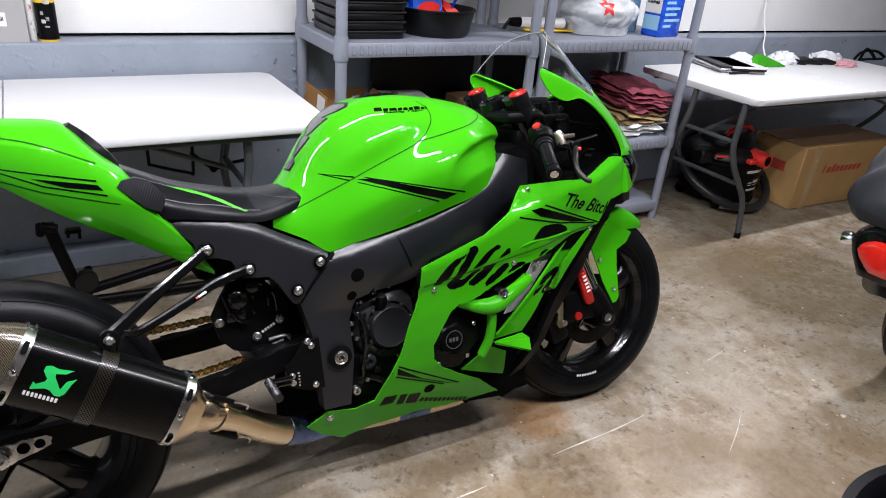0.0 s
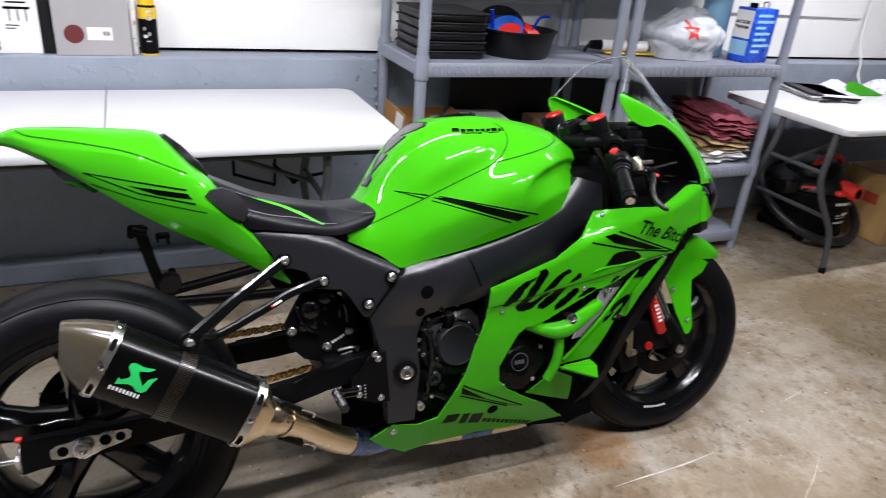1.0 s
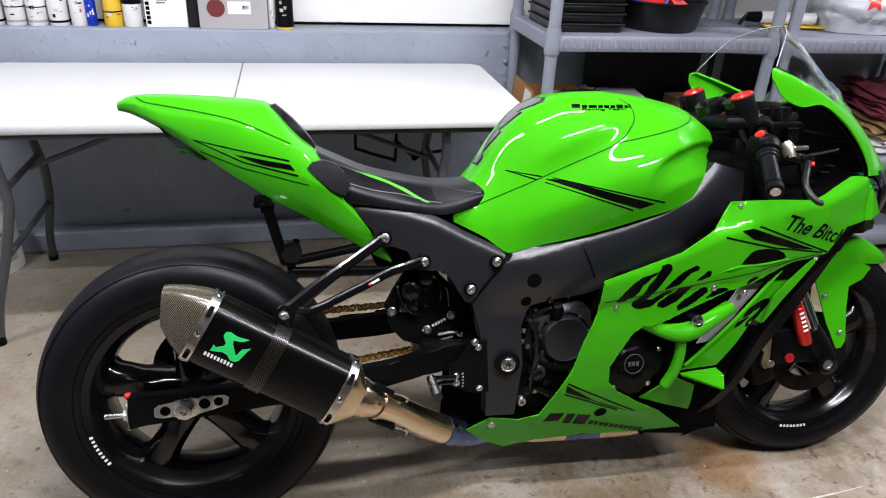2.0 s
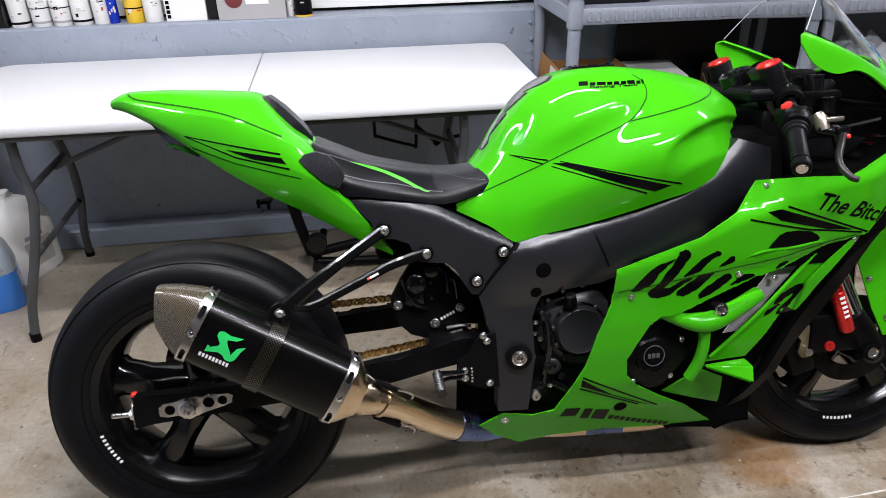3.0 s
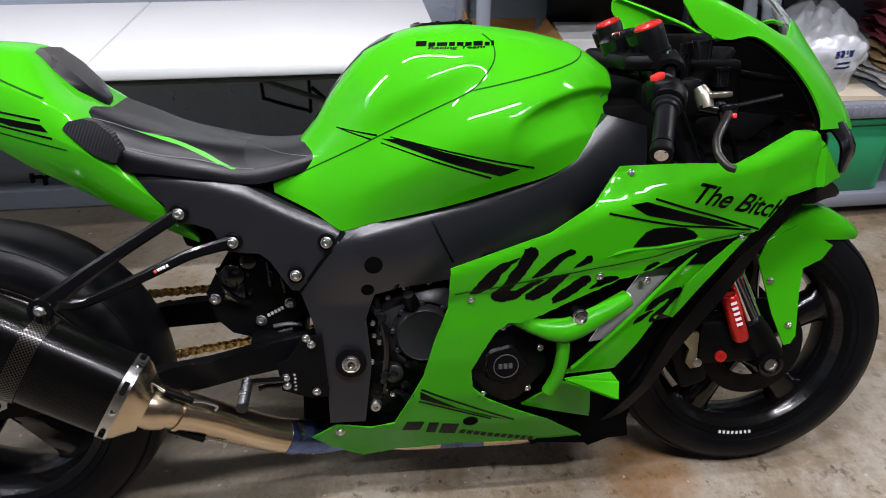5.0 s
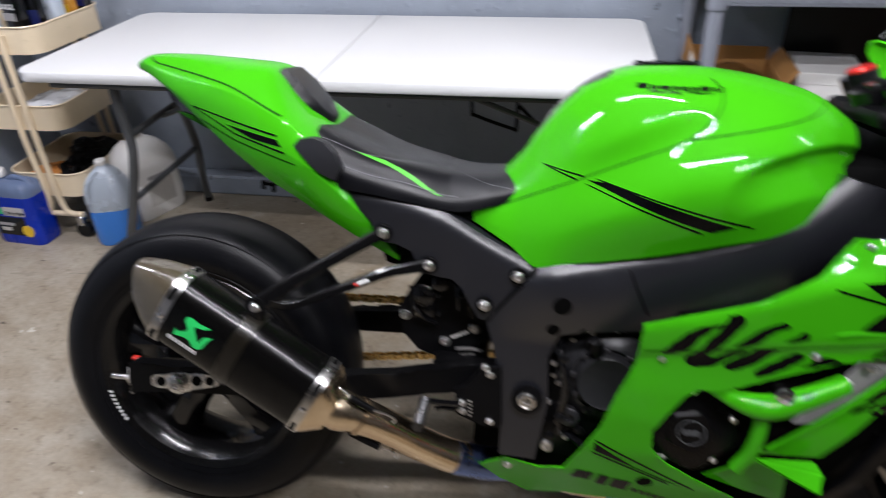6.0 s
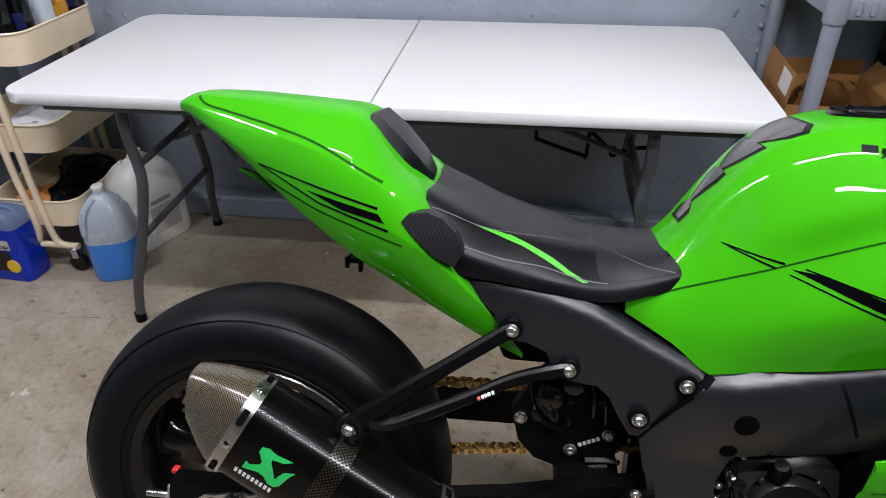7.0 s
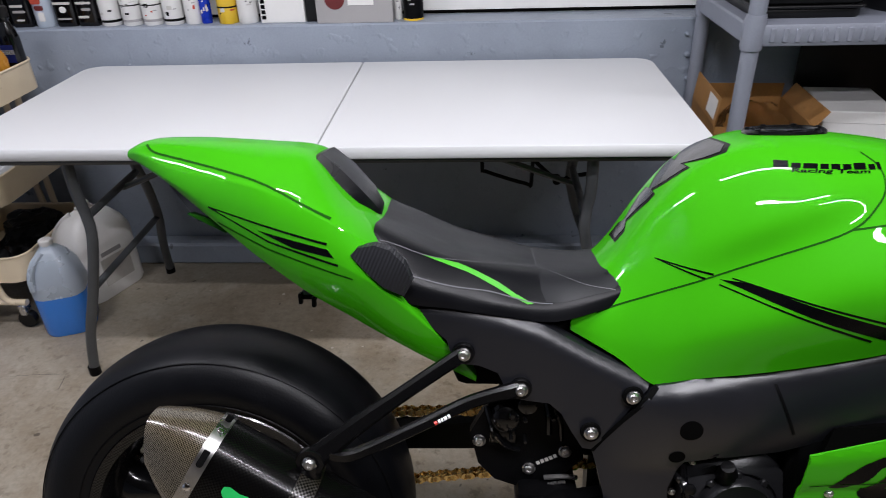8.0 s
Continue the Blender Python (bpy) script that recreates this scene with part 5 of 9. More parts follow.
for k in range(7):
    a = radians(30 + 51.4 * k)
    c = cm @ Vector((0.094 * math.cos(a), 0.094 * math.sin(a), 0.012))
    bolt(c.x, c.y, c.z, 0.55, clutch)
for q, r in (([(0.735, -0.125, 0.48), (0.752, -0.15, 0.46), (0.758, -0.152, 0.40), (0.748, -0.14, 0.33)], 0.007), ([(0.745, -0.12, 0.52), (0.775, -0.15, 0.525), (0.80, -0.155, 0.545), (0.87, -0.16, 0.575)], 0.006), ([(0.76, -0.11, 0.30), (0.80, -0.14, 0.285), (0.82, -0.145, 0.25), (0.80, -0.12, 0.21)], 0.008)):
    bm = bmesh.new()
    tube(bm, smooth_path(q, 6), r, 8)
    part("engine_hose", bm, BLACK_GLOSS, engine, "thin black engine hose")
for x, z in ((0.752, 0.47), (0.757, 0.42), (0.752, 0.35), (0.785, 0.528), (0.735, 0.31), (0.79, 0.315), (0.80, 0.36)):
    bm = bmesh.new()
    lathe(bm, [(0.009, 0.0), (0.009, 0.004), (0.005, 0.006), (0.0, 0.006)], at(x, -0.152 if x < 0.78 else -0.13, z, UPY), 10)
    part("hose_clip", bm, DISC_DARK, engine, "dark steel hose clip")
bm = bmesh.new()
tube(bm, [(0.812, -0.12, 0.468), (0.806, -0.15, 0.497), (0.802, -0.158, 0.512)], [0.016, 0.014, 0.010], 14)
part("oil_filler", bm, BLACK_MATT, engine, "black oil filler cap")
for x, z, r, h in ((0.731, 0.273, 0.0115, 0.016), (0.769, 0.341, 0.019, 0.018)):
    bm = bmesh.new()
    lathe(bm, [(r, 0), (r, h), (r * 0.8, h + 0.003), (r * 0.45, h + 0.003), (r * 0.4, h - 0.004), (0, h - 0.004)], at(x, -0.115, z, UPY), 20)
    part("case_plug", bm, STEEL if x < 0.75 else COVER_GREY, engine, "round engine case plug")
for x, z in ((0.729, 0.365), (0.766, 0.292), (0.735, 0.445), (0.742, 0.475), (0.80, 0.512), (0.746, 0.405)):
    bolt(x, -0.122, z, 0.6, engine)
bm = bmesh.new()
tube(bm, smooth_path([(0.80, -0.13, 0.54), (0.83, -0.145, 0.545), (0.87, -0.15, 0.556)], 4), 0.004, 6)
tube(bm, smooth_path([(0.745, -0.13, 0.50), (0.752, -0.138, 0.44), (0.758, -0.135, 0.37), (0.75, -0.125, 0.30)], 4), 0.006, 6)
part("engine_hose", bm, BLACK_GLOSS, engine, "thin black engine hose")
# pulser cover seen through the fairing
pc = at(0.975, -0.165, 0.372, UPY)
bm = bmesh.new()
rings = []
for rad, h in ((0.080, -0.03), (0.080, 0.012), (0.074, 0.020), (0.040, 0.026), (0.036, 0.032), (0.0, 0.033)):
    if rad:
        rings.append([bm.verts.new(pc @ Vector((rad * (1 + 0.07 * math.cos(5 * a + 0.6)) * math.cos(a), rad * (1 + 0.07 * math.cos(5 * a + 0.6)) * math.sin(a), h))) for a in [k * math.pi / 24 for k in range(48)]])
for a, b in zip(rings, rings[1:]):
    ring_faces(bm, a, b)
bm.faces.new(rings[-1])
cover = part("pulser_cover", bm, ENGINE_BLACK, engine, "black five-lobed engine side cover")
bm = bmesh.new()
lathe(bm, [(0.024, 0.0325), (0.024, 0.0335), (0.0222, 0.0335), (0.0222, 0.0325)], pc, 32, close=True)
for k in range(3):
    box(bm, -0.014 + k * 0.0095, -0.007 + k * 0.0095, -0.005, 0.005, 0.0325, 0.0335, m=pc)
part("cover_badge", bm, TUBE_GREY, cover, "round faint grey badge outline")
for k in range(5):
    a = radians(20 + 72 * k)
    c = pc @ Vector((0.072 * math.cos(a), 0.072 * math.sin(a), 0.016))
    bolt(c.x, c.y, c.z, 0.7, cover)
bm = bmesh.new()
tube(bm, smooth_path([(0.978, -0.190, 0.470), (1.005, -0.206, 0.462), (1.04, -0.220, 0.452), (1.085, -0.226, 0.450), (1.14, -0.226, 0.474), (1.195, -0.214, 0.497)], 4), [0.007, 0.008, 0.010, 0.012, 0.013, 0.014, 0.015, 0.016, 0.018, 0.020, 0.0215, 0.022, 0.022, 0.0215, 0.0205, 0.0195, 0.0185, 0.018, 0.0175, 0.017, 0.0165], 14)
hoop = part("frame_guard", bm, GREEN, bike, "green branching engine guard", True, 60)
bm = bmesh.new()
tube(bm, smooth_path([(1.076, -0.220, 0.438), (1.076, -0.216, 0.39), (1.070, -0.208, 0.35), (1.056, -0.196, 0.312)], 5), 0.0125, 12)
part("guard_leg", bm, GREEN, hoop, "green downward leg of the guard")
bm = bmesh.new()
prism(bm, rounded(-0.006, 0.006, -0.012, 0.012, 0.004, n=3), 0.0, 0.012, 0.002, at(1.191, -0.210, 0.497, UPY) @ Matrix.Rotation(radians(-24), 4, "Z"))
part("guard_end", bm, WHITE_CARD, hoop, "pale plastic end piece of the guard")
bm = bmesh.new()
lathe(bm, [(0.015, -0.02), (0.015, 0.003), (0.012, 0.004), (0.011, 0.010), (0.006, 0.011), (0.0055, 0.007), (0.0, 0.007)], at(1.10, -0.236, 0.478, UPY), 20)
part("guard_bolt", bm, CHROME, bike, "large chrome guard bolt")
# under-seat mass, shock and linkage
# near-black boxes fill the shaded space under seat and tank
bm = bmesh.new()
box(bm, 0.40, 0.70, -0.095, 0.095, 0.60, 0.74, 0.02, 2)
box(bm, 0.60, 0.70, -0.045, 0.10, 0.45, 0.64, 0.02, 2)
part("undertray", bm, VOID, bike, "black plastic undertray and battery box, shade painted in")
bm = bmesh.new()
tube(bm, [(0.50, 0.0, 0.44), (0.555, 0.0, 0.70)], 0.030, 16)
for k in range(6):
    c = Vector((0.505, 0, 0.46)).lerp(Vector((0.55, 0, 0.68)), k / 5.0)
    tube(bm, [c - Vector((0.002, 0, 0.006)), c + Vector((0.002, 0, 0.006))], 0.040, 16)
part("shock_absorber", bm, BLACK_GLOSS, bike, "black coil shock absorber")
bm = bmesh.new()
panel(bm, [(0.425, 0.505), (0.448, 0.545), (0.475, 0.585), (0.51, 0.60), (0.56, 0.565), (0.60, 0.52), (0.61, 0.46), (0.575, 0.43), (0.535, 0.412), (0.50, 0.408), (0.465, 0.42), (0.438, 0.45)], flat(0.06), 0.02, 0.03)
link = part("linkage_plate", bm, BLACK_MATT, bike, "black lowering linkage plate")
for x, z in ((0.440, 0.492), (0.521, 0.442), (0.579, 0.474)):
    bolt(x, -0.061, z, 1.05, link)
for k in range(5):
    a, b = (k + 0.1) / 5, (k + 0.8) / 5
    decal("logo_bar", ribbon([(0.533 + 0.034 * a, 0.450 + 0.016 * a), (0.533 + 0.034 * b, 0.450 + 0.016 * b)], 0.0062), flat(0.06), PAPER_GREY, link, "tiny pale logo bar", mm=0.8)
for q, r in (([(0.545, -0.072, 0.432), (0.575, -0.074, 0.436), (0.598, -0.070, 0.431)], 0.0042), ([(0.552, -0.07, 0.418), (0.58, -0.072, 0.425)], 0.003)):
    bm = bmesh.new()
    tube(bm, smooth_path(q, 4), r, 8)
    part("link_rod", bm, STEEL, link, "short bright linkage rod")
for q, r in (([(0.452, -0.064, 0.555), (0.462, -0.075, 0.520), (0.480, -0.078, 0.495), (0.505, -0.07, 0.482)], 0.005), ([(0.50, -0.066, 0.592), (0.535, -0.078, 0.575), (0.565, -0.076, 0.545), (0.572, -0.07, 0.50)], 0.0045), ([(0.535, -0.06, 0.60), (0.548, -0.085, 0.56), (0.55, -0.085, 0.52)], 0.006)):
    bm = bmesh.new()
    tube(bm, smooth_path(q, 5), r, 8)
    part("rear_hose", bm, BLACK_GLOSS, link, "glossy black hose beside the shock")
for x, z, w in ((0.492, 0.556, 0.013), (0.512, 0.548, 0.007), (0.555, 0.552, 0.008), (0.49, 0.517, 0.006), (0.512, 0.512, 0.008)):
    bm = bmesh.new()
    lathe(bm, [(w * 0.5, 0.0), (w * 0.5, 0.02), (w * 0.3, 0.024), (0, 0.024)], at(x, -0.078, z, UPY), 10)
    part("hose_fitting", bm, PEG, link, "worn steel hose fitting")
bm = bmesh.new()
lathe(bm, [(0.022, 0.0), (0.022, 0.03), (0.017, 0.034), (0, 0.034)], at(0.482, -0.06, 0.545, UPY), 20)
lathe(bm, [(0.015, 0.0), (0.015, 0.05), (0.010, 0.052), (0, 0.052)], at(0.515, -0.05, 0.575, UPY), 16)
box(bm, 0.455, 0.50, -0.075, -0.05, 0.49, 0.53, 0.006, 2)
part("linkage_collar", bm, BLACK_GLOSS, link, "black adjuster collar")
# ---- swingarm ----
def arm_depth(x, z):
    return 0.150 - 0.03 * min(1, max(0, (x - 0.15) / 0.45))


ARM_R = [(-0.115, 0.372), (0.0, 0.374), (0.135, 0.378), (0.24, 0.380), (0.34, 0.385), (0.43, 0.394), (0.54, 0.415), (0.634, 0.431), (0.70, 0.43), (0.70, 0.34), (0.63, 0.375), (0.50, 0.357), (0.40, 0.339), (0.24, 0.333), (0, 0.318), (-0.116, 0.309)]
ARM_L = [(-0.115, 0.362), (0, 0.375), (0.2, 0.405), (0.30, 0.42), (0.42, 0.432), (0.5, 0.44), (0.7, 0.45), (0.7, 0.37), (0.5, 0.388), (0.42, 0.378), (0.30, 0.371), (0.2, 0.355), (0, 0.31), (-0.118, 0.303)]
for sd, line in ((-1, ARM_R), (1, ARM_L)):
    bm = bmesh.new()
    panel(bm, line, arm_depth, 0.032, 0.03, sd, 0.003)
    arm = part("swingarm_side", bm, BLACK_MATT, bike, "long black extended swingarm")
    if sd < 0:
        arm_r = arm
bm = bmesh.new()
box(bm, 0.50, 0.60, -0.10, 0.10, 0.36, 0.42, 0.012, 2)
part("swingarm_brace", bm, BLACK_MATT, bike, "black cross brace of the swingarm")
bm = bmesh.new()
prof = [(-0.067, 0.340), (-0.064, 0.350), (-0.055, 0.356), (-0.035, 0.357), (-0.018, 0.362), (0.006, 0.366), (0.02, 0.362), (0.035, 0.368), (0.055, 0.366), (0.075, 0.367), (0.083, 0.360), (0.08, 0.347), (0.066, 0.340), (0.045, 0.335), (0.025, 0.331), (0.01, 0.323), (-0.015, 0.322), (-0.03, 0.328), (-0.052, 0.326), (-0.064, 0.331)]
panel(bm, prof, lambda x, z: 0.1555, 0.005, 0.03, -1, 0.001)
plate = part("axle_plate", bm, STEEL, arm_r, "slotted silver axle plate")
# flat near-black discs paint the shade of the plate holes
for x, z, r in ((-0.044, 0.342, 0.0105), (0.034, 0.351, 0.0115), (0.062, 0.353, 0.0095)):
    decal("plate_hole", [(x + r * math.cos(a), z + r * math.sin(a)) for a in [k * math.pi / 8 for k in range(16)]], flat(0.1555), VOID, plate, "dark hole in the plate", mm=0.5)
bm = bmesh.new()
lathe(bm, [(0.021, 0.0), (0.021, 0.008), (0.017, 0.010), (0.015, 0.016), (0.008, 0.017), (0.007, 0.010), (0.0, 0.010)], at(-0.006, -0.1555, 0.343, UPY), 12)
part("axle_nut", bm, STEEL, arm_r, "steel hexagon axle nut")
bm = bmesh.new()
tube(bm, [(-0.165, -0.135, 0.332), (-0.108, -0.135, 0.332)], 0.0055, 10)
tube(bm, [(-0.128, -0.135, 0.332), (-0.114, -0.135, 0.332)], 0.012, 6)
box(bm, -0.122, -0.114, -0.150, -0.118, 0.302, 0.362, 0.003)
part("chain_adjuster", bm, STEEL, arm_r, "silver chain adjuster bolt")
bm = bmesh.new()
box(bm, -0.130, -0.118, -0.118, -0.104, 0.36, 0.369, 0.002)
part("adjuster_clip", bm, RED_PLASTIC, arm_r, "small red clip")
# chain and sprocket on the far side
bm = bmesh.new()
lathe(bm, [(0.118, -0.003), (0.118, 0.003), (0.085, 0.003), (0.085, -0.003)], at(0, 0.105, ZR, UPY), 48, close=True)
part("rear_sprocket", bm, BLACK_GLOSS, bike, "rear chain sprocket")
chain = new("chain")
chain.parent = bike
tagged(chain, "gold drive chain")
bm = bmesh.new()
for y in (-0.0085, 0.0085):
    lathe(bm, [(0.0, -0.001), (0.0068, -0.001), (0.0068, 0.001), (0.0, 0.001)], at(-0.006, y, 0, UPY), 8)
    lathe(bm, [(0.0, -0.001), (0.0068, -0.001), (0.0068, 0.001), (0.0, 0.001)], at(0.006, y, 0, UPY), 8)
    box(bm, -0.006, 0.006, y - 0.001, y + 0.001, -0.0045, 0.0045)
lathe(bm, [(0.0048, -0.008), (0.0048, 0.008)], at(0.006, 0, 0, UPY), 8)
lk = part("chain_link", bm, GOLD, chain)
LINK = lk.data
bpy.data.objects.remove(lk)
for (xa, za), (xb, zb) in (((0.0, 0.446), (0.66, 0.463)), ((0.03, 0.276), (0.66, 0.352))):
    n = int((xb - xa) / 0.0155)
    ang = -math.atan2(zb - za, xb - xa)
    for k in range(n):
        u = k / (n - 1)
        shared("chain_link", LINK, chain, at(xa + (xb - xa) * u, 0.1 + (0.004 if k % 2 else 0), za + (zb - za) * u, Matrix.Rotation(ang, 4, "Y")))
# ---- rear set ----
bm = bmesh.new()
panel(bm, [(0.555, 0.385), (0.575, 0.395), (0.605, 0.435), (0.64, 0.44), (0.645, 0.315), (0.61, 0.315), (0.56, 0.335)], flat(0.152), 0.012, 0.03)
rearset = part("footrest_bracket", bm, BLACK_MATT, bike, "black drilled footrest bracket")
# tiny bolt heads stand in for the bright rims of five drilled holes
for k in range(5):
    bolt(0.5845 + 0.001 * (k % 2), -0.152, 0.3655 - 0.0075 * k, 0.26, rearset)
for x, z in ((0.623, 0.328), (0.62, 0.425), (0.569, 0.362), (0.57, 0.345), (0.612, 0.438)):
    bolt(x, -0.153, z, 0.75, rearset)
bm = bmesh.new()
tube(bm, [(0.565, -0.16, 0.362), (0.505, -0.185, 0.375)], 0.006, 8)
tube(bm, [(0.56, -0.16, 0.350), (0.535, -0.162, 0.352), (0.52, -0.165, 0.350)], 0.005, 8)
part("brake_pedal", bm, BLACK_GLOSS, rearset, "black brake pedal arm")
bm = bmesh.new()
prof = []
for k in range(13):
    prof += [(0.0085, 0.075 * k / 12), (0.0105, 0.075 * (k + 0.5) / 12)]
lathe(bm, [(0, -0.002)] + prof + [(0, 0.078)], at(0.506, -0.185, 0.377, Matrix.Rotation(radians(8), 4, "X") @ UPY), 12)
part("footpeg", bm, PEG, rearset, "knurled dark steel footpeg")
# ---- exhaust ----
MUF0, MUF1 = Vector((-0.016, -0.225, 0.589)), Vector((0.306, -0.226, 0.389))
MD = (MUF1 - MUF0).normalized()
MN = MD.cross(Vector((0, 1, 0))).normalized()
MB = MD.cross(MN)


SQUARE = 3.2


def muffler_ring(bm, s, a, b, n=40, tilt=0.0):
    c = MUF0 + MD * s
    out = []
    for k in range(n):
        t = 2 * math.pi * k / n
        q = 1.0 / (abs(math.cos(t)) ** SQUARE + abs(math.sin(t)) ** SQUARE) ** (1 / SQUARE)
        u, v = a * q * math.cos(t), b * q * math.sin(t)
        out.append(bm.verts.new(c + MN * u + MB * v + MD * tilt * u))
    return out


def muffler_body(name, rows, material, parent, label, cap=False):
    """A sleeve through squarish rings, unrolled to metres for its weave."""
    bm = bmesh.new()
    rings = [muffler_ring(bm, *r) for r in rows]
    flat_at, run = {}, 0.0
    for i, ring in enumerate(rings):
        if i:
            run += (ring[0].co - rings[i - 1][0].co).length
        turn = 0.0
        for k, v in enumerate(ring):
            turn += (v.co - ring[k - 1].co).length if k else 0.0
            flat_at[v] = (run, turn)
    for a, b in zip(rings, rings[1:]):
        ring_faces(bm, a, b)
    if cap:
        bm.faces.new(rings[0]), bm.faces.new(rings[-1])
    uv = bm.loops.layers.uv.new("UVMap")
    for f in bm.faces:
        far = max(flat_at[lp.vert][1] for lp in f.loops)
        for lp in f.loops:
            u, w = flat_at[lp.vert]
            lp[uv].uv = (u, w + (0.385 if far - w > 0.15 else 0.0))
    return part(name, bm, material, parent, label)


muffler = muffler_body("muffler", [(0.075, 0.069, 0.054), (0.15, 0.0695, 0.054), (0.28, 0.0695, 0.054), (0.382, 0.069, 0.054)], CARBON, bike, "carbon fibre exhaust muffler", True)
muffler_body("end_cap", [(0.005, 0.030, 0.025, 40, -0.45), (0.003, 0.036, 0.030, 40, -0.45), (0.012, 0.042, 0.034, 40, -0.38), (0.035, 0.055, 0.043, 40, -0.2), (0.062, 0.066, 0.051, 40, -0.06), (0.085, 0.071, 0.0555)], CARBON_PALE, muffler, "brownish glossy carbon end cap")
muffler_body("outlet", [(0.007, 0.030, 0.025, 40, -0.45), (0.06, 0.025, 0.02)], VOID, muffler, "dark exhaust outlet", True)
for s0 in (0.081, 0.379):
    muffler_body("band", [(s0 - 0.009, 0.0685, 0.0535), (s0 - 0.009, 0.0722, 0.0572), (s0 + 0.009, 0.0722, 0.0572), (s0 + 0.009, 0.0685, 0.0535)], STEEL, muffler, "slotted steel band")
muffler_body("inlet_cone", [(0.386, 0.070, 0.055), (0.396, 0.066, 0.052), (0.412, 0.050, 0.045), (0.424, 0.040, 0.039)], TITANIUM, muffler, "brushed titanium inlet cone")
for s0, aa, bb in ((0.081, 0.0725, 0.0575), (0.379, 0.0725, 0.0575)):
    for k in range(10):
        t = radians(18 + 36 * k)
        q = 1.0 / (abs(math.cos(t)) ** SQUARE + abs(math.sin(t)) ** SQUARE) ** (1 / SQUARE)
        c = MUF0 + MD * s0 + MN * aa * q * math.cos(t) + MB * bb * q * math.sin(t)
        nrm = (MN * math.cos(t) + MB * math.sin(t)).normalized()
        tang = MD.cross(nrm)
        bm = bmesh.new()
        mm = Matrix.Translation(c) @ Matrix((tang, MD, nrm)).transposed().to_4x4()
        if k % 2:
            prism(bm, rounded(-0.013, 0.013, -0.0046, 0.0046, 0.0042, n=3), -0.003, 0.0009, 0.0002, mm)
            part("band_slot", bm, VOID, muffler, "dark slot in the band")
        else:
            lathe(bm, [(0.0055, -0.001), (0.0055, 0.001), (0.004, 0.0026), (0.0018, 0.003), (0.0, 0.003)], mm, 10)
            part("band_rivet", bm, CHROME, muffler, "round bright rivet")


def muffler_depth(x, z):
    s = (x - MUF0.x) * MD.x + (z - MUF0.z) * MD.z
    h = (x - MUF0.x) * MN.x + (z - MUF0.z) * MN.z
    a, b = 0.0695, 0.054
    return -(MUF0.y + MD.y * s) + b * max(0.0, 1 - min(1, abs(h) / a) ** SQUARE) ** (1 / SQUARE)


def muffler_decal(name, pts, material, label):
    out = [(MUF0.x + MD.x * s + MN.x * h, MUF0.z + MD.z * s + MN.z * h) for s, h in pts]
    bm = bmesh.new()
    panel(bm, out, muffler_depth, 0.0, 0.008)
    bmesh.ops.remove_doubles(bm, verts=bm.verts, dist=1e-6)
    lay(bm, muffler, 0.8)
    part(name, bm, material, muffler, label)


LOGO = [(1147, -202), (1154, -56), (1208, -86), (1325, -5), (1337, 51), (1232, 170), (1236, 257), (1312, 291), (1458, 268), (1696, 305), (1600, 218), (1439, 169), (1454, 111), (1539, 8), (1606, -75), (1657, 90), (1797, 177), (1747, 51), (1711, -136), (1649, -202), (1556, -207), (1462, -136), (1371, -124)]
muffler_decal("logo_stroke", [(u / 1e4, w / 1e4) for u, w in LOGO], LOGO_GREEN, "bright green logo stroke")
for k in range(9):
    u = 0.1075 + 0.0066 * k
    muffler_decal("logo_bar", [(u, -0.0245), (u + 0.0044, -0.0243), (u + 0.0046, -0.0325), (u + 0.0004, -0.0327)], WHITE_INK, "tiny white logo bar")
strap = muffler_body("clamp_strap", [(0.205, 0.0685, 0.053), (0.205, 0.0725, 0.0565), (0.235, 0.0725, 0.0565), (0.235, 0.0685, 0.053)], CARBON_STRAP, muffler, "brown carbon mounting strap")
bm = bmesh.new()
tube(bm, [(0.208, -0.228, 0.552), (0.204, -0.226, 0.52)], [0.014, 0.016], 10)
part("clamp_lug", bm, CARBON_ARM, muffler, "carbon clamp lug")
bm = bmesh.new()
tube(bm, [(0.336, -0.226, 0.371), (0.350, -0.222, 0.362), (0.366, -0.214, 0.352)], [0.038, 0.0405, 0.037], 24)
tube(bm, smooth_path([(0.342, -0.225, 0.367), (0.378, -0.208, 0.346), (0.42, -0.182, 0.314), (0.47, -0.148, 0.268), (0.53, -0.115, 0.222), (0.57, -0.095, 0.20)], 6), 0.034, 20)
pipe = part("exhaust_pipe", bm, TITANIUM, bike, "heat-tinted titanium exhaust pipe")
bm = bmesh.new()
tube(bm, smooth_path([(0.548, -0.107, 0.211), (0.575, -0.092, 0.197), (0.62, -0.07, 0.18), (0.70, -0.04, 0.17)], 5), 0.0345, 20)
part("header_pipe", bm, BLUED, pipe, "blue heat-tinted pipe end")
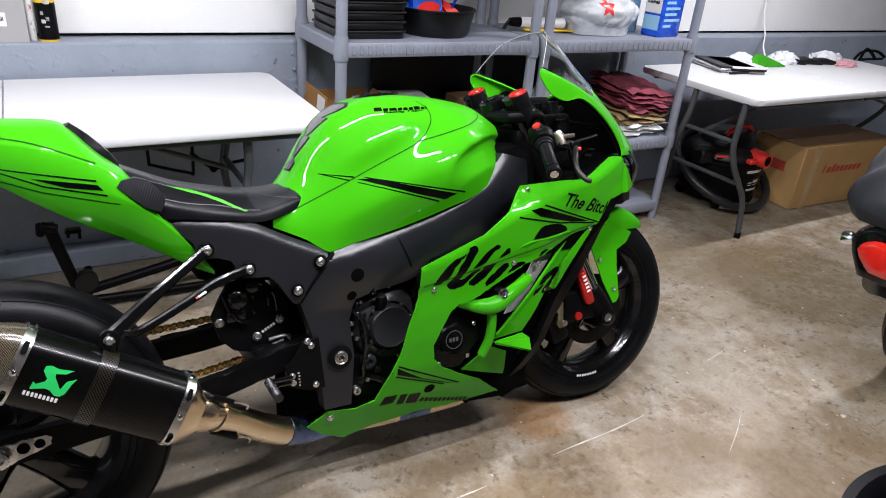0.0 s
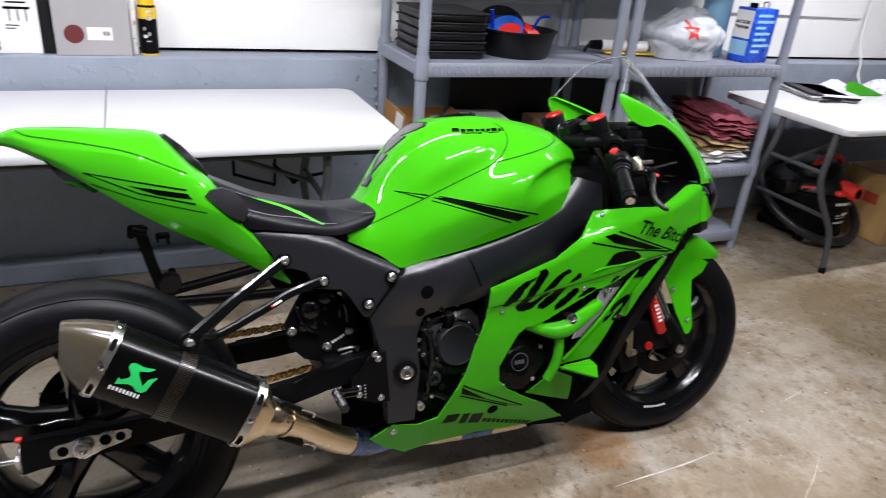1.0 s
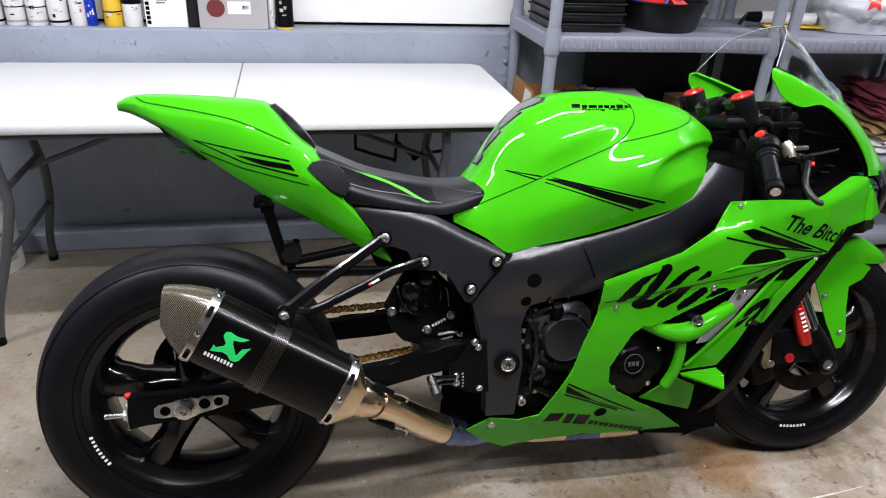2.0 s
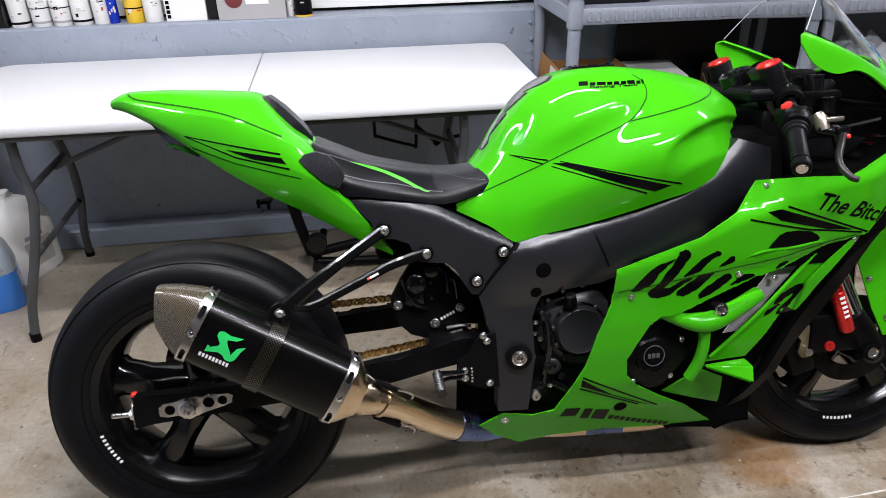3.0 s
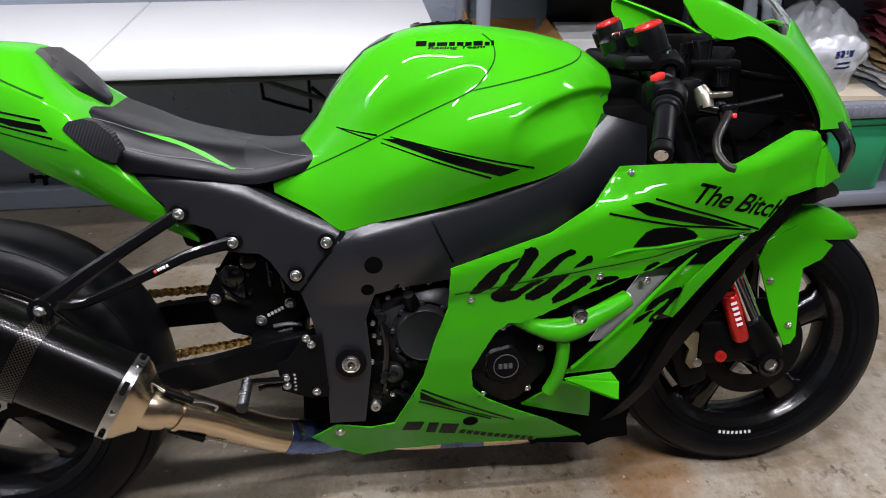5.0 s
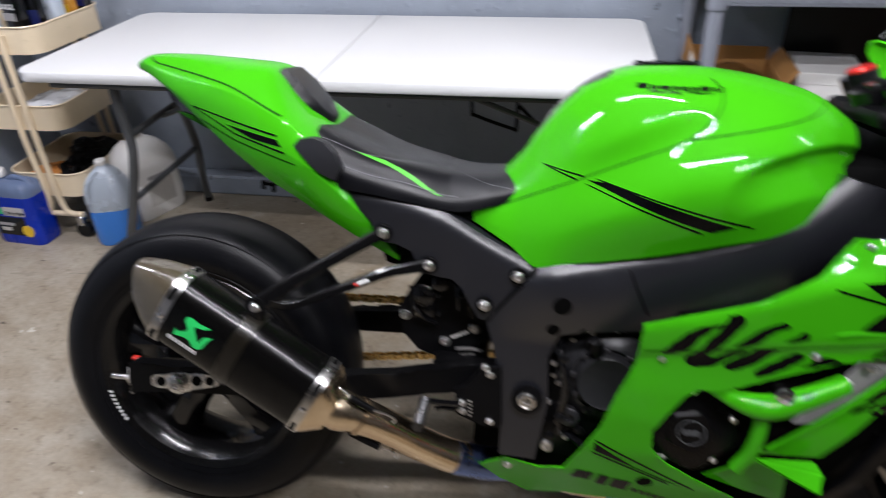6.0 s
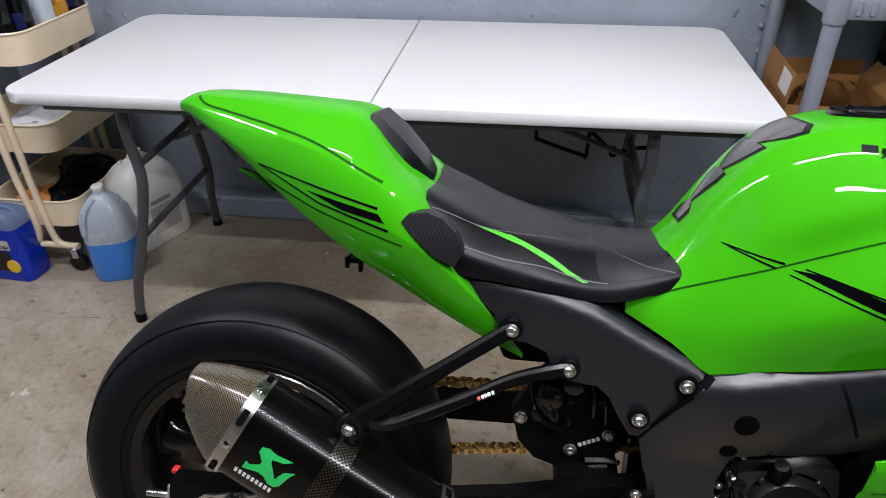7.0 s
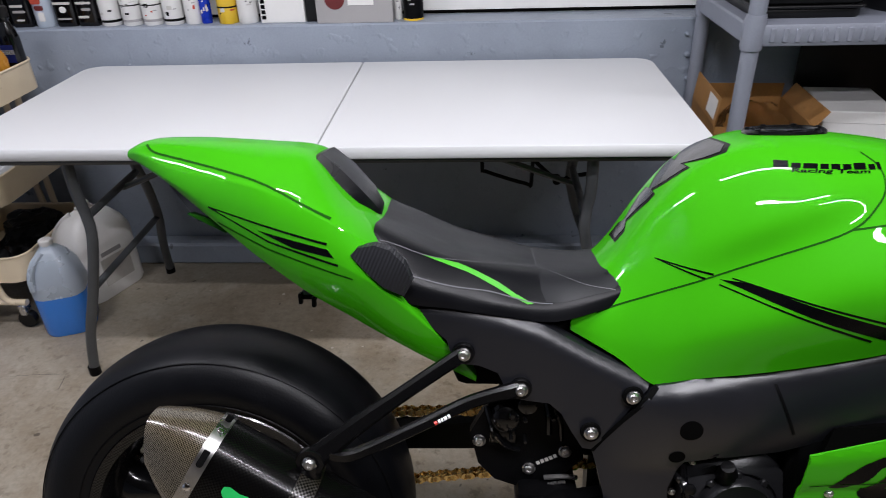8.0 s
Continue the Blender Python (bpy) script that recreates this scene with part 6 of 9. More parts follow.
for a0, a1, b1, c1 in (((0.352, -0.238, 0.404), (0.378, -0.238, 0.397), (0.418, -0.226, 0.368), (0.452, -0.206, 0.343)), ((0.352, -0.222, 0.325), (0.37, -0.218, 0.312), (0.42, -0.200, 0.276), (0.452, -0.184, 0.254))):
    bm = bmesh.new()
    tube(bm, [a1, b1], 0.0062, 10)
    spring = part("exhaust_spring", bm, BLACK_MATT, pipe, "rubber-sleeved exhaust retaining spring")
    bm = bmesh.new()
    tube(bm, smooth_path([a0, Vector(a0) + Vector((0.004, 0, 0.009)), Vector(a0) + Vector((0.013, 0, 0.006)), a1], 4), 0.0024, 8)
    part("spring_hook", bm, STEEL, spring, "bright wire hook")
    bm = bmesh.new()
    tube(bm, smooth_path([b1, Vector(b1).lerp(Vector(c1), 0.5) + Vector((0, 0, 0.003)), c1, Vector(c1) + Vector((-0.004, 0, -0.008))], 4), 0.0022, 8)
    part("spring_hook", bm, STEEL, spring, "bright wire hook")
for pts, mt, lb in (([(0.69, -0.060, 0.165), (0.78, -0.072, 0.156), (0.86, -0.074, 0.152)], TITANIUM, "gold-tinted header pipe"), ([(0.86, -0.074, 0.152), (0.95, -0.074, 0.148)], BLUED, "blue heat-tinted header pipe"), ([(0.95, -0.074, 0.148), (1.06, -0.070, 0.146), (1.13, -0.05, 0.17)], TITANIUM, "gold-tinted header pipe")):
    bm = bmesh.new()
    tube(bm, smooth_path(pts, 4), 0.021, 16)
    part("header_run", bm, mt, pipe, lb)
bm = bmesh.new()
lathe(bm, [(0.0345, -0.004), (0.0372, -0.004), (0.0372, 0.004), (0.0345, 0.004)], at(0.384, -0.205, 0.342, Vector((0.62, 0.38, -0.52)).to_track_quat("Z", "Y").to_matrix().to_4x4()), 32, close=True)
part("pipe_bead", bm, TITANIUM, pipe, "raised bead on the pipe")
# carbon hanger
def strut(bm, pts, widths, thick):
    """A flat-sided arm along a path, broad in the side view, with softened edges."""
    path = smooth_path(pts, 4)
    rings = []
    for i, p in enumerate(path):
        d = (path[min(i + 1, len(path) - 1)] - path[max(i - 1, 0)]).normalized()
        up = d.cross(Vector((0, 1, 0))).normalized()
        out = up.cross(d).normalized()
        w = lerp_table(widths, i / (len(path) - 1)) / 2
        rings.append([bm.verts.new(p + up * (w * a) + out * (thick * 0.5 * b)) for a, b in ((-0.6, -1), (0.6, -1), (1, -0.45), (1, 0.45), (0.6, 1), (-0.6, 1), (-1, 0.45), (-1, -0.45))])
    for a, b in zip(rings, rings[1:]):
        ring_faces(bm, a, b)
    bm.faces.new(rings[0][::-1]), bm.faces.new(rings[-1])


BOSSES = ((0.208, -0.232, 0.556), (0.418, -0.145, 0.682), (0.501, -0.142, 0.626))
bm = bmesh.new()
lathe(bm, [(0, -0.008), (0.019, -0.008), (0.021, 0.0), (0.019, 0.006), (0.013, 0.006), (0.012, 0.004), (0, 0.004)], at(*BOSSES[0], UPY), 22)
hanger = part("exhaust_hanger", bm, CARBON_ARM, bike, "forked carbon exhaust hanger")
for pts, widths in (([(0.212, -0.232, 0.559), (0.275, -0.208, 0.602), (0.345, -0.178, 0.642), (0.418, -0.147, 0.682)], [(0, 0.034), (0.25, 0.027), (0.6, 0.021), (1, 0.022)]),
                    ([(0.232, -0.226, 0.566), (0.266, -0.214, 0.557), (0.36, -0.182, 0.587), (0.43, -0.158, 0.612), (0.501, -0.144, 0.626)], [(0, 0.016), (0.25, 0.017), (0.8, 0.019), (1, 0.024)])):
    bm = bmesh.new()
    strut(bm, pts, widths, 0.015)
    part("hanger_arm", bm, CARBON_ARM, hanger, "", True, 25)
for p in BOSSES[1:]:
    bm = bmesh.new()
    lathe(bm, [(0, -0.006), (0.015, -0.006), (0.017, 0.0), (0.015, 0.007), (0, 0.007)], at(*p, UPY), 18)
    part("hanger_boss", bm, CARBON_ARM, hanger)
for p in ((0.208, -0.236, 0.556), (0.418, -0.151, 0.682), (0.501, -0.148, 0.626)):
    bolt(*p, 1.0, hanger)
for u0, u1, mt, lb in ((0.0, 0.07, RED_PLASTIC, "tiny red tag"), (0.10, 0.16, WHITE_INK, "tiny white tag"), (0.18, 0.23, WHITE_INK, "tiny white tag"), (0.25, 0.33, WHITE_INK, "tiny white tag"), (0.36, 0.42, WHITE_INK, "tiny white tag")):
    bm = bmesh.new()
    p0, p1 = Vector((0.378, -0.187, 0.592)), Vector((0.43, -0.169, 0.612))
    tube(bm, [p0.lerp(p1, u0) + Vector((0, -0.0075, 0.0035)), p0.lerp(p1, u1) + Vector((0, -0.0075, 0.0035))], 0.0028, 6)
    part("hanger_tag", bm, mt, hanger, lb)
# side stand
bm = bmesh.new()
tube(bm, [(0.74, 0.13, 0.25), (0.70, 0.24, 0.075)], 0.013, 10)
box(bm, 0.66, 0.74, 0.22, 0.27, 0.064, 0.074, 0.003)
part("side_stand", bm, BLACK_MATT, bike, "black side stand")

# ---- front end ----
def fpart(name, bm, material, parent, label="", **k):
    steered(bm)
    return part(name, bm, material, parent, label, **k)


AX = Vector((-0.415, 0, 0.91))
for sd in (-1, 1):
    foot = Vector((1.528, sd * 0.108, 0.335))
    bm = bmesh.new()
    tube(bm, [foot + AX * 0.04 + Vector((0.01, 0, 0)), foot + AX * 0.34], 0.023, 18)
    fork = fpart("fork_tube", bm, CHROME, bike, "chrome fork stanchion")
    bm = bmesh.new()
    tube(bm, [foot + AX * 0.17, foot + AX * 0.175, foot + AX * 0.40, foot + AX * 0.69], [0.028, 0.031, 0.031, 0.029], 20)
    fpart("fork_outer", bm, BLACK_GLOSS, fork, "black fork outer tube")
    bm = bmesh.new()
    tube(bm, [foot - AX * 0.035 + Vector((0.02, 0, 0)), foot + AX * 0.02 + Vector((0.01, 0, 0)), foot + AX * 0.062], [0.030, 0.032, 0.030], 18)
    box(bm, 1.40, 1.53, sd * 0.108 - 0.02, sd * 0.108 + 0.02, 0.30, 0.40, 0.012, 2)
    fpart("fork_foot", bm, BLACK_MATT, fork, "black fork foot with brake mount")
    bm = bmesh.new()
    box(bm, 1.355, 1.42, sd * 0.062 - 0.045, sd * 0.062 + 0.045, 0.235, 0.375, 0.014, 2, Matrix.Translation((1.388, 0, 0.305)) @ Matrix.Rotation(radians(-20), 4, "Y") @ Matrix.Translation((-1.388, 0, -0.305)))
    fpart("brake_caliper", bm, BLACK_MATT, fork, "black radial brake caliper")
    r0, r1 = STEER.inverted() @ Vector((1.474, -0.135, 0.357)), STEER.inverted() @ Vector((1.437, -0.135, 0.456))
    r0.y, r1.y = abs(r0.y) * sd, abs(r1.y) * sd
    bm = bmesh.new()
    tube(bm, [r0, r0.lerp(r1, 0.04), r0.lerp(r1, 0.96), r1], [0.013, 0.0165, 0.0165, 0.013], 18)
    res = fpart("damper_reservoir", bm, RED_ANOD, fork, "red damper reservoir with white lettering bars")
    if sd < 0:
        for k in range(5):
            bm = bmesh.new()
            c = r0.lerp(r1, 0.42 + 0.115 * k)
            box(bm, -0.006, 0.006, -0.0172, -0.0155, -0.0028, 0.0028, 0, 1, Matrix.Translation(c) @ Matrix.Rotation(radians(-20), 4, "Y"))
            fpart("logo_bar", bm, WHITE_INK, res)
bm = bmesh.new()
lathe(bm, [(0.012, 0), (0.012, 0.006), (0.008, 0.008), (0.0, 0.008)], at(1.443, -0.134, 0.324, UPY), 12)
fpart("caliper_bolt", bm, RED_ANOD, bike, "red anodised caliper bolt")
bm = bmesh.new()
panel(bm, [(1.372, 0.368), (1.400, 0.372), (1.412, 0.345), (1.414, 0.312), (1.404, 0.292), (1.390, 0.290), (1.378, 0.305), (1.384, 0.335), (1.370, 0.352)], flat(0.120), 0.008, 0.03)
tab = fpart("caliper_tab", bm, BRASS, bike, "brass-coloured caliper tab")
bm = bmesh.new()
lathe(bm, [(0.009, 0.0), (0.009, 0.004), (0.005, 0.005), (0.0, 0.004)], at(1.399, -0.128, 0.308, UPY), 14)
fpart("tab_bolt", bm, STEEL, tab, "bright steel bolt")
bm = bmesh.new()
lathe(bm, [(0.026, -0.02), (0.026, 0.004), (0.020, 0.006), (0.016, 0.006), (0.014, 0.0), (0.0, 0.0)], at(1.551, -0.137, 0.299, UPY), 20)
axn = fpart("front_axle_cap", bm, BLACK_GLOSS, bike, "black front axle end")
bm = bmesh.new()
lathe(bm, [(0.014, 0.0005), (0.014, 0.004), (0.010, 0.004), (0.009, 0.001), (0.0, 0.001)], at(1.551, -0.137, 0.299, UPY), 20)
fpart("axle_insert", bm, STEEL, axn, "steel axle insert")
# mudguard
bm = bmesh.new()
rows = []
for a, w, drop in ((47, 0.035, 0.01), (54, 0.058, 0.03), (66, 0.074, 0.055), (80, 0.080, 0.07), (94, 0.082, 0.075), (106, 0.078, 0.06)):
    ca, sa = math.cos(radians(a)), math.sin(radians(a))
    rows.append([(WB + r * ca, y, ZF + r * sa) for y, r in ((-w, 0.318 - drop), (-w * 0.92, 0.322 - drop * 0.35), (-w * 0.6, 0.326), (0, 0.329), (w * 0.6, 0.326), (w * 0.92, 0.322 - drop * 0.35), (w, 0.318 - drop))])
grid_sheet(bm, rows, 0.003, 4)
guard = fpart("front_mudguard", bm, GREEN, bike, "glossy green front mudguard")
for sd in (-1, 1):
    bm = bmesh.new()
    panel(bm, [(1.60, 0.58), (1.68, 0.535), (1.66, 0.505), (1.622, 0.488), (1.614, 0.44), (1.607, 0.352), (1.595, 0.337), (1.581, 0.335), (1.556, 0.40), (1.538, 0.47), (1.527, 0.511), (1.54, 0.55)], lambda x, z: 0.084 + 0.24 * max(0.0, 0.50 - z), 0.004, 0.02, sd)
    fpart("mudguard_flank", bm, GREEN, guard)
for x, z in ((1.551, 0.468), (1.590, 0.377)):
    p = STEER @ Vector((x, -0.086 - 0.24 * max(0.0, 0.50 - z), z))
    bolt(p.x, p.y, p.z, 0.75, guard)
# top clamp, caps, stem nut
bm = bmesh.new()
box(bm, 1.20, 1.275, -0.15, 0.12, 0.895, 0.925, 0.012, 2)
box(bm, 1.24, 1.36, -0.13, 0.10, 0.80, 0.88, 0.015, 2)
fpart("top_clamp", bm, BLACK_MATT, bike, "black top fork clamp")
for cy, up in ((-0.125, 0.008), (0.075, 0.017)):
    bm = bmesh.new()
    tube(bm, [(1.262, cy, 0.90), (1.255, cy, 0.918 + up), (1.255, cy, 0.919 + up), (1.243, cy, 0.952 + up), (1.241, cy, 0.957 + up)], [0.029, 0.029, 0.026, 0.026, 0.025], 24)
    capb = part("fork_top", bm, BLACK_MATT, bike, "knurled black fork top")
    bm = bmesh.new()
    q = Vector((-0.36, 0, 0.93)).to_track_quat("Z", "Y").to_matrix().to_4x4()
    lathe(bm, [(0.0245, 0.0), (0.0245, 0.005), (0.021, 0.009), (0.014, 0.007), (0.012, 0.009), (0.0, 0.009)], at(1.242, cy, 0.955 + up, q), 28)
    part("fork_cap", bm, RED_ANOD, capb, "red anodised fork cap")
bm = bmesh.new()
lathe(bm, [(0.036, -0.02), (0.036, 0.006), (0.031, 0.010), (0.028, 0.004), (0.012, 0.004), (0.010, 0.012), (0.0, 0.012)], at(1.226, -0.028, 0.945, q), 28)
part("stem_nut", bm, BLACK_GLOSS, bike, "black steering stem nut")
# clip-ons
for sd in (-1, 1):
    e0, e1 = Vector((1.288, sd * 0.125, 0.918)), Vector((1.179, sd * 0.349, 0.781))
    d = (e1 - e0).normalized()
    bm = bmesh.new()
    tube(bm, [e0, e1 - d * 0.01], 0.011, 12)
    bar = part("handlebar", bm, BLACK_MATT, bike, "black clip-on handlebar")
    bm = bmesh.new()
    g0, g1 = e1 - d * 0.122, e1 - d * 0.018
    prof = [(-0.004, 0.020), (-0.002, 0.0245), (0.004, 0.0245), (0.006, 0.0215), (0.012, 0.0205), (0.014, 0.0168)]
    for k in range(12):
        prof += [(0.020 + 0.0062 * k, 0.0167), (0.0225 + 0.0062 * k, 0.0160)]
    tube(bm, [g0 + d * a for a, _ in prof] + [g1 - d * 0.006, g1], [r for _, r in prof] + [0.0167, 0.0182], 20)
    part("grip", bm, RUBBER, bar, "black ribbed rubber grip")
    bm = bmesh.new()
    tube(bm, [g1, g1 + d * 0.002, e1, e1 + d * 0.002, e1 + d * 0.0021, e1 - d * 0.006], [0.016, 0.0178, 0.0178, 0.0155, 0.012, 0.011], 20)
    cap_end = part("bar_end", bm, BLACK_MATT, bar, "black bar end weight")
    bm = bmesh.new()
    tube(bm, [e1 - d * 0.004, e1 + d * 0.0026, e1 + d * 0.003, e1 - d * 0.001], [0.0105, 0.0105, 0.008, 0.007], 16)
    part("bar_end_bolt", bm, STEEL, cap_end, "bright hollow steel bar-end bolt")
    bm = bmesh.new()
    p0 = g0 - d * 0.006
    tube(bm, [p0, p0 - d * 0.003, p0 - d * 0.012, p0 - d * 0.030, p0 - d * 0.042, p0 - d * 0.048], [0.022, 0.029, 0.032, 0.032, 0.028, 0.018], 20)
    c = p0 - d * 0.022
    box(bm, c.x - 0.034, c.x + 0.010, c.y - 0.019, c.y + 0.019, c.z - 0.004, c.z + 0.030, 0.008, 2)
    sw = part("switch_pod", bm, BLACK_MATT, bar, "black throttle housing and switch pod")
    bm = bmesh.new()
    tube(bm, smooth_path([c + Vector((-0.02, 0.012, 0.031)), c + Vector((0.0, 0.016, 0.036)), c + Vector((0.02, 0.012, 0.026))], 4), 0.0035, 8)
    part("pod_seam", bm, HOSE, sw, "raised seam of the housing")
    bm = bmesh.new()
    q_in = e0.lerp(e1, 0.16)
    lathe(bm, [(0.018, -0.014), (0.026, -0.012), (0.026, 0.012), (0.018, 0.014)], Matrix.Translation(q_in) @ d.to_track_quat("Z", "Y").to_matrix().to_4x4(), 20)
    clampb = part("bar_clamp", bm, BLACK_MATT, bar, "black clip-on clamp")
    bm = bmesh.new()
    lathe(bm, [(0.006, 0.0), (0.006, 0.004), (0.003, 0.005), (0.0, 0.004)], at(q_in.x - 0.004, q_in.y, q_in.z + 0.025), 10)
    part("clamp_bolt", bm, CHROME, clampb, "bright clamp bolt")
    if sd < 0:
        bm = bmesh.new()
        box(bm, -0.014, 0.014, -0.007, 0.007, 0.0, 0.012, 0.004, 2, at(c.x - 0.020, c.y - 0.004, c.z + 0.028, Matrix.Rotation(radians(35), 4, "Z") @ Matrix.Rotation(radians(-12), 4, "Y")))
        part("kill_switch", bm, RED_PLASTIC, sw, "red kill switch")
        bm = bmesh.new()
        box(bm, c.x + 0.004, c.x + 0.024, c.y + 0.02, c.y + 0.034, c.z + 0.012, c.z + 0.030, 0.003, 2)
        part("cable_stop", bm, STEEL, sw, "bright cable stop")
bm = bmesh.new()
lv = smooth_path([(1.330, -0.19, 0.846), (1.352, -0.215, 0.826), (1.332, -0.245, 0.810), (1.306, -0.275, 0.790), (1.298, -0.295, 0.770), (1.305, -0.315, 0.752), (1.316, -0.32, 0.747)], 4)
tube(bm, lv, [0.0082 - 0.002 * i / len(lv) for i in range(len(lv))], 10)
lever = part("brake_lever", bm, LEVER_GREY, bike, "curved dark bronze brake lever")
bm = bmesh.new()
prism(bm, [(1.306, -0.206), (1.320, -0.220), (1.345, -0.216), (1.368, -0.200), (1.364, -0.190), (1.338, -0.194), (1.314, -0.184)], 0.848, 0.857, 0.002)
tube(bm, [(1.308, -0.196, 0.866), (1.314, -0.202, 0.852), (1.318, -0.208, 0.832)], [0.010, 0.015, 0.013], 14)
part("master_cylinder", bm, WARM_STEEL, lever, "champagne metal brake master cylinder clamp")
bm = bmesh.new()
tube(bm, [(1.306, -0.204, 0.834), (1.335, -0.212, 0.828)], [0.011, 0.010], 14)
box(bm, 1.338, 1.366, -0.226, -0.204, 0.824, 0.838, 0.004, 2)
part("lever_pivot", bm, BLACK_GLOSS, lever, "black lever pivot block")
bm = bmesh.new()
lathe(bm, [(0.015, -0.016), (0.017, 0.010), (0.018, 0.011), (0.018, 0.016), (0.0, 0.017)], at(1.332, -0.150, 0.925), 20)
part("fluid_pot", bm, BLACK_GLOSS, lever, "small black brake fluid pot")
bm = bmesh.new()
box(bm, 1.352, 1.360, -0.236, -0.226, 0.815, 0.824, 0.002)
part("lever_clip", bm, RED_PLASTIC, lever, "small red adjuster")
# dash and wiring
bm = bmesh.new()
box(bm, 1.315, 1.45, -0.085, 0.11, 0.80, 0.905, 0.012, 2)
box(bm, 1.335, 1.40, -0.06, 0.085, 0.90, 0.952, 0.010, 2)
part("dash_bracket", bm, VOID, bike, "black instrument bracket and loom cover")
for x, y, z, r, h in ((1.318, -0.098, 0.912, 0.019, 0.036), (1.345, -0.068, 0.930, 0.013, 0.022), (1.395, -0.108, 0.885, 0.016, 0.03)):
    bm = bmesh.new()
    lathe(bm, [(r * 0.8, -h), (r, -h * 0.9), (r, 0.0), (r * 1.08, 0.001), (r * 1.08, 0.006), (r * 0.6, 0.008), (0, 0.008)], at(x, y, z), 18)
    part("connector", bm, BLACK_GLOSS, bike, "glossy black cockpit connector")
bm = bmesh.new()
box(bm, 1.41, 1.43, -0.07, 0.07, 0.865, 0.93, 0.008, 2, Matrix.Translation((1.42, 0, 0.9)) @ Matrix.Rotation(radians(35), 4, "Y") @ Matrix.Translation((-1.42, 0, -0.9)))
dash = part("dash", bm, BLACK_MATT, bike, "black instrument dash")
for sd in (-1, 1):
    for q, r in (([(1.44, sd * 0.06, 0.88), (1.55, sd * 0.10, 0.86)], 0.007), ([(1.38, sd * 0.05, 0.80), (1.50, sd * 0.14, 0.84)], 0.006)):
        bm = bmesh.new()
        tube(bm, q, r, 8)
        part("cowl_stay", bm, BLACK_MATT, bike, "black cowl stay")
for k in range(7):
    y0 = -0.12 + 0.035 * k
    bm = bmesh.new()
    tube(bm, smooth_path([(1.25 + 0.012 * (k % 3), y0, 0.885), (1.32, y0 * 0.9 - 0.02, 0.86 + 0.012 * (k % 4)), (1.37, y0 * 0.6, 0.80), (1.33 - 0.02 * (k % 2), y0 * 0.4, 0.70)], 4), 0.004 + 0.001 * (k % 3), 7)
    part("cable", bm, BLACK_GLOSS, bike, "black control cable")
bm = bmesh.new()
tube(bm, smooth_path([(1.345, -0.20, 0.84), (1.36, -0.19, 0.80), (1.40, -0.16, 0.76), (1.44, -0.13, 0.66), (1.46, -0.12, 0.50)], 5), 0.0045, 8)
part("brake_hose", bm, BLACK_GLOSS, bike, "black brake hose")
bm = bmesh.new()
box(bm, 1.14, 1.30, -0.13, 0.13, 0.62, 0.84, 0.03, 2)
box(bm, 1.12, 1.50, -0.20, 0.20, 0.60, 0.655, 0.02, 2)
box(bm, 1.30, 1.60, -0.13, 0.18, 0.645, 0.735, 0.02, 2)
part("headstock", bm, VOID, bike, "black headstock and airbox front")
# white maker's bars on the rims
for parent, cx, cz, yy, rad, a0, st in ((rear_wheel, 0, ZR, -0.0895, 0.2195, 196, False), (front_wheel, WB, ZF, -0.0585, 0.2195, 258, True)):
    for k in range(8):
        a = radians(a0 + 2.6 * k)
        bm = bmesh.new()
        mm = at(cx + rad * math.cos(a), yy, cz + rad * math.sin(a), Matrix.Rotation(-a, 4, "Y"))
        box(bm, -0.0034, 0.0034, -0.001, 0.001, -0.0024, 0.0024, m=mm)
        if st:
            steered(bm)
        part("logo_bar", bm, WHITE_INK, parent, "small white logo bar")
# near-black belly pan, painting the shade in the gap ahead of the lower fairing
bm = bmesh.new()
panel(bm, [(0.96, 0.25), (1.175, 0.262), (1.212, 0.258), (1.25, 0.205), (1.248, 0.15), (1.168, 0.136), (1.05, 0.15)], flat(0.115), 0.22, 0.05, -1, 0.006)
part("belly_pan", bm, VOID, bike, "black belly pan behind the front wheel, shade painted in")
# near-black sheet paints the shade inside the lower fairing
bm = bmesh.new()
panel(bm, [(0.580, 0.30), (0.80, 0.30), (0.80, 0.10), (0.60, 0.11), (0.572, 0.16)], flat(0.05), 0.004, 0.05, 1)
part("lower_liner", bm, VOID, bike, "black inner face of the lower fairing, shade painted in")

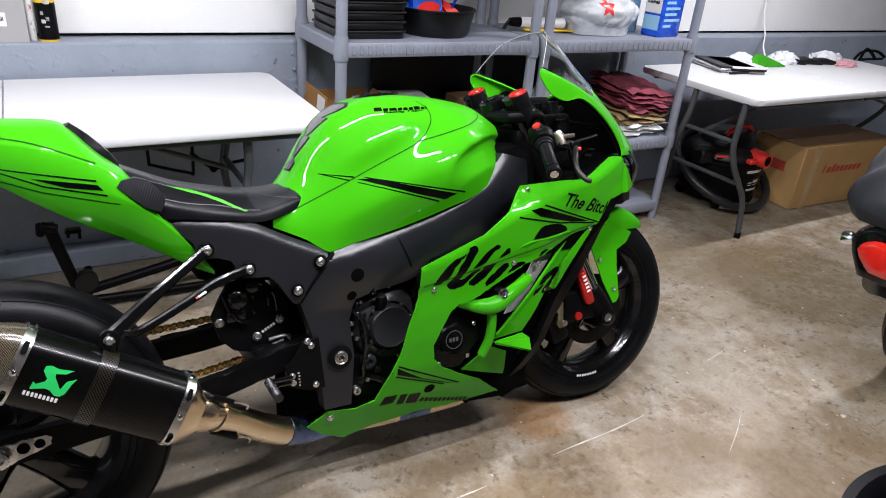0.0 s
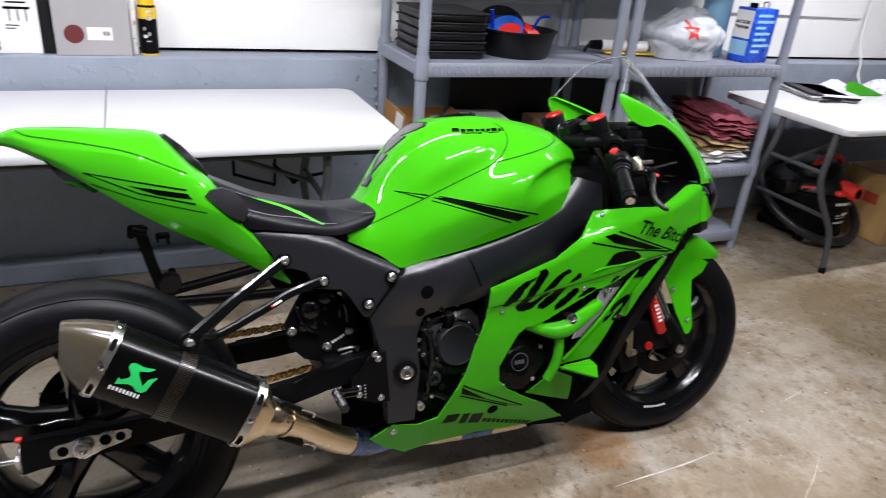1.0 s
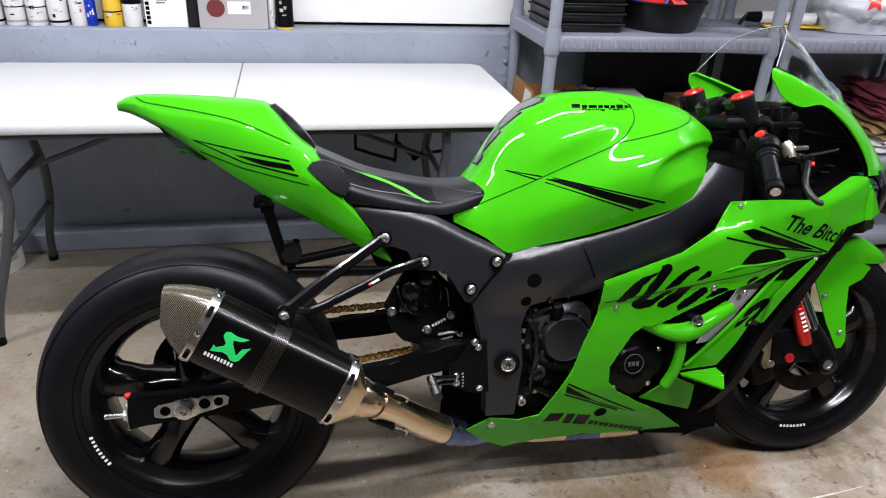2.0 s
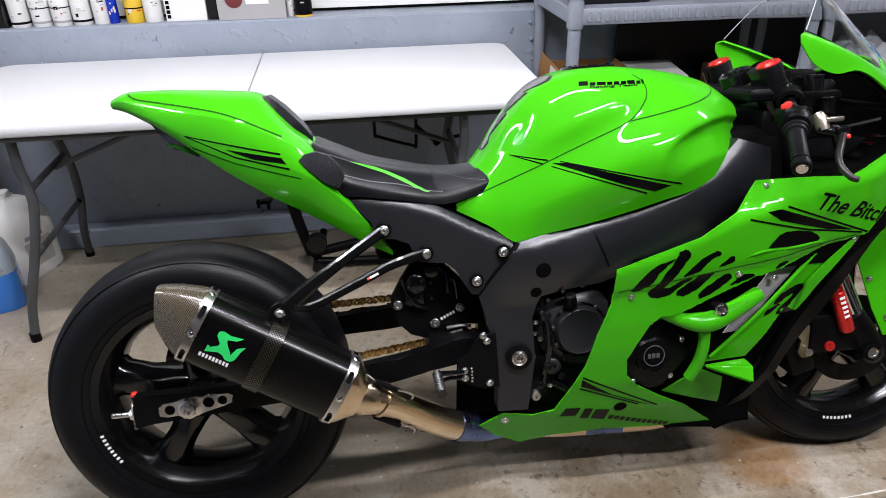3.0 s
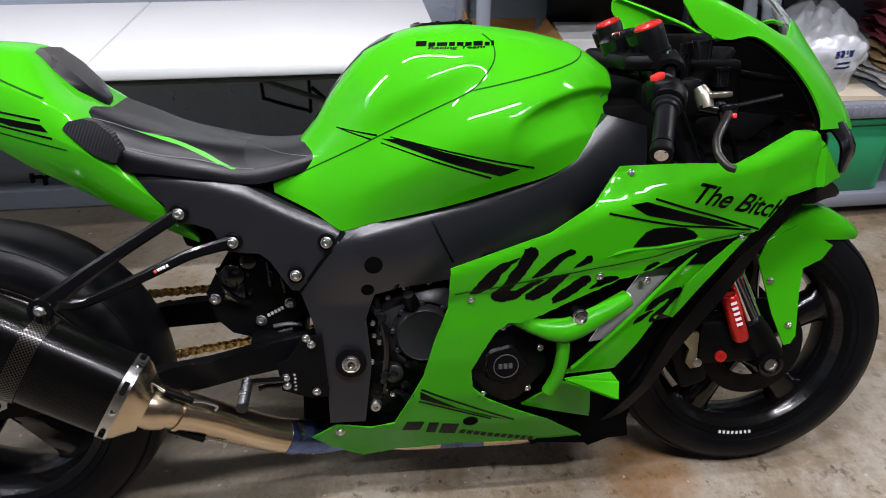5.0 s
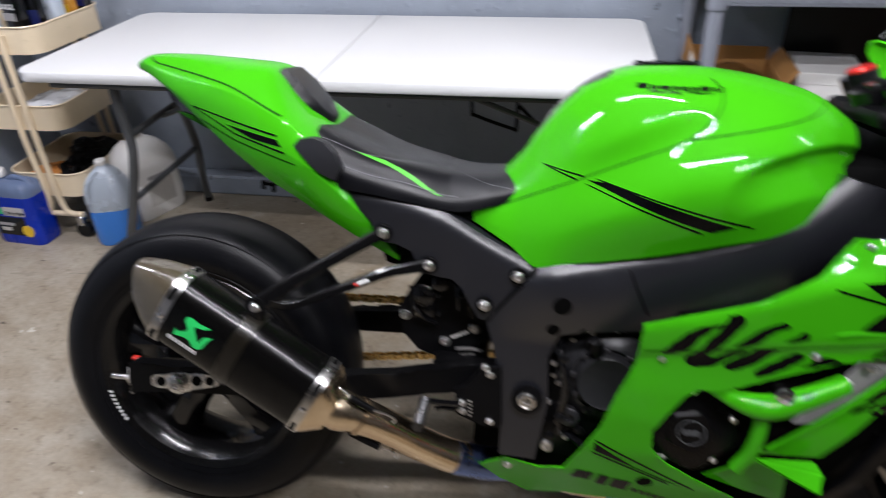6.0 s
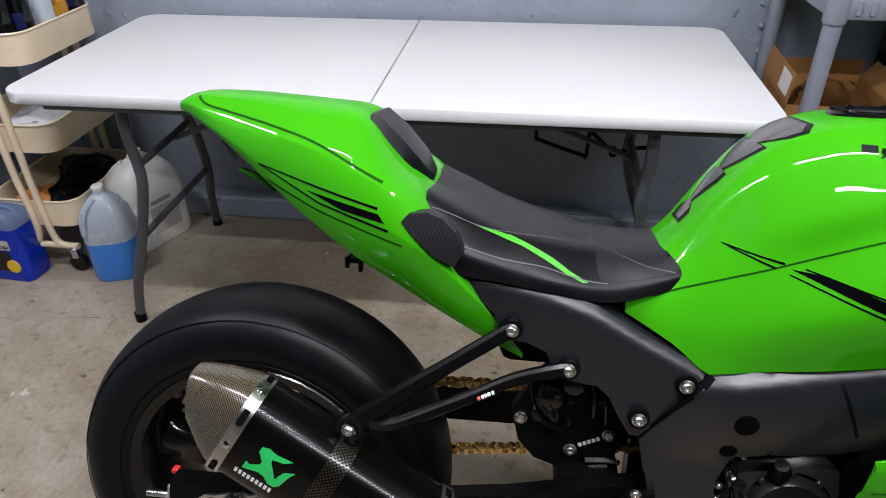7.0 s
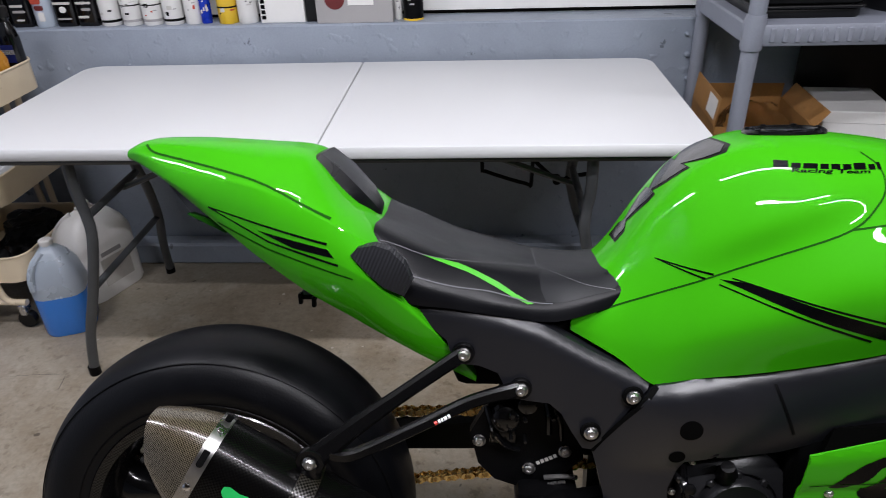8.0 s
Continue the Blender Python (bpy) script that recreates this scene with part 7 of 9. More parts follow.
# ---- furniture ----
def folding_table(label, m, leg, levers=True):
    """leg: the profile of one front leg as (x, z), from the top down; the rear leg splays backwards."""
    t = thing("folding_table", label, "table", m, "folding tables")
    L, D, H = 1.83, 0.745, 0.74
    for a, b, cor in ((0.0, L / 2 - 0.0015, (1, 0, 0, 1)), (L / 2 + 0.0015, L, (0, 1, 1, 0))):
        bm = bmesh.new()
        prism(bm, rounded(a, b, 0, D, 0.055, cor), H - 0.030, H, 0.003)
        top = part("tabletop_half", bm, TABLE_WHITE, t)
        bm = bmesh.new()
        prism(bm, rounded(a + 0.03, b - 0.03, 0.03, D - 0.03, 0.04, cor), H - 0.040, H - 0.0305, 0.002)
        part("underside", bm, TABLE_WHITE, top)
    splay = [(0.0, 0.65), (0.23, 0.562), (0.44, 0.418), (0.54, 0.37), (0.70, 0.36)]
    for mir in (0, 1):
        fx = (lambda v: L - v) if mir else (lambda v: v)
        for rear in (0, 1):
            bm = bmesh.new()
            pts = [(fx(x), lerp_table(splay, z) if rear else 0.07, z) for x, z in leg]
            tube(bm, smooth_path(pts, 5), 0.0145, 12)
            lg = part("leg", bm, TUBE_GREY, t, "grey tubular folding leg")
            bm = bmesh.new()
            tube(bm, [(pts[-1][0], pts[-1][1], 0.0), (pts[-1][0], pts[-1][1], 0.03)], 0.0168, 12)
            part("foot_cap", bm, BLACK_MATT, lg)
        flip = [(z, x) for x, z in leg[::-1]]
        for z in (0.525, 0.30):
            bm = bmesh.new()
            tube(bm, [(fx(lerp_table(flip, z)), 0.07, z), (fx(lerp_table(flip, z)), lerp_table(splay, z), z)], 0.0105, 10)
            part("crossbar", bm, TUBE_GREY, t, "grey leg crossbar")
        bm = bmesh.new()
        xk = lerp_table(flip, 0.525)
        tube(bm, [(fx(xk), 0.275, 0.515), (fx(L / 2 - 0.16), 0.275, 0.702)], 0.009, 8)
        part("brace", bm, TUBE_GREY, t, "diagonal folding brace")
        for y in (0.05, D - 0.05):
            bm = bmesh.new()
            tube(bm, [(fx(0.08), y, H - 0.050), (fx(L / 2 - 0.02), y, H - 0.050)], 0.010, 8)
            part("side_rail", bm, TUBE_GREY, t, "grey rail under the top")
    if not levers:
        return t
    bm = bmesh.new()
    tube(bm, smooth_path([(1.30, 0.33, 0.70), (1.30, 0.33, 0.55), (1.312, 0.33, 0.533), (1.425, 0.33, 0.495), (1.44, 0.33, 0.505), (1.443, 0.33, 0.70)], 4), 0.0055, 8)
    part("lock_lever", bm, BLACK_MATT, t, "black wire lock lever")
    bm = bmesh.new()
    tube(bm, smooth_path([(1.445, 0.38, 0.55), (1.517, 0.38, 0.485), (1.56, 0.38, 0.495), (1.63, 0.38, 0.505)], 4), 0.0065, 8)
    lathe(bm, [(0, -0.012), (0.013, -0.012), (0.013, 0.012), (0, 0.012)], at(1.517, 0.38, 0.485, UPY), 10)
    part("brace_link", bm, BLACK_MATT, t, "black hinged brace link")
    return t


folding_table("white plastic folding table with a centre seam, standing against the wall", pose(-0.855, 0.725, 0), ((0.266, 0.705), (0.264, 0.60), (0.272, 0.53), (0.268, 0.46), (0.225, 0.305), (0.171, 0.145), (0.145, 0.015)))
folding_table("white plastic folding table covered with bagged parts", pose(2.925, 0.61, 0), ((0.020, 0.705), (0.014, 0.60), (0.012, 0.50), (0.057, 0.40), (0.132, 0.30), (0.197, 0.20), (0.236, 0.015)), False)


def shelf_unit(label, x0, x1, y0, y1):
    s = thing("shelf_unit", label, "shelf", None, "plastic shelving units")
    for z in (0.05, 0.40, 0.88, 1.32, 1.76):
        bm = bmesh.new()
        prism(bm, rounded(x0, x1, y0, y1, 0.03), z, z + 0.052, 0.005)
        board = part("shelf_board", bm, SHELF_GREY, s, "ribbed grey plastic shelf board")
        if z in (0.40, 0.88):
            n = 26
            for k in range(n):
                bm = bmesh.new()
                xx = x0 + 0.06 + (x1 - x0 - 0.12) * k / (n - 1)
                box(bm, xx - 0.006, xx + 0.006, y0 - 0.004, y0 + 0.002, z + 0.010, z + 0.044, 0.0015)
                part("rib", bm, SHELF_GREY, board)
    for px in (x0 + 0.02, x1 - 0.02):
        for py in (y0 + 0.02, y1 - 0.02):
            bm = bmesh.new()
            tube(bm, [(px, py, 0), (px, py, 1.85)], 0.0215, 14)
            post = part("post", bm, SHELF_GREY, s, "round grey plastic post")
            for z in (0.44, 0.92, 1.36):
                bm = bmesh.new()
                tube(bm, [(px, py, z - 0.052), (px, py, z - 0.045), (px, py, z + 0.012), (px, py, z + 0.034)], [0.0255, 0.0275, 0.0275, 0.024], 16)
                part("collar", bm, SHELF_GREY, post)
    return s


shelf_unit("grey plastic garage shelving unit holding trays and basins", 1.10, 1.99, 1.02, 1.48)
shelf_unit("grey plastic garage shelving unit with folded blankets", 2.02, 2.93, 1.02, 1.48)

# ---- on the shelves ----
def simple(name, label, category, bm, material, group="", **k):
    return tagged(part(name, bm, material, None, **k), label, category, group)


trays = thing("tray_stack", "stack of black plastic trays on the shelf", "tray")
for k in range(5):
    bm = bmesh.new()
    z = 0.932 + 0.034 * k
    prism(bm, rounded(1.135, 1.40, 1.09, 1.38, 0.025), z, z + 0.026, 0.004)
    prism(bm, rounded(1.128, 1.407, 1.083, 1.387, 0.025), z + 0.024, z + 0.031, 0.002)
    part("tray", bm, BLACK_BIN, trays, "shallow black plastic tray")
basin = thing("wash_basin", "round black plastic basin", "basin", pose(1.595, 1.22, 0.932))
bm = bmesh.new()
lathe(bm, [(0.0, 0.0), (0.13, 0.0), (0.14, 0.01), (0.158, 0.095), (0.164, 0.098), (0.164, 0.104), (0.154, 0.104), (0.136, 0.015), (0.0, 0.012)], Matrix(), 40)
part("bowl", bm, BLACK_BIN, basin)
for nm, lab, mt, x, y, z, r, tilt in (("funnel", "large blue plastic funnel in the basin", BLUE_BOWL, 1.535, 1.21, 1.01, 0.075, (28, -30)), ("funnel", "small red plastic funnel in the basin", RED_PLASTIC, 1.55, 1.185, 1.00, 0.052, (35, -20)),
                                      ("measuring_bowl", "red plastic bowl with a spout", RED_PLASTIC, 1.665, 1.21, 1.0, 0.062, (25, 25)), ("measuring_bowl", "black plastic bowl behind the funnels", BLACK_BIN, 1.545, 1.27, 1.02, 0.10, (40, -15))):
    bm = bmesh.new()
    lathe(bm, [(r, 0.0), (r * 0.97, 0.004), (r * 0.55, -r * 0.62), (r * 0.2, -r * 0.95), (r * 0.16, -r * 0.95), (r * 0.5, -r * 0.66), (r * 0.95, -0.002)], at(x, y, z + 0.02, Matrix.Rotation(radians(tilt[0]), 4, "X") @ Matrix.Rotation(radians(tilt[1]), 4, "Y")), 28, close=True)
    simple(nm, lab, "funnel" if nm == "funnel" else "bowl", bm, mt)
bm = bmesh.new()
tube(bm, [(1.50, 1.25, 1.03), (1.485, 1.24, 1.10)], 0.008, 8)
simple("scoop", "blue plastic scoop handle in the basin", "scoop", bm, BLUE_PLASTIC)
bm = bmesh.new()
tube(bm, smooth_path([(1.69, 1.25, 1.03), (1.71, 1.24, 1.075), (1.75, 1.23, 1.082)], 4), 0.006, 8)
simple("spoon", "bent blue plastic spoon handle in the basin", "spoon", bm, BLUE_PLASTIC)
# cartons below
bm = bmesh.new()
box(bm, 1.43, 2.34, 1.452, 1.462, 0.4525, 0.79, 0.002)
simple("dark_board", "dark grey board standing behind the shelf", "board", bm, BLACK_BIN)
CARD_ORANGE = mat("orange_brown_cardboard", (0.36, 0.175, 0.05), 0.75, 0, 0.18, 9, 180, 0.2)
box_b = thing("open_carton", "open brown cardboard carton with raised flaps and plastic wrap", "box", pose(1.237, 1.26, 0.452, 0, 0, -3))
bm = bmesh.new()
for x0, x1, y0, y1 in ((-0.135, 0.135, -0.14, -0.136), (-0.135, 0.135, 0.136, 0.14), (-0.135, -0.131, -0.14, 0.14), (0.131, 0.135, -0.14, 0.14)):
    box(bm, x0, x1, y0, y1, 0, 0.18)
box(bm, -0.135, 0.135, -0.14, 0.14, 0, 0.004)
part("carton_body", bm, CARD_ORANGE, box_b)
for k, (m, w, h) in enumerate(((at(-0.135, 0, 0.18, Matrix.Rotation(radians(6), 4, "Y")), 0.137, 0.080), (at(0.135, 0, 0.18, Matrix.Rotation(radians(35), 4, "Y")), 0.137, 0.055), (at(0, 0.138, 0.18, Matrix.Rotation(radians(90), 4, "Z") @ Matrix.Rotation(radians(-6), 4, "Y")), 0.13, 0.045))):
    bm = bmesh.new()
    box(bm, -0.0015, 0.0015, -w, w, 0, h, m=m)
    flap = part("flap", bm, CARD_ORANGE, box_b)
    if k == 0:
        bm = bmesh.new()
        box(bm, -0.003, -0.0022, -0.12, -0.03, 0.015, 0.070, m=m)
        part("shipping_label", bm, WHITE_CARD, flap, "blank white paper label")
        bm = bmesh.new()
        box(bm, 0.0022, 0.003, -0.125, -0.07, 0.012, 0.068, m=m)
        part("shipping_label", bm, WHITE_CARD, flap, "blank white paper label")
bm = bmesh.new()
bmesh.ops.create_icosphere(bm, subdivisions=4, radius=0.10)
for v in bm.verts:
    n = noise.noise(v.co * 22) * 0.03 + noise.noise(v.co * 55) * 0.012
    v.co = Vector((1.25, 1.25, 0.575)) + Vector((v.co.x * 1.0, v.co.y * 1.1, v.co.z * 0.85)) * (1 + n * 6)
simple("plastic_wrap", "crumpled clear plastic wrap in the carton", "wrap", bm, glass_mat("clear_crumpled_film", (0.93, 0.92, 0.90), 0.08, 1.12))
carton = thing("white_carton_box", "closed white cardboard carton on the shelf", "box", pose(1.522, 1.28, 0.452, 0, 0, -7))
bm = bmesh.new()
box(bm, -0.095, 0.095, -0.115, 0.115, 0.0, 0.200, 0.002)
part("carton_body", bm, WHITE_CARD, carton)
bm = bmesh.new()
box(bm, -0.097, 0.097, -0.117, 0.117, 0.170, 0.207, 0.003)
part("lid", bm, WHITE_CARD, carton)
bm = bmesh.new()
box(bm, 1.78, 1.95, 1.12, 1.40, 0.452, 0.64, 0.003)
simple("cardboard_box", "dull brown cardboard box on the shelf", "box", bm, CARD_DARK)
bm = bmesh.new()
prism(bm, [(1.16, 1.10), (1.55, 1.08), (1.60, 1.38), (1.18, 1.42)], 0.102, 0.34, 0.004)
simple("storage_box", "dark storage box on the bottom shelf", "box", bm, BLACK_BIN)

# bags
def bag(name, label, x, y, z, sx, sy, sz, seed, ear=0.0):
    """A slumped carrier bag with creases and a gathered neck."""
    b = thing(name, label, "bag")
    bm = bmesh.new()
    bmesh.ops.create_icosphere(bm, subdivisions=5, radius=1.0)
    off = Vector((seed * 3.1, seed * 1.7, seed * 2.3))
    for v in bm.verts:
        p = v.co.copy()
        crease = (1 - abs(noise.noise(p * 1.3 + off))) ** 3 * 0.13 + (1 - abs(noise.noise(p * 2.7 + off))) ** 4 * 0.055 + (1 - abs(noise.noise(p * 7 + off))) ** 6 * 0.010
        up = max(0.0, p.z)
        k = (1.12 - crease) * (1 - 0.32 * up * up)
        v.co = Vector((x + p.x * sx * k, y + p.y * sy * k, z + sz * max(0.0, (p.z * 0.58 + 0.5)) * (1.05 - 0.6 * crease * (0.4 + up)) + ear * max(0.0, p.z - 0.55) * (1 + 2.5 * noise.noise(p * 4.5 + off))))
        if p.z < -0.55:
            v.co.z = z + 0.002
    part("bag_body", bm, BAG_WHITE, b, "", True, 70)
    return b


def bag_print(name, b, outline, material, label):
    """A print laid on the front of a bag, from an outline of (x, z)."""
    bm = bmesh.new()
    panel(bm, outline, flat(0), 0.0, 0.012, -1)
    bmesh.ops.remove_doubles(bm, verts=bm.verts, dist=1e-6)
    cast_on(bm, b.children[0], "side", 1.2)
    part(name, bm, material, b, label)


bag1 = bag("carrier_bag", "crumpled white carrier bag with a red star print", 2.46, 1.22, 0.932, 0.195, 0.14, 0.19, 1, 0.03)
bag_print("star_print", bag1, [(2.395 + 0.045 * (1 if k % 2 == 0 else 0.42) * math.sin(k * math.pi / 5), 1.06 + 0.045 * (1 if k % 2 == 0 else 0.42) * math.cos(k * math.pi / 5)) for k in range(10)], RED_PLASTIC, "red star print")
for k in range(5):
    u, w = 2.355 + 0.027 * k, 0.985 - 0.004 * k
    bag_print("print_bar", bag1, [(u, w), (u + 0.02, w), (u + 0.02, w + 0.015 + 0.006 * (k % 2)), (u, w + 0.015)], GREY_CARD, "grey print bar")
bag2 = bag("carrier_bag", "crumpled white carrier bag with blue print on folded papers", 2.33, 1.22, 0.468, 0.19, 0.15, 0.25, 4, 0.06)
for u0, u1, w, hh in ((2.325, 2.343, 0.60, 0.022), (2.348, 2.362, 0.60, 0.022), (2.367, 2.376, 0.60, 0.022), (2.381, 2.40, 0.60, 0.022), (2.34, 2.395, 0.578, 0.007), (2.335, 2.40, 0.562, 0.007)):
    bag_print("print_bar", bag2, [(u0, w), (u1, w), (u1 + 0.003, w + hh), (u0 + 0.003, w + hh)], NAVY, "dark blue print bar")
for k in range(5):
    bm = bmesh.new()
    prism(bm, [(2.30 + 0.006 * k, 1.06 + 0.004 * k), (2.56 - 0.005 * k, 1.05), (2.57, 1.30), (2.29, 1.31)], 0.453 + 0.0031 * k, 0.456 + 0.0031 * k, 0.0005)
    tagged(part("paper_sheet", bm, PAPER, None, "", False), "loose brown paper sheet on the shelf", "paper", "paper sheets on the shelf")
bin_g = thing("storage_tub", "green plastic tub standing on the floor shelf", "tub", pose(2.47, 1.235, 0.102))
bm = bmesh.new()
prism(bm, rounded(-0.20, 0.20, -0.19, 0.19, 0.06), 0.0, 0.27, 0.006)
part("tub_body", bm, GREEN_BIN, bin_g)
bm = bmesh.new()
prism(bm, rounded(-0.212, 0.212, -0.202, 0.202, 0.06), 0.266, 0.290, 0.004)
part("rim", bm, GREEN_BIN, bin_g)

# folded blankets
def cloth(name, label, mat_, x0, x1, y0, y1, z, h, seed, lift):
    """A folded cloth: wrinkled layers joined by a round fold along one edge."""
    bm = bmesh.new()
    nx, ny = 26, 18
    r = random.Random(seed)
    turn, ph = radians(r.uniform(-8, 8)), r.uniform(0, 6)
    cx, cy = (x0 + x1) / 2, (y0 + y1) / 2
    grids = []
    for top in (0, 1):
        g = []
        for i in range(nx + 1):
            row = []
            for j in range(ny + 1):
                u, v = i / nx, j / ny
                x, y = x0 + (x1 - x0) * u, y0 + (y1 - y0) * v
                edge = min(1.0, min(u, 1 - u) * 9, min(v, 1 - v) * 9)
                bulge = math.sin(min(1.0, edge) * math.pi / 2)
                zz_ = z + lift * (1 - u) * 0.5 + lift * v + h * (0.5 + (0.5 if top else -0.5) * bulge)
                zz_ += lift * (0.5 * noise.noise(Vector((x * 8, y * 7, 2.0))) + 0.45 * noise.noise(Vector((x * 17, y * 13, seed * 0.4)))) + 0.006 * noise.noise(Vector((x * 26, y * 24, seed * 3.1))) * (1 if top else 0.6)
                dx, dy = x - cx + 0.030 * noise.noise(Vector((y * 9, seed, ph))), y - cy + 0.034 * noise.noise(Vector((x * 9, seed, ph + 4)))
                row.append(bm.verts.new((cx + dx * math.cos(turn) - dy * math.sin(turn), cy + dx * math.sin(turn) + dy * math.cos(turn), max(zz_, z))))
            g.append(row)
        grids.append(g)
    for g in grids:
        for a, b in zip(g, g[1:]):
            ring_faces(bm, a, b, False)
    lo, hi = grids
    rim_lo = [lo[i][0] for i in range(nx + 1)] + lo[nx][1:] + [lo[i][ny] for i in range(nx - 1, -1, -1)] + lo[0][ny - 1:0:-1]
    rim_hi = [hi[i][0] for i in range(nx + 1)] + hi[nx][1:] + [hi[i][ny] for i in range(nx - 1, -1, -1)] + hi[0][ny - 1:0:-1]
    ring_faces(bm, rim_lo, rim_hi)
    return simple(name, label, "blanket", bm, mat_, "folded cloths")


zz = 0.453
rc = random.Random(21)
for k, (nm, lab, mt, h) in enumerate([("folded_towel", "folded white towel on the shelf", TOWEL, 0.026)] * 3 + [("folded_blanket", "folded tan moving blanket", OCHRE, 0.014)] * 3 + [("folded_blanket", "folded maroon moving blanket", MAROON, 0.019)] * 5 + [("folded_blanket", "rumpled maroon moving blanket", MAROON, 0.030)]):
    cloth(nm, lab, mt, 2.60 + rc.uniform(0, 0.02), 2.905 + rc.uniform(-0.025, 0.02), 1.05 + rc.uniform(0, 0.02), 1.38, zz, h, k, 0.0 if k < 4 else 0.012 * min(k - 3, 3))
    zz += h * 0.86
# caulking tubes, paper roll, solvent can
gun = thing("sealant_gun", "yellow sealant gun with a white cartridge on the shelf", "tool", pose(2.04, 1.25, 0.95, 0, 0, -8))
bm = bmesh.new()
tube(bm, [(0, 0, 0.022), (0.22, 0, 0.022)], 0.023, 14)
part("cartridge", bm, WHITE_CARD, gun, "white sealant cartridge")
bm = bmesh.new()
tube(bm, [(-0.05, 0, 0.022), (0.0, 0, 0.022), (0.001, 0, 0.022)], [0.018, 0.022, 0.022], 12)
tube(bm, [(-0.05, 0, 0.03), (-0.07, 0, 0.005), (-0.075, 0, -0.01)], 0.008, 8)
part("handle", bm, BLACK_MATT, gun)
bm = bmesh.new()
box(bm, 0.02, 0.30, -0.026, 0.026, -0.012, -0.004, 0.003)
part("cradle", bm, YELLOW, gun, "yellow cradle")
roll = thing("paper_roll", "upright roll of pale blue shop paper", "roll", pose(2.70, 1.30, 0.932))
bm = bmesh.new()
lathe(bm, [(0.018, 0.0), (0.062, 0.0), (0.064, 0.004), (0.064, 0.256), (0.062, 0.26), (0.018, 0.26)], Matrix(), 32, close=True)
part("paper", bm, SKY_BLUE, roll)
can = thing("solvent_can", "blue rectangular metal can of lacquer thinner", "can", pose(2.785, 1.135, 0.932, 0, 0, 8))
bm = bmesh.new()
prism(bm, rounded(-0.083, 0.083, -0.052, 0.052, 0.012), 0.0, 0.235, 0.005)
part("can_body", bm, BLUE_CAN, can)
bm = bmesh.new()
lathe(bm, [(0.018, 0.234), (0.018, 0.252), (0.015, 0.255), (0.0, 0.255)], at(-0.04, 0, 0), 16)
part("cap", bm, BLACK_MATT, can)
bm = bmesh.new()
tube(bm, smooth_path([(0.0, -0.02, 0.234), (0.01, -0.015, 0.258), (0.05, -0.01, 0.258), (0.06, -0.005, 0.234)], 4), 0.004, 8)
part("handle", bm, STEEL, can)
for z0, z1, mt, lab in ((0.105, 0.225, WHITE_CARD, "white label panel"), (0.03, 0.095, SKY_BLUE, "pale blue label panel")):
    bm = bmesh.new()
    box(bm, -0.0845, -0.0835, -0.044, 0.044, z0, z1)
    part("label_panel", bm, mt, can, lab)
for k, w in enumerate(("LACQUER", "THINNER")):
    letters("can_lettering", w, 0.0185, (lambda u, v, k=k: Vector((-0.0853, 0.041 - u * 0.92, 0.168 - 0.022 * k + v))), BLACK_INK, can, "dark block lettering", bold=0.0008)
for k in range(7):
    bm = bmesh.new()
    wd = (0.10, 0.12, 0.07, 0.11, 0.09, 0.12, 0.06)[k]
    box(bm, -0.06, -0.06 + wd, -0.0535, -0.0525, 0.20 - 0.026 * k, 0.212 - 0.026 * k)
    part("print_bar", bm, SKY_BLUE, can, "pale blue print bar")

# ---- on the ledge ----
LY = 1.558
def spray_can(label, x, r, h, body, cap_mat, band=None):
    c = thing("spray_can", label, "can", pose(x, LY, 0.855), "cans on the ledge")
    bm = bmesh.new()
    lathe(bm, [(0.0, 0.0), (r - 0.002, 0.0), (r, 0.003), (r, h * 0.78), (r - 0.002, h * 0.79), (r * 0.78, h * 0.86), (r * 0.62, h * 0.87), (0, h * 0.87)], Matrix(), 28)
    part("can_body", bm, body, c)
    bm = bmesh.new()
    lathe(bm, [(r * 0.9, h * 0.8), (r * 0.88, h), (r * 0.8, h * 1.01), (0, h * 1.01)], Matrix(), 24)
    part("cap", bm, cap_mat, c)
    if band:
        for z0, z1, mt in band:
            bm = bmesh.new()
            lathe(bm, [(r + 0.0006, z0), (r + 0.0006, z1)], Matrix(), 28)
            part("label_band", bm, mt, c)
    rb = random.Random(int(x * 1000))
    for k in range(9):
        z0, a0, span = rb.uniform(0.03, h * 0.7), radians(rb.uniform(-125, -55)), rb.uniform(0.15, 0.55)
        bm = bmesh.new()
        grid = [[bm.verts.new(((r + 0.001) * math.cos(a0 + span * i / 4), (r + 0.001) * math.sin(a0 + span * i / 4), z0 + dz)) for i in range(5)] for dz in (0, rb.choice((0.003, 0.005, 0.012)))]
        ring_faces(bm, grid[0], grid[1], False)
        part("print_bar", bm, rb.choice((GREY_CARD, BLACK_MATT, PAPER_GREY, RED_PRINT if k % 3 == 0 else GREY_CARD)), c, "unreadable print bar")
    return c


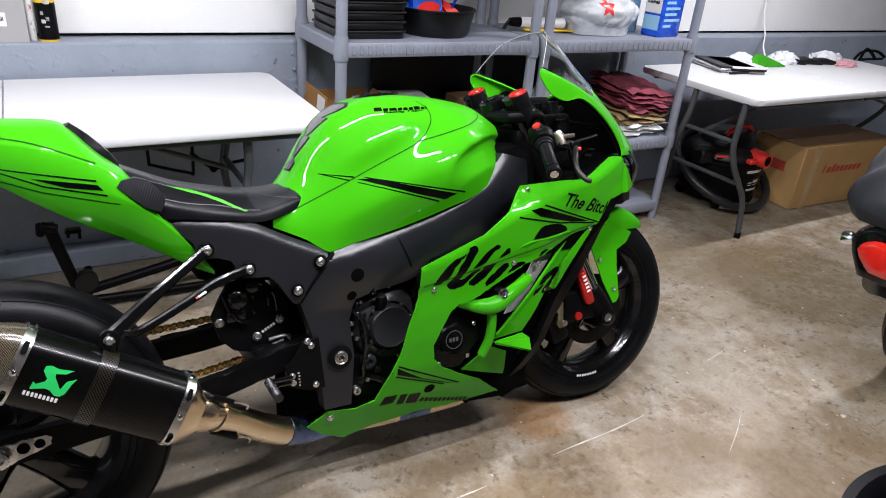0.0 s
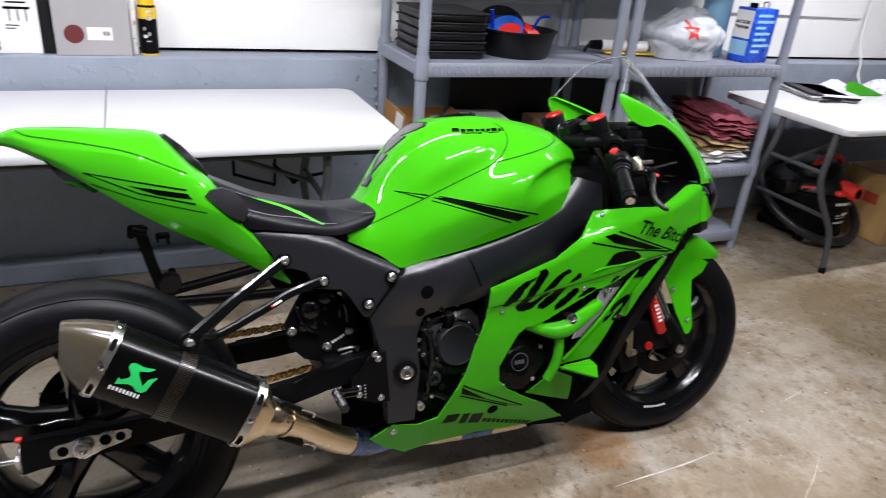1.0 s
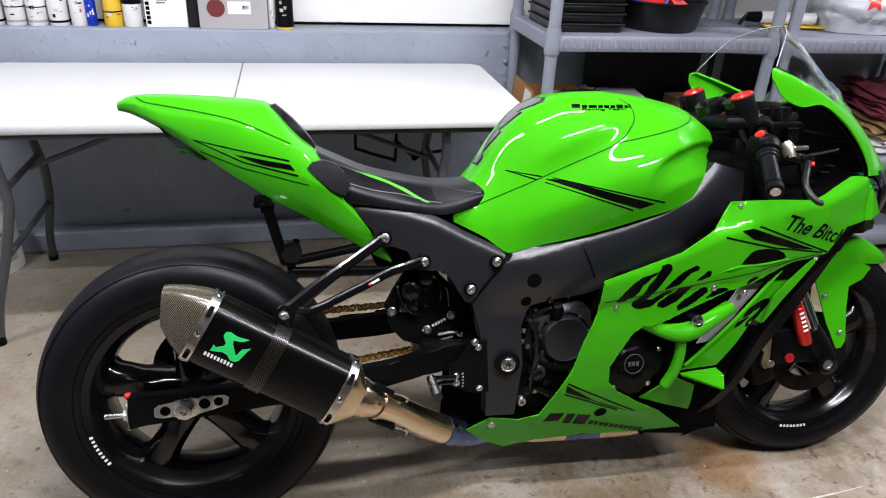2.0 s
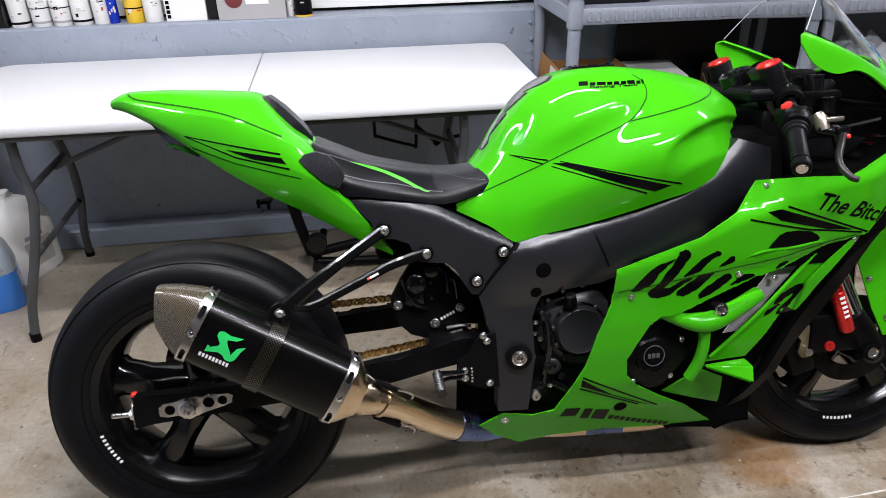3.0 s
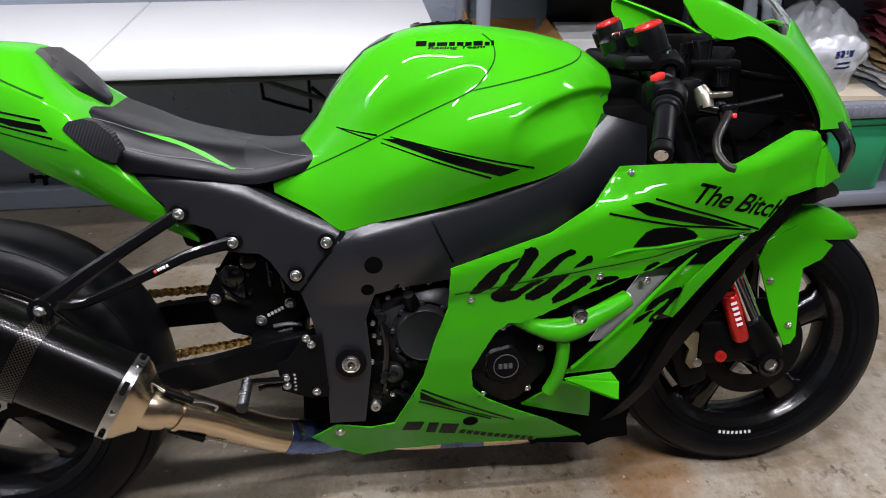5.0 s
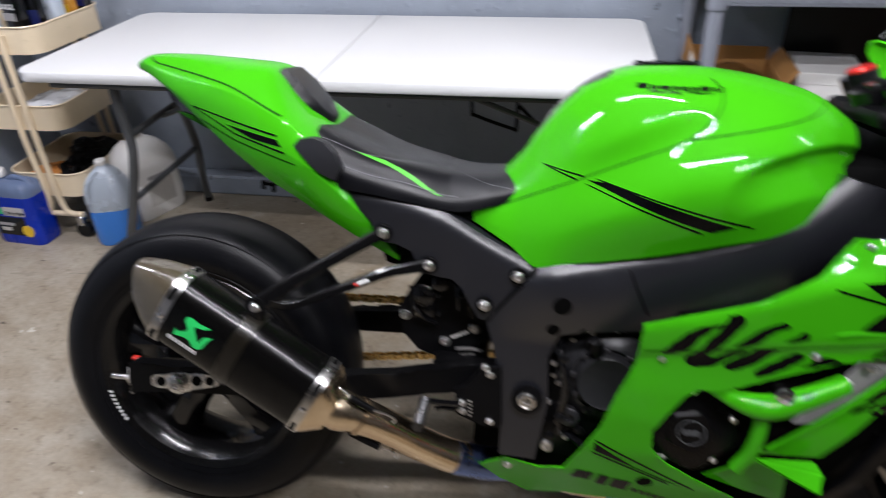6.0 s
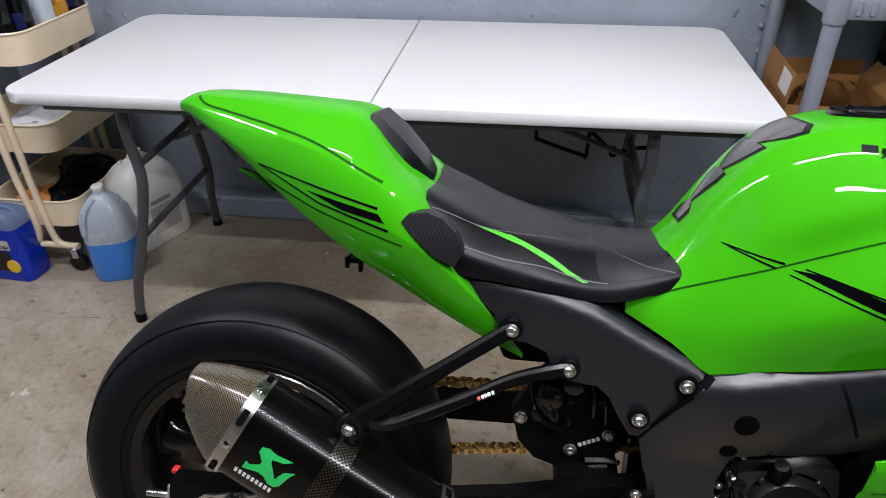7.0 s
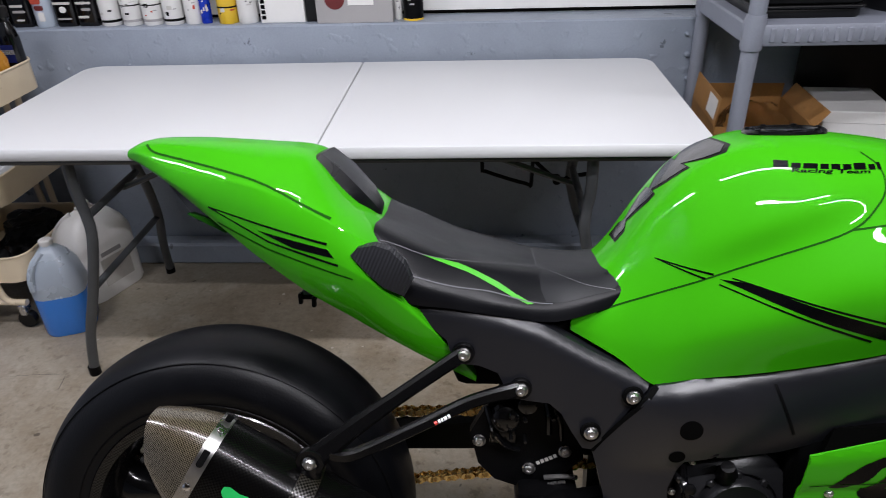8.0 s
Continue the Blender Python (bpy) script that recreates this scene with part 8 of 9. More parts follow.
for k, x in enumerate((-0.785, -0.712, -0.642, -0.572)):
    spray_can("white aerosol can on the ledge", x, 0.0325, 0.21, WHITE_CARD, WHITE_CARD, [(0.012, 0.02, GREY_CARD), (0.062, 0.066, BLACK_MATT), (0.07, 0.15, WHITE_CARD)] if k in (1, 2) else [(0.012, 0.02, BLACK_MATT)])
spray_can("white and blue aerosol can on the ledge", -0.505, 0.027, 0.22, WHITE_CARD, BLUE_PLASTIC, [(0.10, 0.13, YELLOW)])
spray_can("deep blue aerosol can on the ledge", -0.462, 0.018, 0.2, BLUE_PLASTIC, BLUE_PLASTIC)
spray_can("yellow and black aerosol can on the ledge", -0.388, 0.0325, 0.22, YELLOW, BLACK_MATT, [(0.05, 0.055, BLACK_MATT)])
spray_can("white and black aerosol can on the ledge", -0.322, 0.0325, 0.22, WHITE_CARD, BLACK_MATT, [(0.08, 0.16, BLACK_MATT), (0.165, 0.175, YELLOW)])
spray_can("yellow and black aerosol can beside the carton", 0.223, 0.0325, 0.22, BLACK_MATT, YELLOW, [(0.0, 0.006, YELLOW), (0.13, 0.17, YELLOW)])
spray_can("slim white tube on the ledge", 0.174, 0.012, 0.2, WHITE_CARD, WHITE_CARD)
GOLD_PRINT = mat("gold_print", (0.55, 0.33, 0.08), 0.45)
LABELS = {
    -1.165: ((-0.02, 0.02, 0.085, 0.112, RED_PRINT), (-0.024, 0.024, 0.05, 0.058, PAPER_GREY), (-0.02, 0.012, 0.024, 0.034, GREY_CARD)),
    -1.085: ((-0.013, 0.014, 0.088, 0.116, RED_PLASTIC), (-0.024, 0.02, 0.064, 0.072, PAPER_GREY), (-0.02, 0.024, 0.046, 0.054, GREY_CARD), (-0.012, 0.014, 0.02, 0.026, PAPER_GREY), (0.004, 0.02, 0.128, 0.136, WHITE_CARD)),
    -0.932: ((-0.008, 0.012, 0.098, 0.124, GOLD_PRINT), (-0.003, 0.006, 0.104, 0.115, YELLOW), (-0.03, 0.03, 0.070, 0.078, PAPER_GREY), (-0.011, 0.011, 0.044, 0.064, WHITE_CARD), (-0.024, 0.024, 0.022, 0.028, GREY_CARD)),
    -0.858: ((-0.012, 0.012, 0.104, 0.124, RED_PRINT), (-0.02, -0.008, 0.126, 0.134, WHITE_CARD), (-0.026, 0.026, 0.07, 0.078, PAPER_GREY), (-0.01, 0.02, 0.05, 0.058, GREY_CARD), (-0.026, 0.01, 0.026, 0.034, PAPER_GREY)),
}
for x, pieces in LABELS.items():
    bt = thing("polish_bottle", "black bottle of car polish with a printed label", "bottle", pose(x, LY, 0.855), "bottles on the ledge")
    bm = bmesh.new()
    rings = [[bm.verts.new((px * k, py * k, w)) for px, py in rounded(-0.036, 0.036, -0.022, 0.022, 0.013)] for k, w in ((0.93, 0.0), (1, 0.008), (1, 0.14), (0.9, 0.158), (0.6, 0.17), (0.42, 0.174))]
    for a, b in zip(rings, rings[1:]):
        ring_faces(bm, a, b)
    bm.faces.new(rings[0][::-1]), bm.faces.new(rings[-1])
    part("bottle_body", bm, BLACK_GLOSS, bt)
    bm = bmesh.new()
    lathe(bm, [(0.014, 0.17), (0.014, 0.20), (0.010, 0.21), (0, 0.21)], Matrix(), 14)
    part("cap", bm, RED_PLASTIC if x < -1.0 else BLACK_MATT, bt)
    for u0, u1, z0, z1, mt in pieces:
        bm = bmesh.new()
        prism(bm, rounded(u0, u1, z0, z1, min(u1 - u0, z1 - z0) * 0.42, n=3), 0.0222, 0.0232, 0.0003, UPY)
        part("label_panel", bm, mt, bt)
pale = thing("detail_bottle", "pale translucent bottle with a red label", "bottle", pose(-1.008, LY, 0.855), "bottles on the ledge")
bm = bmesh.new()
lathe(bm, [(0.0, 0.0), (0.030, 0.0), (0.033, 0.008), (0.032, 0.12), (0.022, 0.15), (0.012, 0.16), (0.012, 0.175), (0, 0.175)], Matrix(), 24)
part("bottle_body", bm, MILKY, pale)
bm = bmesh.new()
lathe(bm, [(0.016, 0.168), (0.016, 0.20), (0.012, 0.205), (0, 0.205)], Matrix(), 16)
part("cap", bm, RED_PLASTIC, pale)
for u0, u1, z0, z1, mt in ((-0.02, 0.014, 0.075, 0.115, RED_PRINT), (-0.012, 0.018, 0.055, 0.07, DARK_RED), (-0.004, 0.016, 0.02, 0.05, WHITE_CARD)):
    bm = bmesh.new()
    prism(bm, rounded(u0, u1, z0, z1, 0.006, n=3), 0.0325, 0.0345, 0.0003, UPY)
    part("label_panel", bm, mt, pale)
strapbox = thing("hook_tape_box", "white retail box of hook tape with a black spine", "box", pose(-0.20, LY, 0.855))
bm = bmesh.new()
box(bm, -0.074, 0.072, -0.025, 0.03, 0, 0.22, 0.0015)
part("carton_body", bm, WHITE_CARD, strapbox)
bm = bmesh.new()
box(bm, 0.074, 0.112, -0.02, 0.03, 0, 0.21, 0.004)
part("spine", bm, BLACK_BIN, strapbox, "black clip beside the box")
for k in range(6):
    bm = bmesh.new()
    box(bm, -0.069, -0.056, -0.0265, -0.0252, 0.012 + 0.0165 * k, 0.024 + 0.0165 * k)
    part("print_bar", bm, BLACK_INK, strapbox, "black upright logo bar")
for u0, u1, z0, z1 in ((-0.03, 0.05, 0.15, 0.158), (-0.02, 0.04, 0.17, 0.175), (-0.015, -0.012, 0.11, 0.15), (0.01, 0.013, 0.11, 0.15), (0.035, 0.038, 0.11, 0.15), (-0.03, 0.01, 0.095, 0.098), (-0.03, 0.0, 0.085, 0.088)):
    bm = bmesh.new()
    box(bm, u0, u1, -0.0265, -0.0252, z0, z1)
    part("print_bar", bm, BLACK_INK, strapbox, "black line print")
gbox = thing("sanding_disc_box", "grey carton with a dark red disc print and white label", "box", pose(0.04, LY, 0.855))
bm = bmesh.new()
box(bm, -0.124, 0.122, -0.05, 0.03, 0, 0.205, 0.0015)
part("carton_body", bm, GREY_CARD, gbox)
bm = bmesh.new()
lathe(bm, [(0.0, 0.0515), (0.032, 0.0515), (0.032, 0.0502)], at(-0.062, 0, 0.075, UPY), 32)
disc = part("disc_print", bm, DARK_RED, gbox, "dark red round print")
bm = bmesh.new()
box(bm, -0.02, 0.062, -0.0515, -0.0502, 0.055, 0.10)
part("label_panel", bm, WHITE_CARD, gbox, "white barcode label")
for k in range(6):
    bm = bmesh.new()
    box(bm, 0.032 + 0.004 * k, 0.034 + 0.004 * k, -0.0525, -0.0516, 0.072, 0.086)
    part("print_bar", bm, BLACK_INK, gbox)

# ---- trolley and jugs ----
cart = thing("utility_cart", "cream enamel three-tier utility trolley on castors", "trolley")
CX0, CX1, CY0, CY1 = -1.305, -0.997, 1.03, 1.425
for z in (0.168, 0.428, 0.697):
    bm = bmesh.new()
    o, i = rounded(CX0, CX1, CY0, CY1, 0.06), rounded(CX0 + 0.004, CX1 - 0.004, CY0 + 0.004, CY1 - 0.004, 0.056)
    rings = [[bm.verts.new((x, y, zz_)) for x, y in ol] for ol, zz_ in ((o, z), (o, z + 0.088), (i, z + 0.088), (i, z + 0.006))]
    for a, b in zip(rings, rings[1:]):
        ring_faces(bm, a, b)
    bm.faces.new(rings[0][::-1]), bm.faces.new(rings[-1])
    tray = part("tray", bm, CREAM, cart, "cream enamel tray")
    bm = bmesh.new()
    tube(bm, [Vector((x, y, z + 0.089)) for x, y in o + o[:1]], 0.004, 6, False)
    part("tray_rim", bm, CREAM, tray)
for px in (-1.163, -1.115):
    for y in (CY0 - 0.008, CY1 + 0.008):
        bm = bmesh.new()
        tube(bm, smooth_path([(px, y, 0.762), (px, y, 0.4), (px + 0.012, y, 0.14), (px + (0.05 if px > -1.14 else -0.05), y, 0.098)], 5), 0.011, 10)
        post = part("upright", bm, CREAM, cart, "cream tubular upright")
        if y < 1:
            for z in (0.21, 0.47, 0.74):
                bm = bmesh.new()
                lathe(bm, [(0.005, 0), (0.005, 0.003), (0, 0.004)], at(px, y - 0.011, z, UPY), 8)
                part("screw", bm, STEEL, post)
for y in (CY0, CY1):
    bm = bmesh.new()
    tube(bm, [(CX0 + 0.03, y - 0.006, 0.098), (CX1 - 0.03, y - 0.006, 0.098)], 0.011, 10)
    rail = part("base_rail", bm, CREAM, cart, "cream base rail")
    for x in (CX0 + 0.05, CX1 - 0.05):
        bm = bmesh.new()
        lathe(bm, [(0.0, -0.012), (0.028, -0.012), (0.031, -0.006), (0.031, 0.006), (0.028, 0.012), (0.0, 0.012)], at(x, y, 0.0315, UPY), 20)
        wh = part("castor", bm, BLACK_BIN, cart, "black castor wheel")
        bm = bmesh.new()
        box(bm, x - 0.012, x + 0.012, y - 0.018, y + 0.018, 0.05, 0.092, 0.004)
        part("castor_fork", bm, STEEL, wh)


def bottle(name, label, x, y, z, w, d, h, mat_, cap_mat, panel_mats=(), neck=0.012, group="bottles on the trolley"):
    b = thing(name, label, "bottle", pose(x, y, z, 0, 0, (x * 977) % 30 - 15), group)
    bm = bmesh.new()
    rings = []
    for k, zz_ in ((0.96, 0), (1, 0.01), (1, h * 0.62), (0.85, h * 0.72), (0.5, h * 0.82), (neck / w * 2, h * 0.86), (neck / w * 2, h * 0.9)):
        rings.append([bm.verts.new((px * k, py * k, zz_)) for px, py in rounded(-w / 2, w / 2, -d / 2, d / 2, min(w, d) * 0.35)])
    for a, c in zip(rings, rings[1:]):
        ring_faces(bm, a, c)
    bm.faces.new(rings[0][::-1]), bm.faces.new(rings[-1])
    part("bottle_body", bm, mat_, b)
    bm = bmesh.new()
    lathe(bm, [(neck * 1.2, h * 0.88), (neck * 1.2, h * 0.985), (neck, h), (0, h)], Matrix(), 16)
    part("cap", bm, cap_mat, b)
    for z0, z1, mt in panel_mats:
        bm = bmesh.new()
        box(bm, -w * 0.36, w * 0.36, -d / 2 - 0.0018, -d / 2 - 0.0004, z0 * h, z1 * h)
        part("label_panel", bm, mt, b)
    return b


TZ = 0.704
bottle("spray_bottle", "blue cleaner bottle with a purple label", -1.245, 1.12, TZ, 0.062, 0.05, 0.24, BLUE_PLASTIC, RED_PLASTIC, ((0.15, 0.5, WASHER),))
bottle("clear_bottle", "clear bottle with a white cap", -1.19, 1.085, TZ, 0.062, 0.05, 0.155, MILKY, WHITE_CARD, ((0.5, 0.62, SKY_BLUE),))
blk = bottle("polish_bottle", "black bottle of polish with white lettering", -1.105, 1.115, TZ, 0.082, 0.055, 0.25, BLACK_GLOSS, BLACK_BIN, ((0.36, 0.46, GREY_CARD),))
letters("bottle_lettering", "BLACK", 0.024, lambda u, v: Vector((-0.037 + u, -0.0295, 0.128 + v)), WHITE_INK, blk, "white block lettering", bold=0.0008)
bottle("dark_bottle", "glossy black bottle on the trolley", -1.052, 1.15, TZ, 0.046, 0.046, 0.235, BLACK_GLOSS, BLACK_BIN, ((0.3, 0.5, NAVY),))
bottle("clear_bottle", "tall clear bottle on the trolley", -1.04, 1.215, TZ, 0.07, 0.055, 0.24, MILKY, WHITE_CARD)
bottle("amber_bottle", "amber bottle with a yellow label on the trolley", -1.038, 1.295, TZ, 0.05, 0.045, 0.17, AMBER, BLACK_BIN, ((0.4, 0.62, YELLOW),))
bottle("dark_bottle", "tall black bottle with a dark blue label on the trolley", -1.028, 1.365, TZ, 0.056, 0.052, 0.25, BLACK_GLOSS, BLACK_BIN, ((0.34, 0.56, NAVY), (0.44, 0.50, PAPER_GREY)), 0.018)
bottle("dark_bottle", "black bottle at the back of the trolley", -1.15, 1.27, TZ, 0.06, 0.05, 0.22, BLACK_BIN, RED_PLASTIC)
for nm, lab, mt, x, y, z, s, sd in (("parts_bag", "clear bag of small parts on the middle tray", FILM, -1.13, 1.21, 0.468, (0.11, 0.14, 0.035), 2), ("crumpled_rag", "dark cloth heap in the bottom tray", BLACK_MATT, -1.085, 1.19, 0.222, (0.07, 0.10, 0.06), 3), ("crumpled_rag", "orange cloth in the bottom tray", ORANGE, -1.19, 1.12, 0.205, (0.06, 0.07, 0.045), 5),
                                     ("crumpled_rag", "dark crumpled rag at the back of the bottom tray", BLACK_BIN, -1.13, 1.33, 0.215, (0.11, 0.07, 0.06), 7)):
    bm = bmesh.new()
    bmesh.ops.create_icosphere(bm, subdivisions=4, radius=1.0)
    for v in bm.verts:
        p = v.co.copy()
        k = 1 + 0.35 * noise.noise(p * 2.4 + Vector((sd, sd, 0))) + 0.15 * noise.noise(p * 6)
        v.co = Vector((x + p.x * s[0] * k, y + p.y * s[1] * k, z + max(p.z, -0.6) * s[2] * k))
    simple(nm, lab, "bag" if nm == "parts_bag" else "cloth", bm, mt)


def jug(label, x, y, w, d, h, lower, upper, level, cap_mat, rz, shoulder=0.5):
    """A handled jug; below the level it shows what it holds."""
    j = thing("jug", label, "jug", pose(x, y, 0, 0, 0, rz), "jugs on the floor")
    prof = [(0.94, 0.0), (1, 0.012), (1, h * shoulder), (0.97, h * (shoulder + 0.06)), (0.84, h * (shoulder * 0.55 + 0.43)), (0.60, h * (shoulder * 0.3 + 0.68)), (0.36, h * 0.90), (0.24, h * 0.925), (0.22, h * 0.95)]
    for nm, mt, rows in (("filled_part", lower, [p for p in prof if p[1] < level] + [(1, level)]), ("clear_part", upper, [(1, level)] + [p for p in prof if p[1] > level])):
        bm = bmesh.new()
        rings = []
        for k, zz_ in rows:
            r = min(w, d) * 0.30
            rings.append([bm.verts.new((px * k, py * k, zz_)) for px, py in rounded(-w / 2, w / 2, -d / 2, d / 2, r)])
        for a, c in zip(rings, rings[1:]):
            ring_faces(bm, a, c)
        bm.faces.new(rings[0][::-1]), bm.faces.new(rings[-1])
        part(nm, bm, mt, j)
    bm = bmesh.new()
    lathe(bm, [(0.019, h * 0.94), (0.020, h * 0.945), (0.020, h * 0.99), (0.017, h), (0, h)], Matrix(), 20)
    part("cap", bm, cap_mat, j, "white screw cap")
    bm = bmesh.new()
    tube(bm, smooth_path([(-w * 0.10, -d * 0.18, h * 0.90), (-w * 0.26, -d * 0.30, h * 0.82), (-w * 0.36, -d * 0.40, h * 0.70), (-w * 0.38, -d * 0.42, h * 0.56)], 4), 0.011, 8)
    part("handle", bm, upper, j)
    return j


jug("clear one-gallon jug half full of blue washer fluid", -0.912, 1.05, 0.155, 0.155, 0.318, WASHER, MILKY, 0.142, WHITE_CARD, 20)
# squat square jug: filled body, clear shoulders with a grip, neck to one side
wash = thing("jug", "squat square jug of deep blue car wash with a printed label", "jug", pose(-1.258, 0.995, 0, 0, 0, -4), "jugs on the floor")
OUT = rounded(-0.10, 0.10, -0.055, 0.055, 0.028)
for nm, mt, rows in (("filled_part", BLUE_PLASTIC, ((0.95, 0.0), (1, 0.010), (1, 0.10), (0.985, 0.11), (1, 0.12), (1, 0.198))), ("clear_part", MILKY_BLUE, ((1, 0.198), (0.98, 0.212), (0.93, 0.228), (0.78, 0.242), (0.55, 0.250)))):
    bm = bmesh.new()
    rings = [[bm.verts.new((px * k, py * k, w)) for px, py in OUT] for k, w in rows]
    for a, b in zip(rings, rings[1:]):
        ring_faces(bm, a, b)
    bm.faces.new(rings[0][::-1]), bm.faces.new(rings[-1])
    part(nm, bm, mt, wash)
bm = bmesh.new()
lathe(bm, [(0.026, 0.236), (0.022, 0.250), (0.021, 0.262)], at(-0.05, 0, 0), 20)
part("neck", bm, MILKY_BLUE, wash, "clear bottle neck")
bm = bmesh.new()
lathe(bm, [(0.025, 0.256), (0.026, 0.258), (0.026, 0.278), (0.023, 0.283), (0, 0.283)], at(-0.05, 0, 0), 24)
part("cap", bm, WHITE_CARD, wash, "white screw cap")
bm = bmesh.new()
tube(bm, smooth_path([(-0.015, 0, 0.244), (0.015, 0, 0.258), (0.06, 0, 0.250), (0.082, 0, 0.226)], 5), 0.011, 10)
part("handle", bm, MILKY_BLUE, wash, "clear moulded grip")
for z0, z1, u0, u1, mt in ((0.122, 0.158, -0.030, 0.062, PAPER_GREY), (0.126, 0.152, -0.066, -0.034, LOGO_GREEN), (0.040, 0.116, -0.078, 0.052, BLACK_GLOSS), (0.058, 0.072, -0.06, -0.02, PAPER_GREY), (0.080, 0.092, -0.066, 0.0, GREY_CARD)):
    bm = bmesh.new()
    lift = 0.0012 if mt in (PAPER_GREY, GREY_CARD) and u1 <= 0 else 0.0
    prism(bm, rounded(u0, u1, z0, z1, 0.003, n=3), 0.0552, 0.0562 + lift, 0.0003, UPY)
    part("label_panel", bm, mt, wash)
for cx, cz, r in ((0.052, 0.062, 0.024), (-0.066, 0.186, 0.020)):
    bm = bmesh.new()
    lathe(bm, [(0, 0.0585), (r, 0.0585), (r, 0.0552)], at(cx, 0, cz, UPY), 24)
    part("round_label", bm, YELLOW, wash, "round yellow sticker")
letters("jug_lettering", "CAR WASH", 0.018, lambda u, v: Vector((-0.022 + u * 0.9, -0.0572, 0.128 + v)), BLACK_INK, wash, "dark block lettering", bold=0.0005)
white_jug = jug("large white plastic jug with a faint label", -0.902, 1.272, 0.155, 0.24, 0.34, JUG_WHITE, JUG_WHITE, 0.2, JUG_WHITE, -23, 0.60)
for z0, z1, u0, u1, mt in ((0.05, 0.15, -0.06, 0.07, PAPER_GREY), (0.16, 0.175, -0.05, 0.04, GREY_CARD)):
    bm = bmesh.new()
    box(bm, 0.0780, 0.0793, u0 * 0.9, u1 * 0.9, z0, z1)
    part("label_panel", bm, mt, white_jug)

# ---- paddock stand behind the bike ----
stand = thing("paddock_stand", "black tubular paddock stand lying by the wall", "stand")
for nm, pts, r in (("upright", [(0.12, 1.10, 0.345), (0.15, 1.10, 0.20), (0.18, 1.10, 0.075)], 0.020), ("lever_arm", [(0.18, 1.10, 0.075), (0.45, 1.10, 0.125), (0.75, 1.10, 0.19)], 0.018), ("base_bar", [(0.20, 1.10, 0.038), (0.62, 1.10, 0.022), (0.95, 1.12, 0.02)], 0.016),
                   ("rear_arm", [(0.20, 1.10, 0.05), (0.22, 1.32, 0.05)], 0.016)):
    bm = bmesh.new()
    tube(bm, smooth_path(pts, 3), r, 12)
    part(nm, bm, BLACK_MATT, stand)
bm = bmesh.new()
lathe(bm, [(0, -0.02), (0.035, -0.02), (0.038, -0.012), (0.038, 0.012), (0.035, 0.02), (0, 0.02)], at(0.205, 1.085, 0.125, UPY), 24)
part("roller", bm, BLACK_BIN, stand, "black stand roller")
bm = bmesh.new()
tube(bm, [(0.10, 1.08, 0.35), (0.145, 1.08, 0.335)], 0.016, 10)
tube(bm, [(0.095, 1.07, 0.33), (0.095, 1.13, 0.33)], 0.014, 10)
part("hook", bm, BLACK_MATT, stand)
bm = bmesh.new()
lathe(bm, [(0, -0.022), (0.02, -0.022), (0.022, 0), (0.02, 0.022), (0, 0.022)], at(0.20, 1.10, 0.022, UPY), 20)
part("castor", bm, BLACK_BIN, stand)

# ---- under and on the second table ----
def simple8(name, label, category, bm, material, group="", m=None, smooth=True):
    ob = part(name, bm, material, None, "", smooth)
    if m is not None:
        ob.matrix_basis = m
    return tagged(ob, label, category, group)


# workshop vacuum
VX, VY = 3.520, 1.150
vac = thing("vacuum_cleaner", "black workshop vacuum cleaner with red fittings and a coiled hose", "vacuum cleaner", pose(VX, VY, 0))
bm = bmesh.new()
lathe(bm, [(0.0, 0.035), (0.17, 0.035), (0.205, 0.05), (0.215, 0.12), (0.225, 0.25), (0.232, 0.255), (0.232, 0.275), (0.222, 0.28), (0.0, 0.28)], Matrix(), 48)
drum = part("drum", bm, BLACK_MATT, vac, "black plastic drum")
for z in (0.16, 0.20):
    bm = bmesh.new()
    lathe(bm, [(0.2185 + (z - 0.12) * 0.07, z - 0.004), (0.2225 + (z - 0.12) * 0.07, z), (0.2185 + (z - 0.12) * 0.07, z + 0.004)], Matrix(), 48)
    part("drum_rib", bm, BLACK_GLOSS, drum)
bm = bmesh.new()
lathe(bm, [(0.222, 0.282), (0.218, 0.305), (0.19, 0.332), (0.15, 0.345), (0.145, 0.385), (0.12, 0.41), (0.05, 0.42), (0.0, 0.422)], Matrix(), 48)
head = part("motor_head", bm, BLACK_BIN, vac, "black motor head")
bm = bmesh.new()
tube(bm, smooth_path([(-0.10, -0.06, 0.398), (-0.05, -0.07, 0.440), (0.05, -0.07, 0.446), (0.11, -0.06, 0.410)], 5), 0.016, 10)
part("carry_handle", bm, RED_PLASTIC, head, "red carrying handle")
bm = bmesh.new()
tube(bm, [(0.015, -0.17, 0.305), (0.020, -0.235, 0.305), (0.022, -0.268, 0.305)], [0.046, 0.043, 0.040], 20)
port = part("hose_port", bm, RED_PLASTIC, vac, "red hose port")
bm = bmesh.new()
tube(bm, [(0.0221, -0.2682, 0.305), (0.0222, -0.2695, 0.305)], 0.027, 20)
part("port_hole", bm, VOID, port, "dark port opening")
bm = bmesh.new()
box(bm, -0.075, -0.02, -0.240, -0.20, 0.281, 0.309, 0.006)
part("port_bracket", bm, RED_PLASTIC, port)
bm = bmesh.new()
box(bm, -0.20, -0.03, -0.218, -0.208, 0.302, 0.314, 0.002, 1, Matrix.Rotation(radians(-18), 4, "Z") @ Matrix.Translation((0.03, 0.03, 0)))
part("latch_bar", bm, RED_PLASTIC, vac, "thin red latch bar")
bm = bmesh.new()
star = at(-0.255, -0.075, 0.305, UPY)
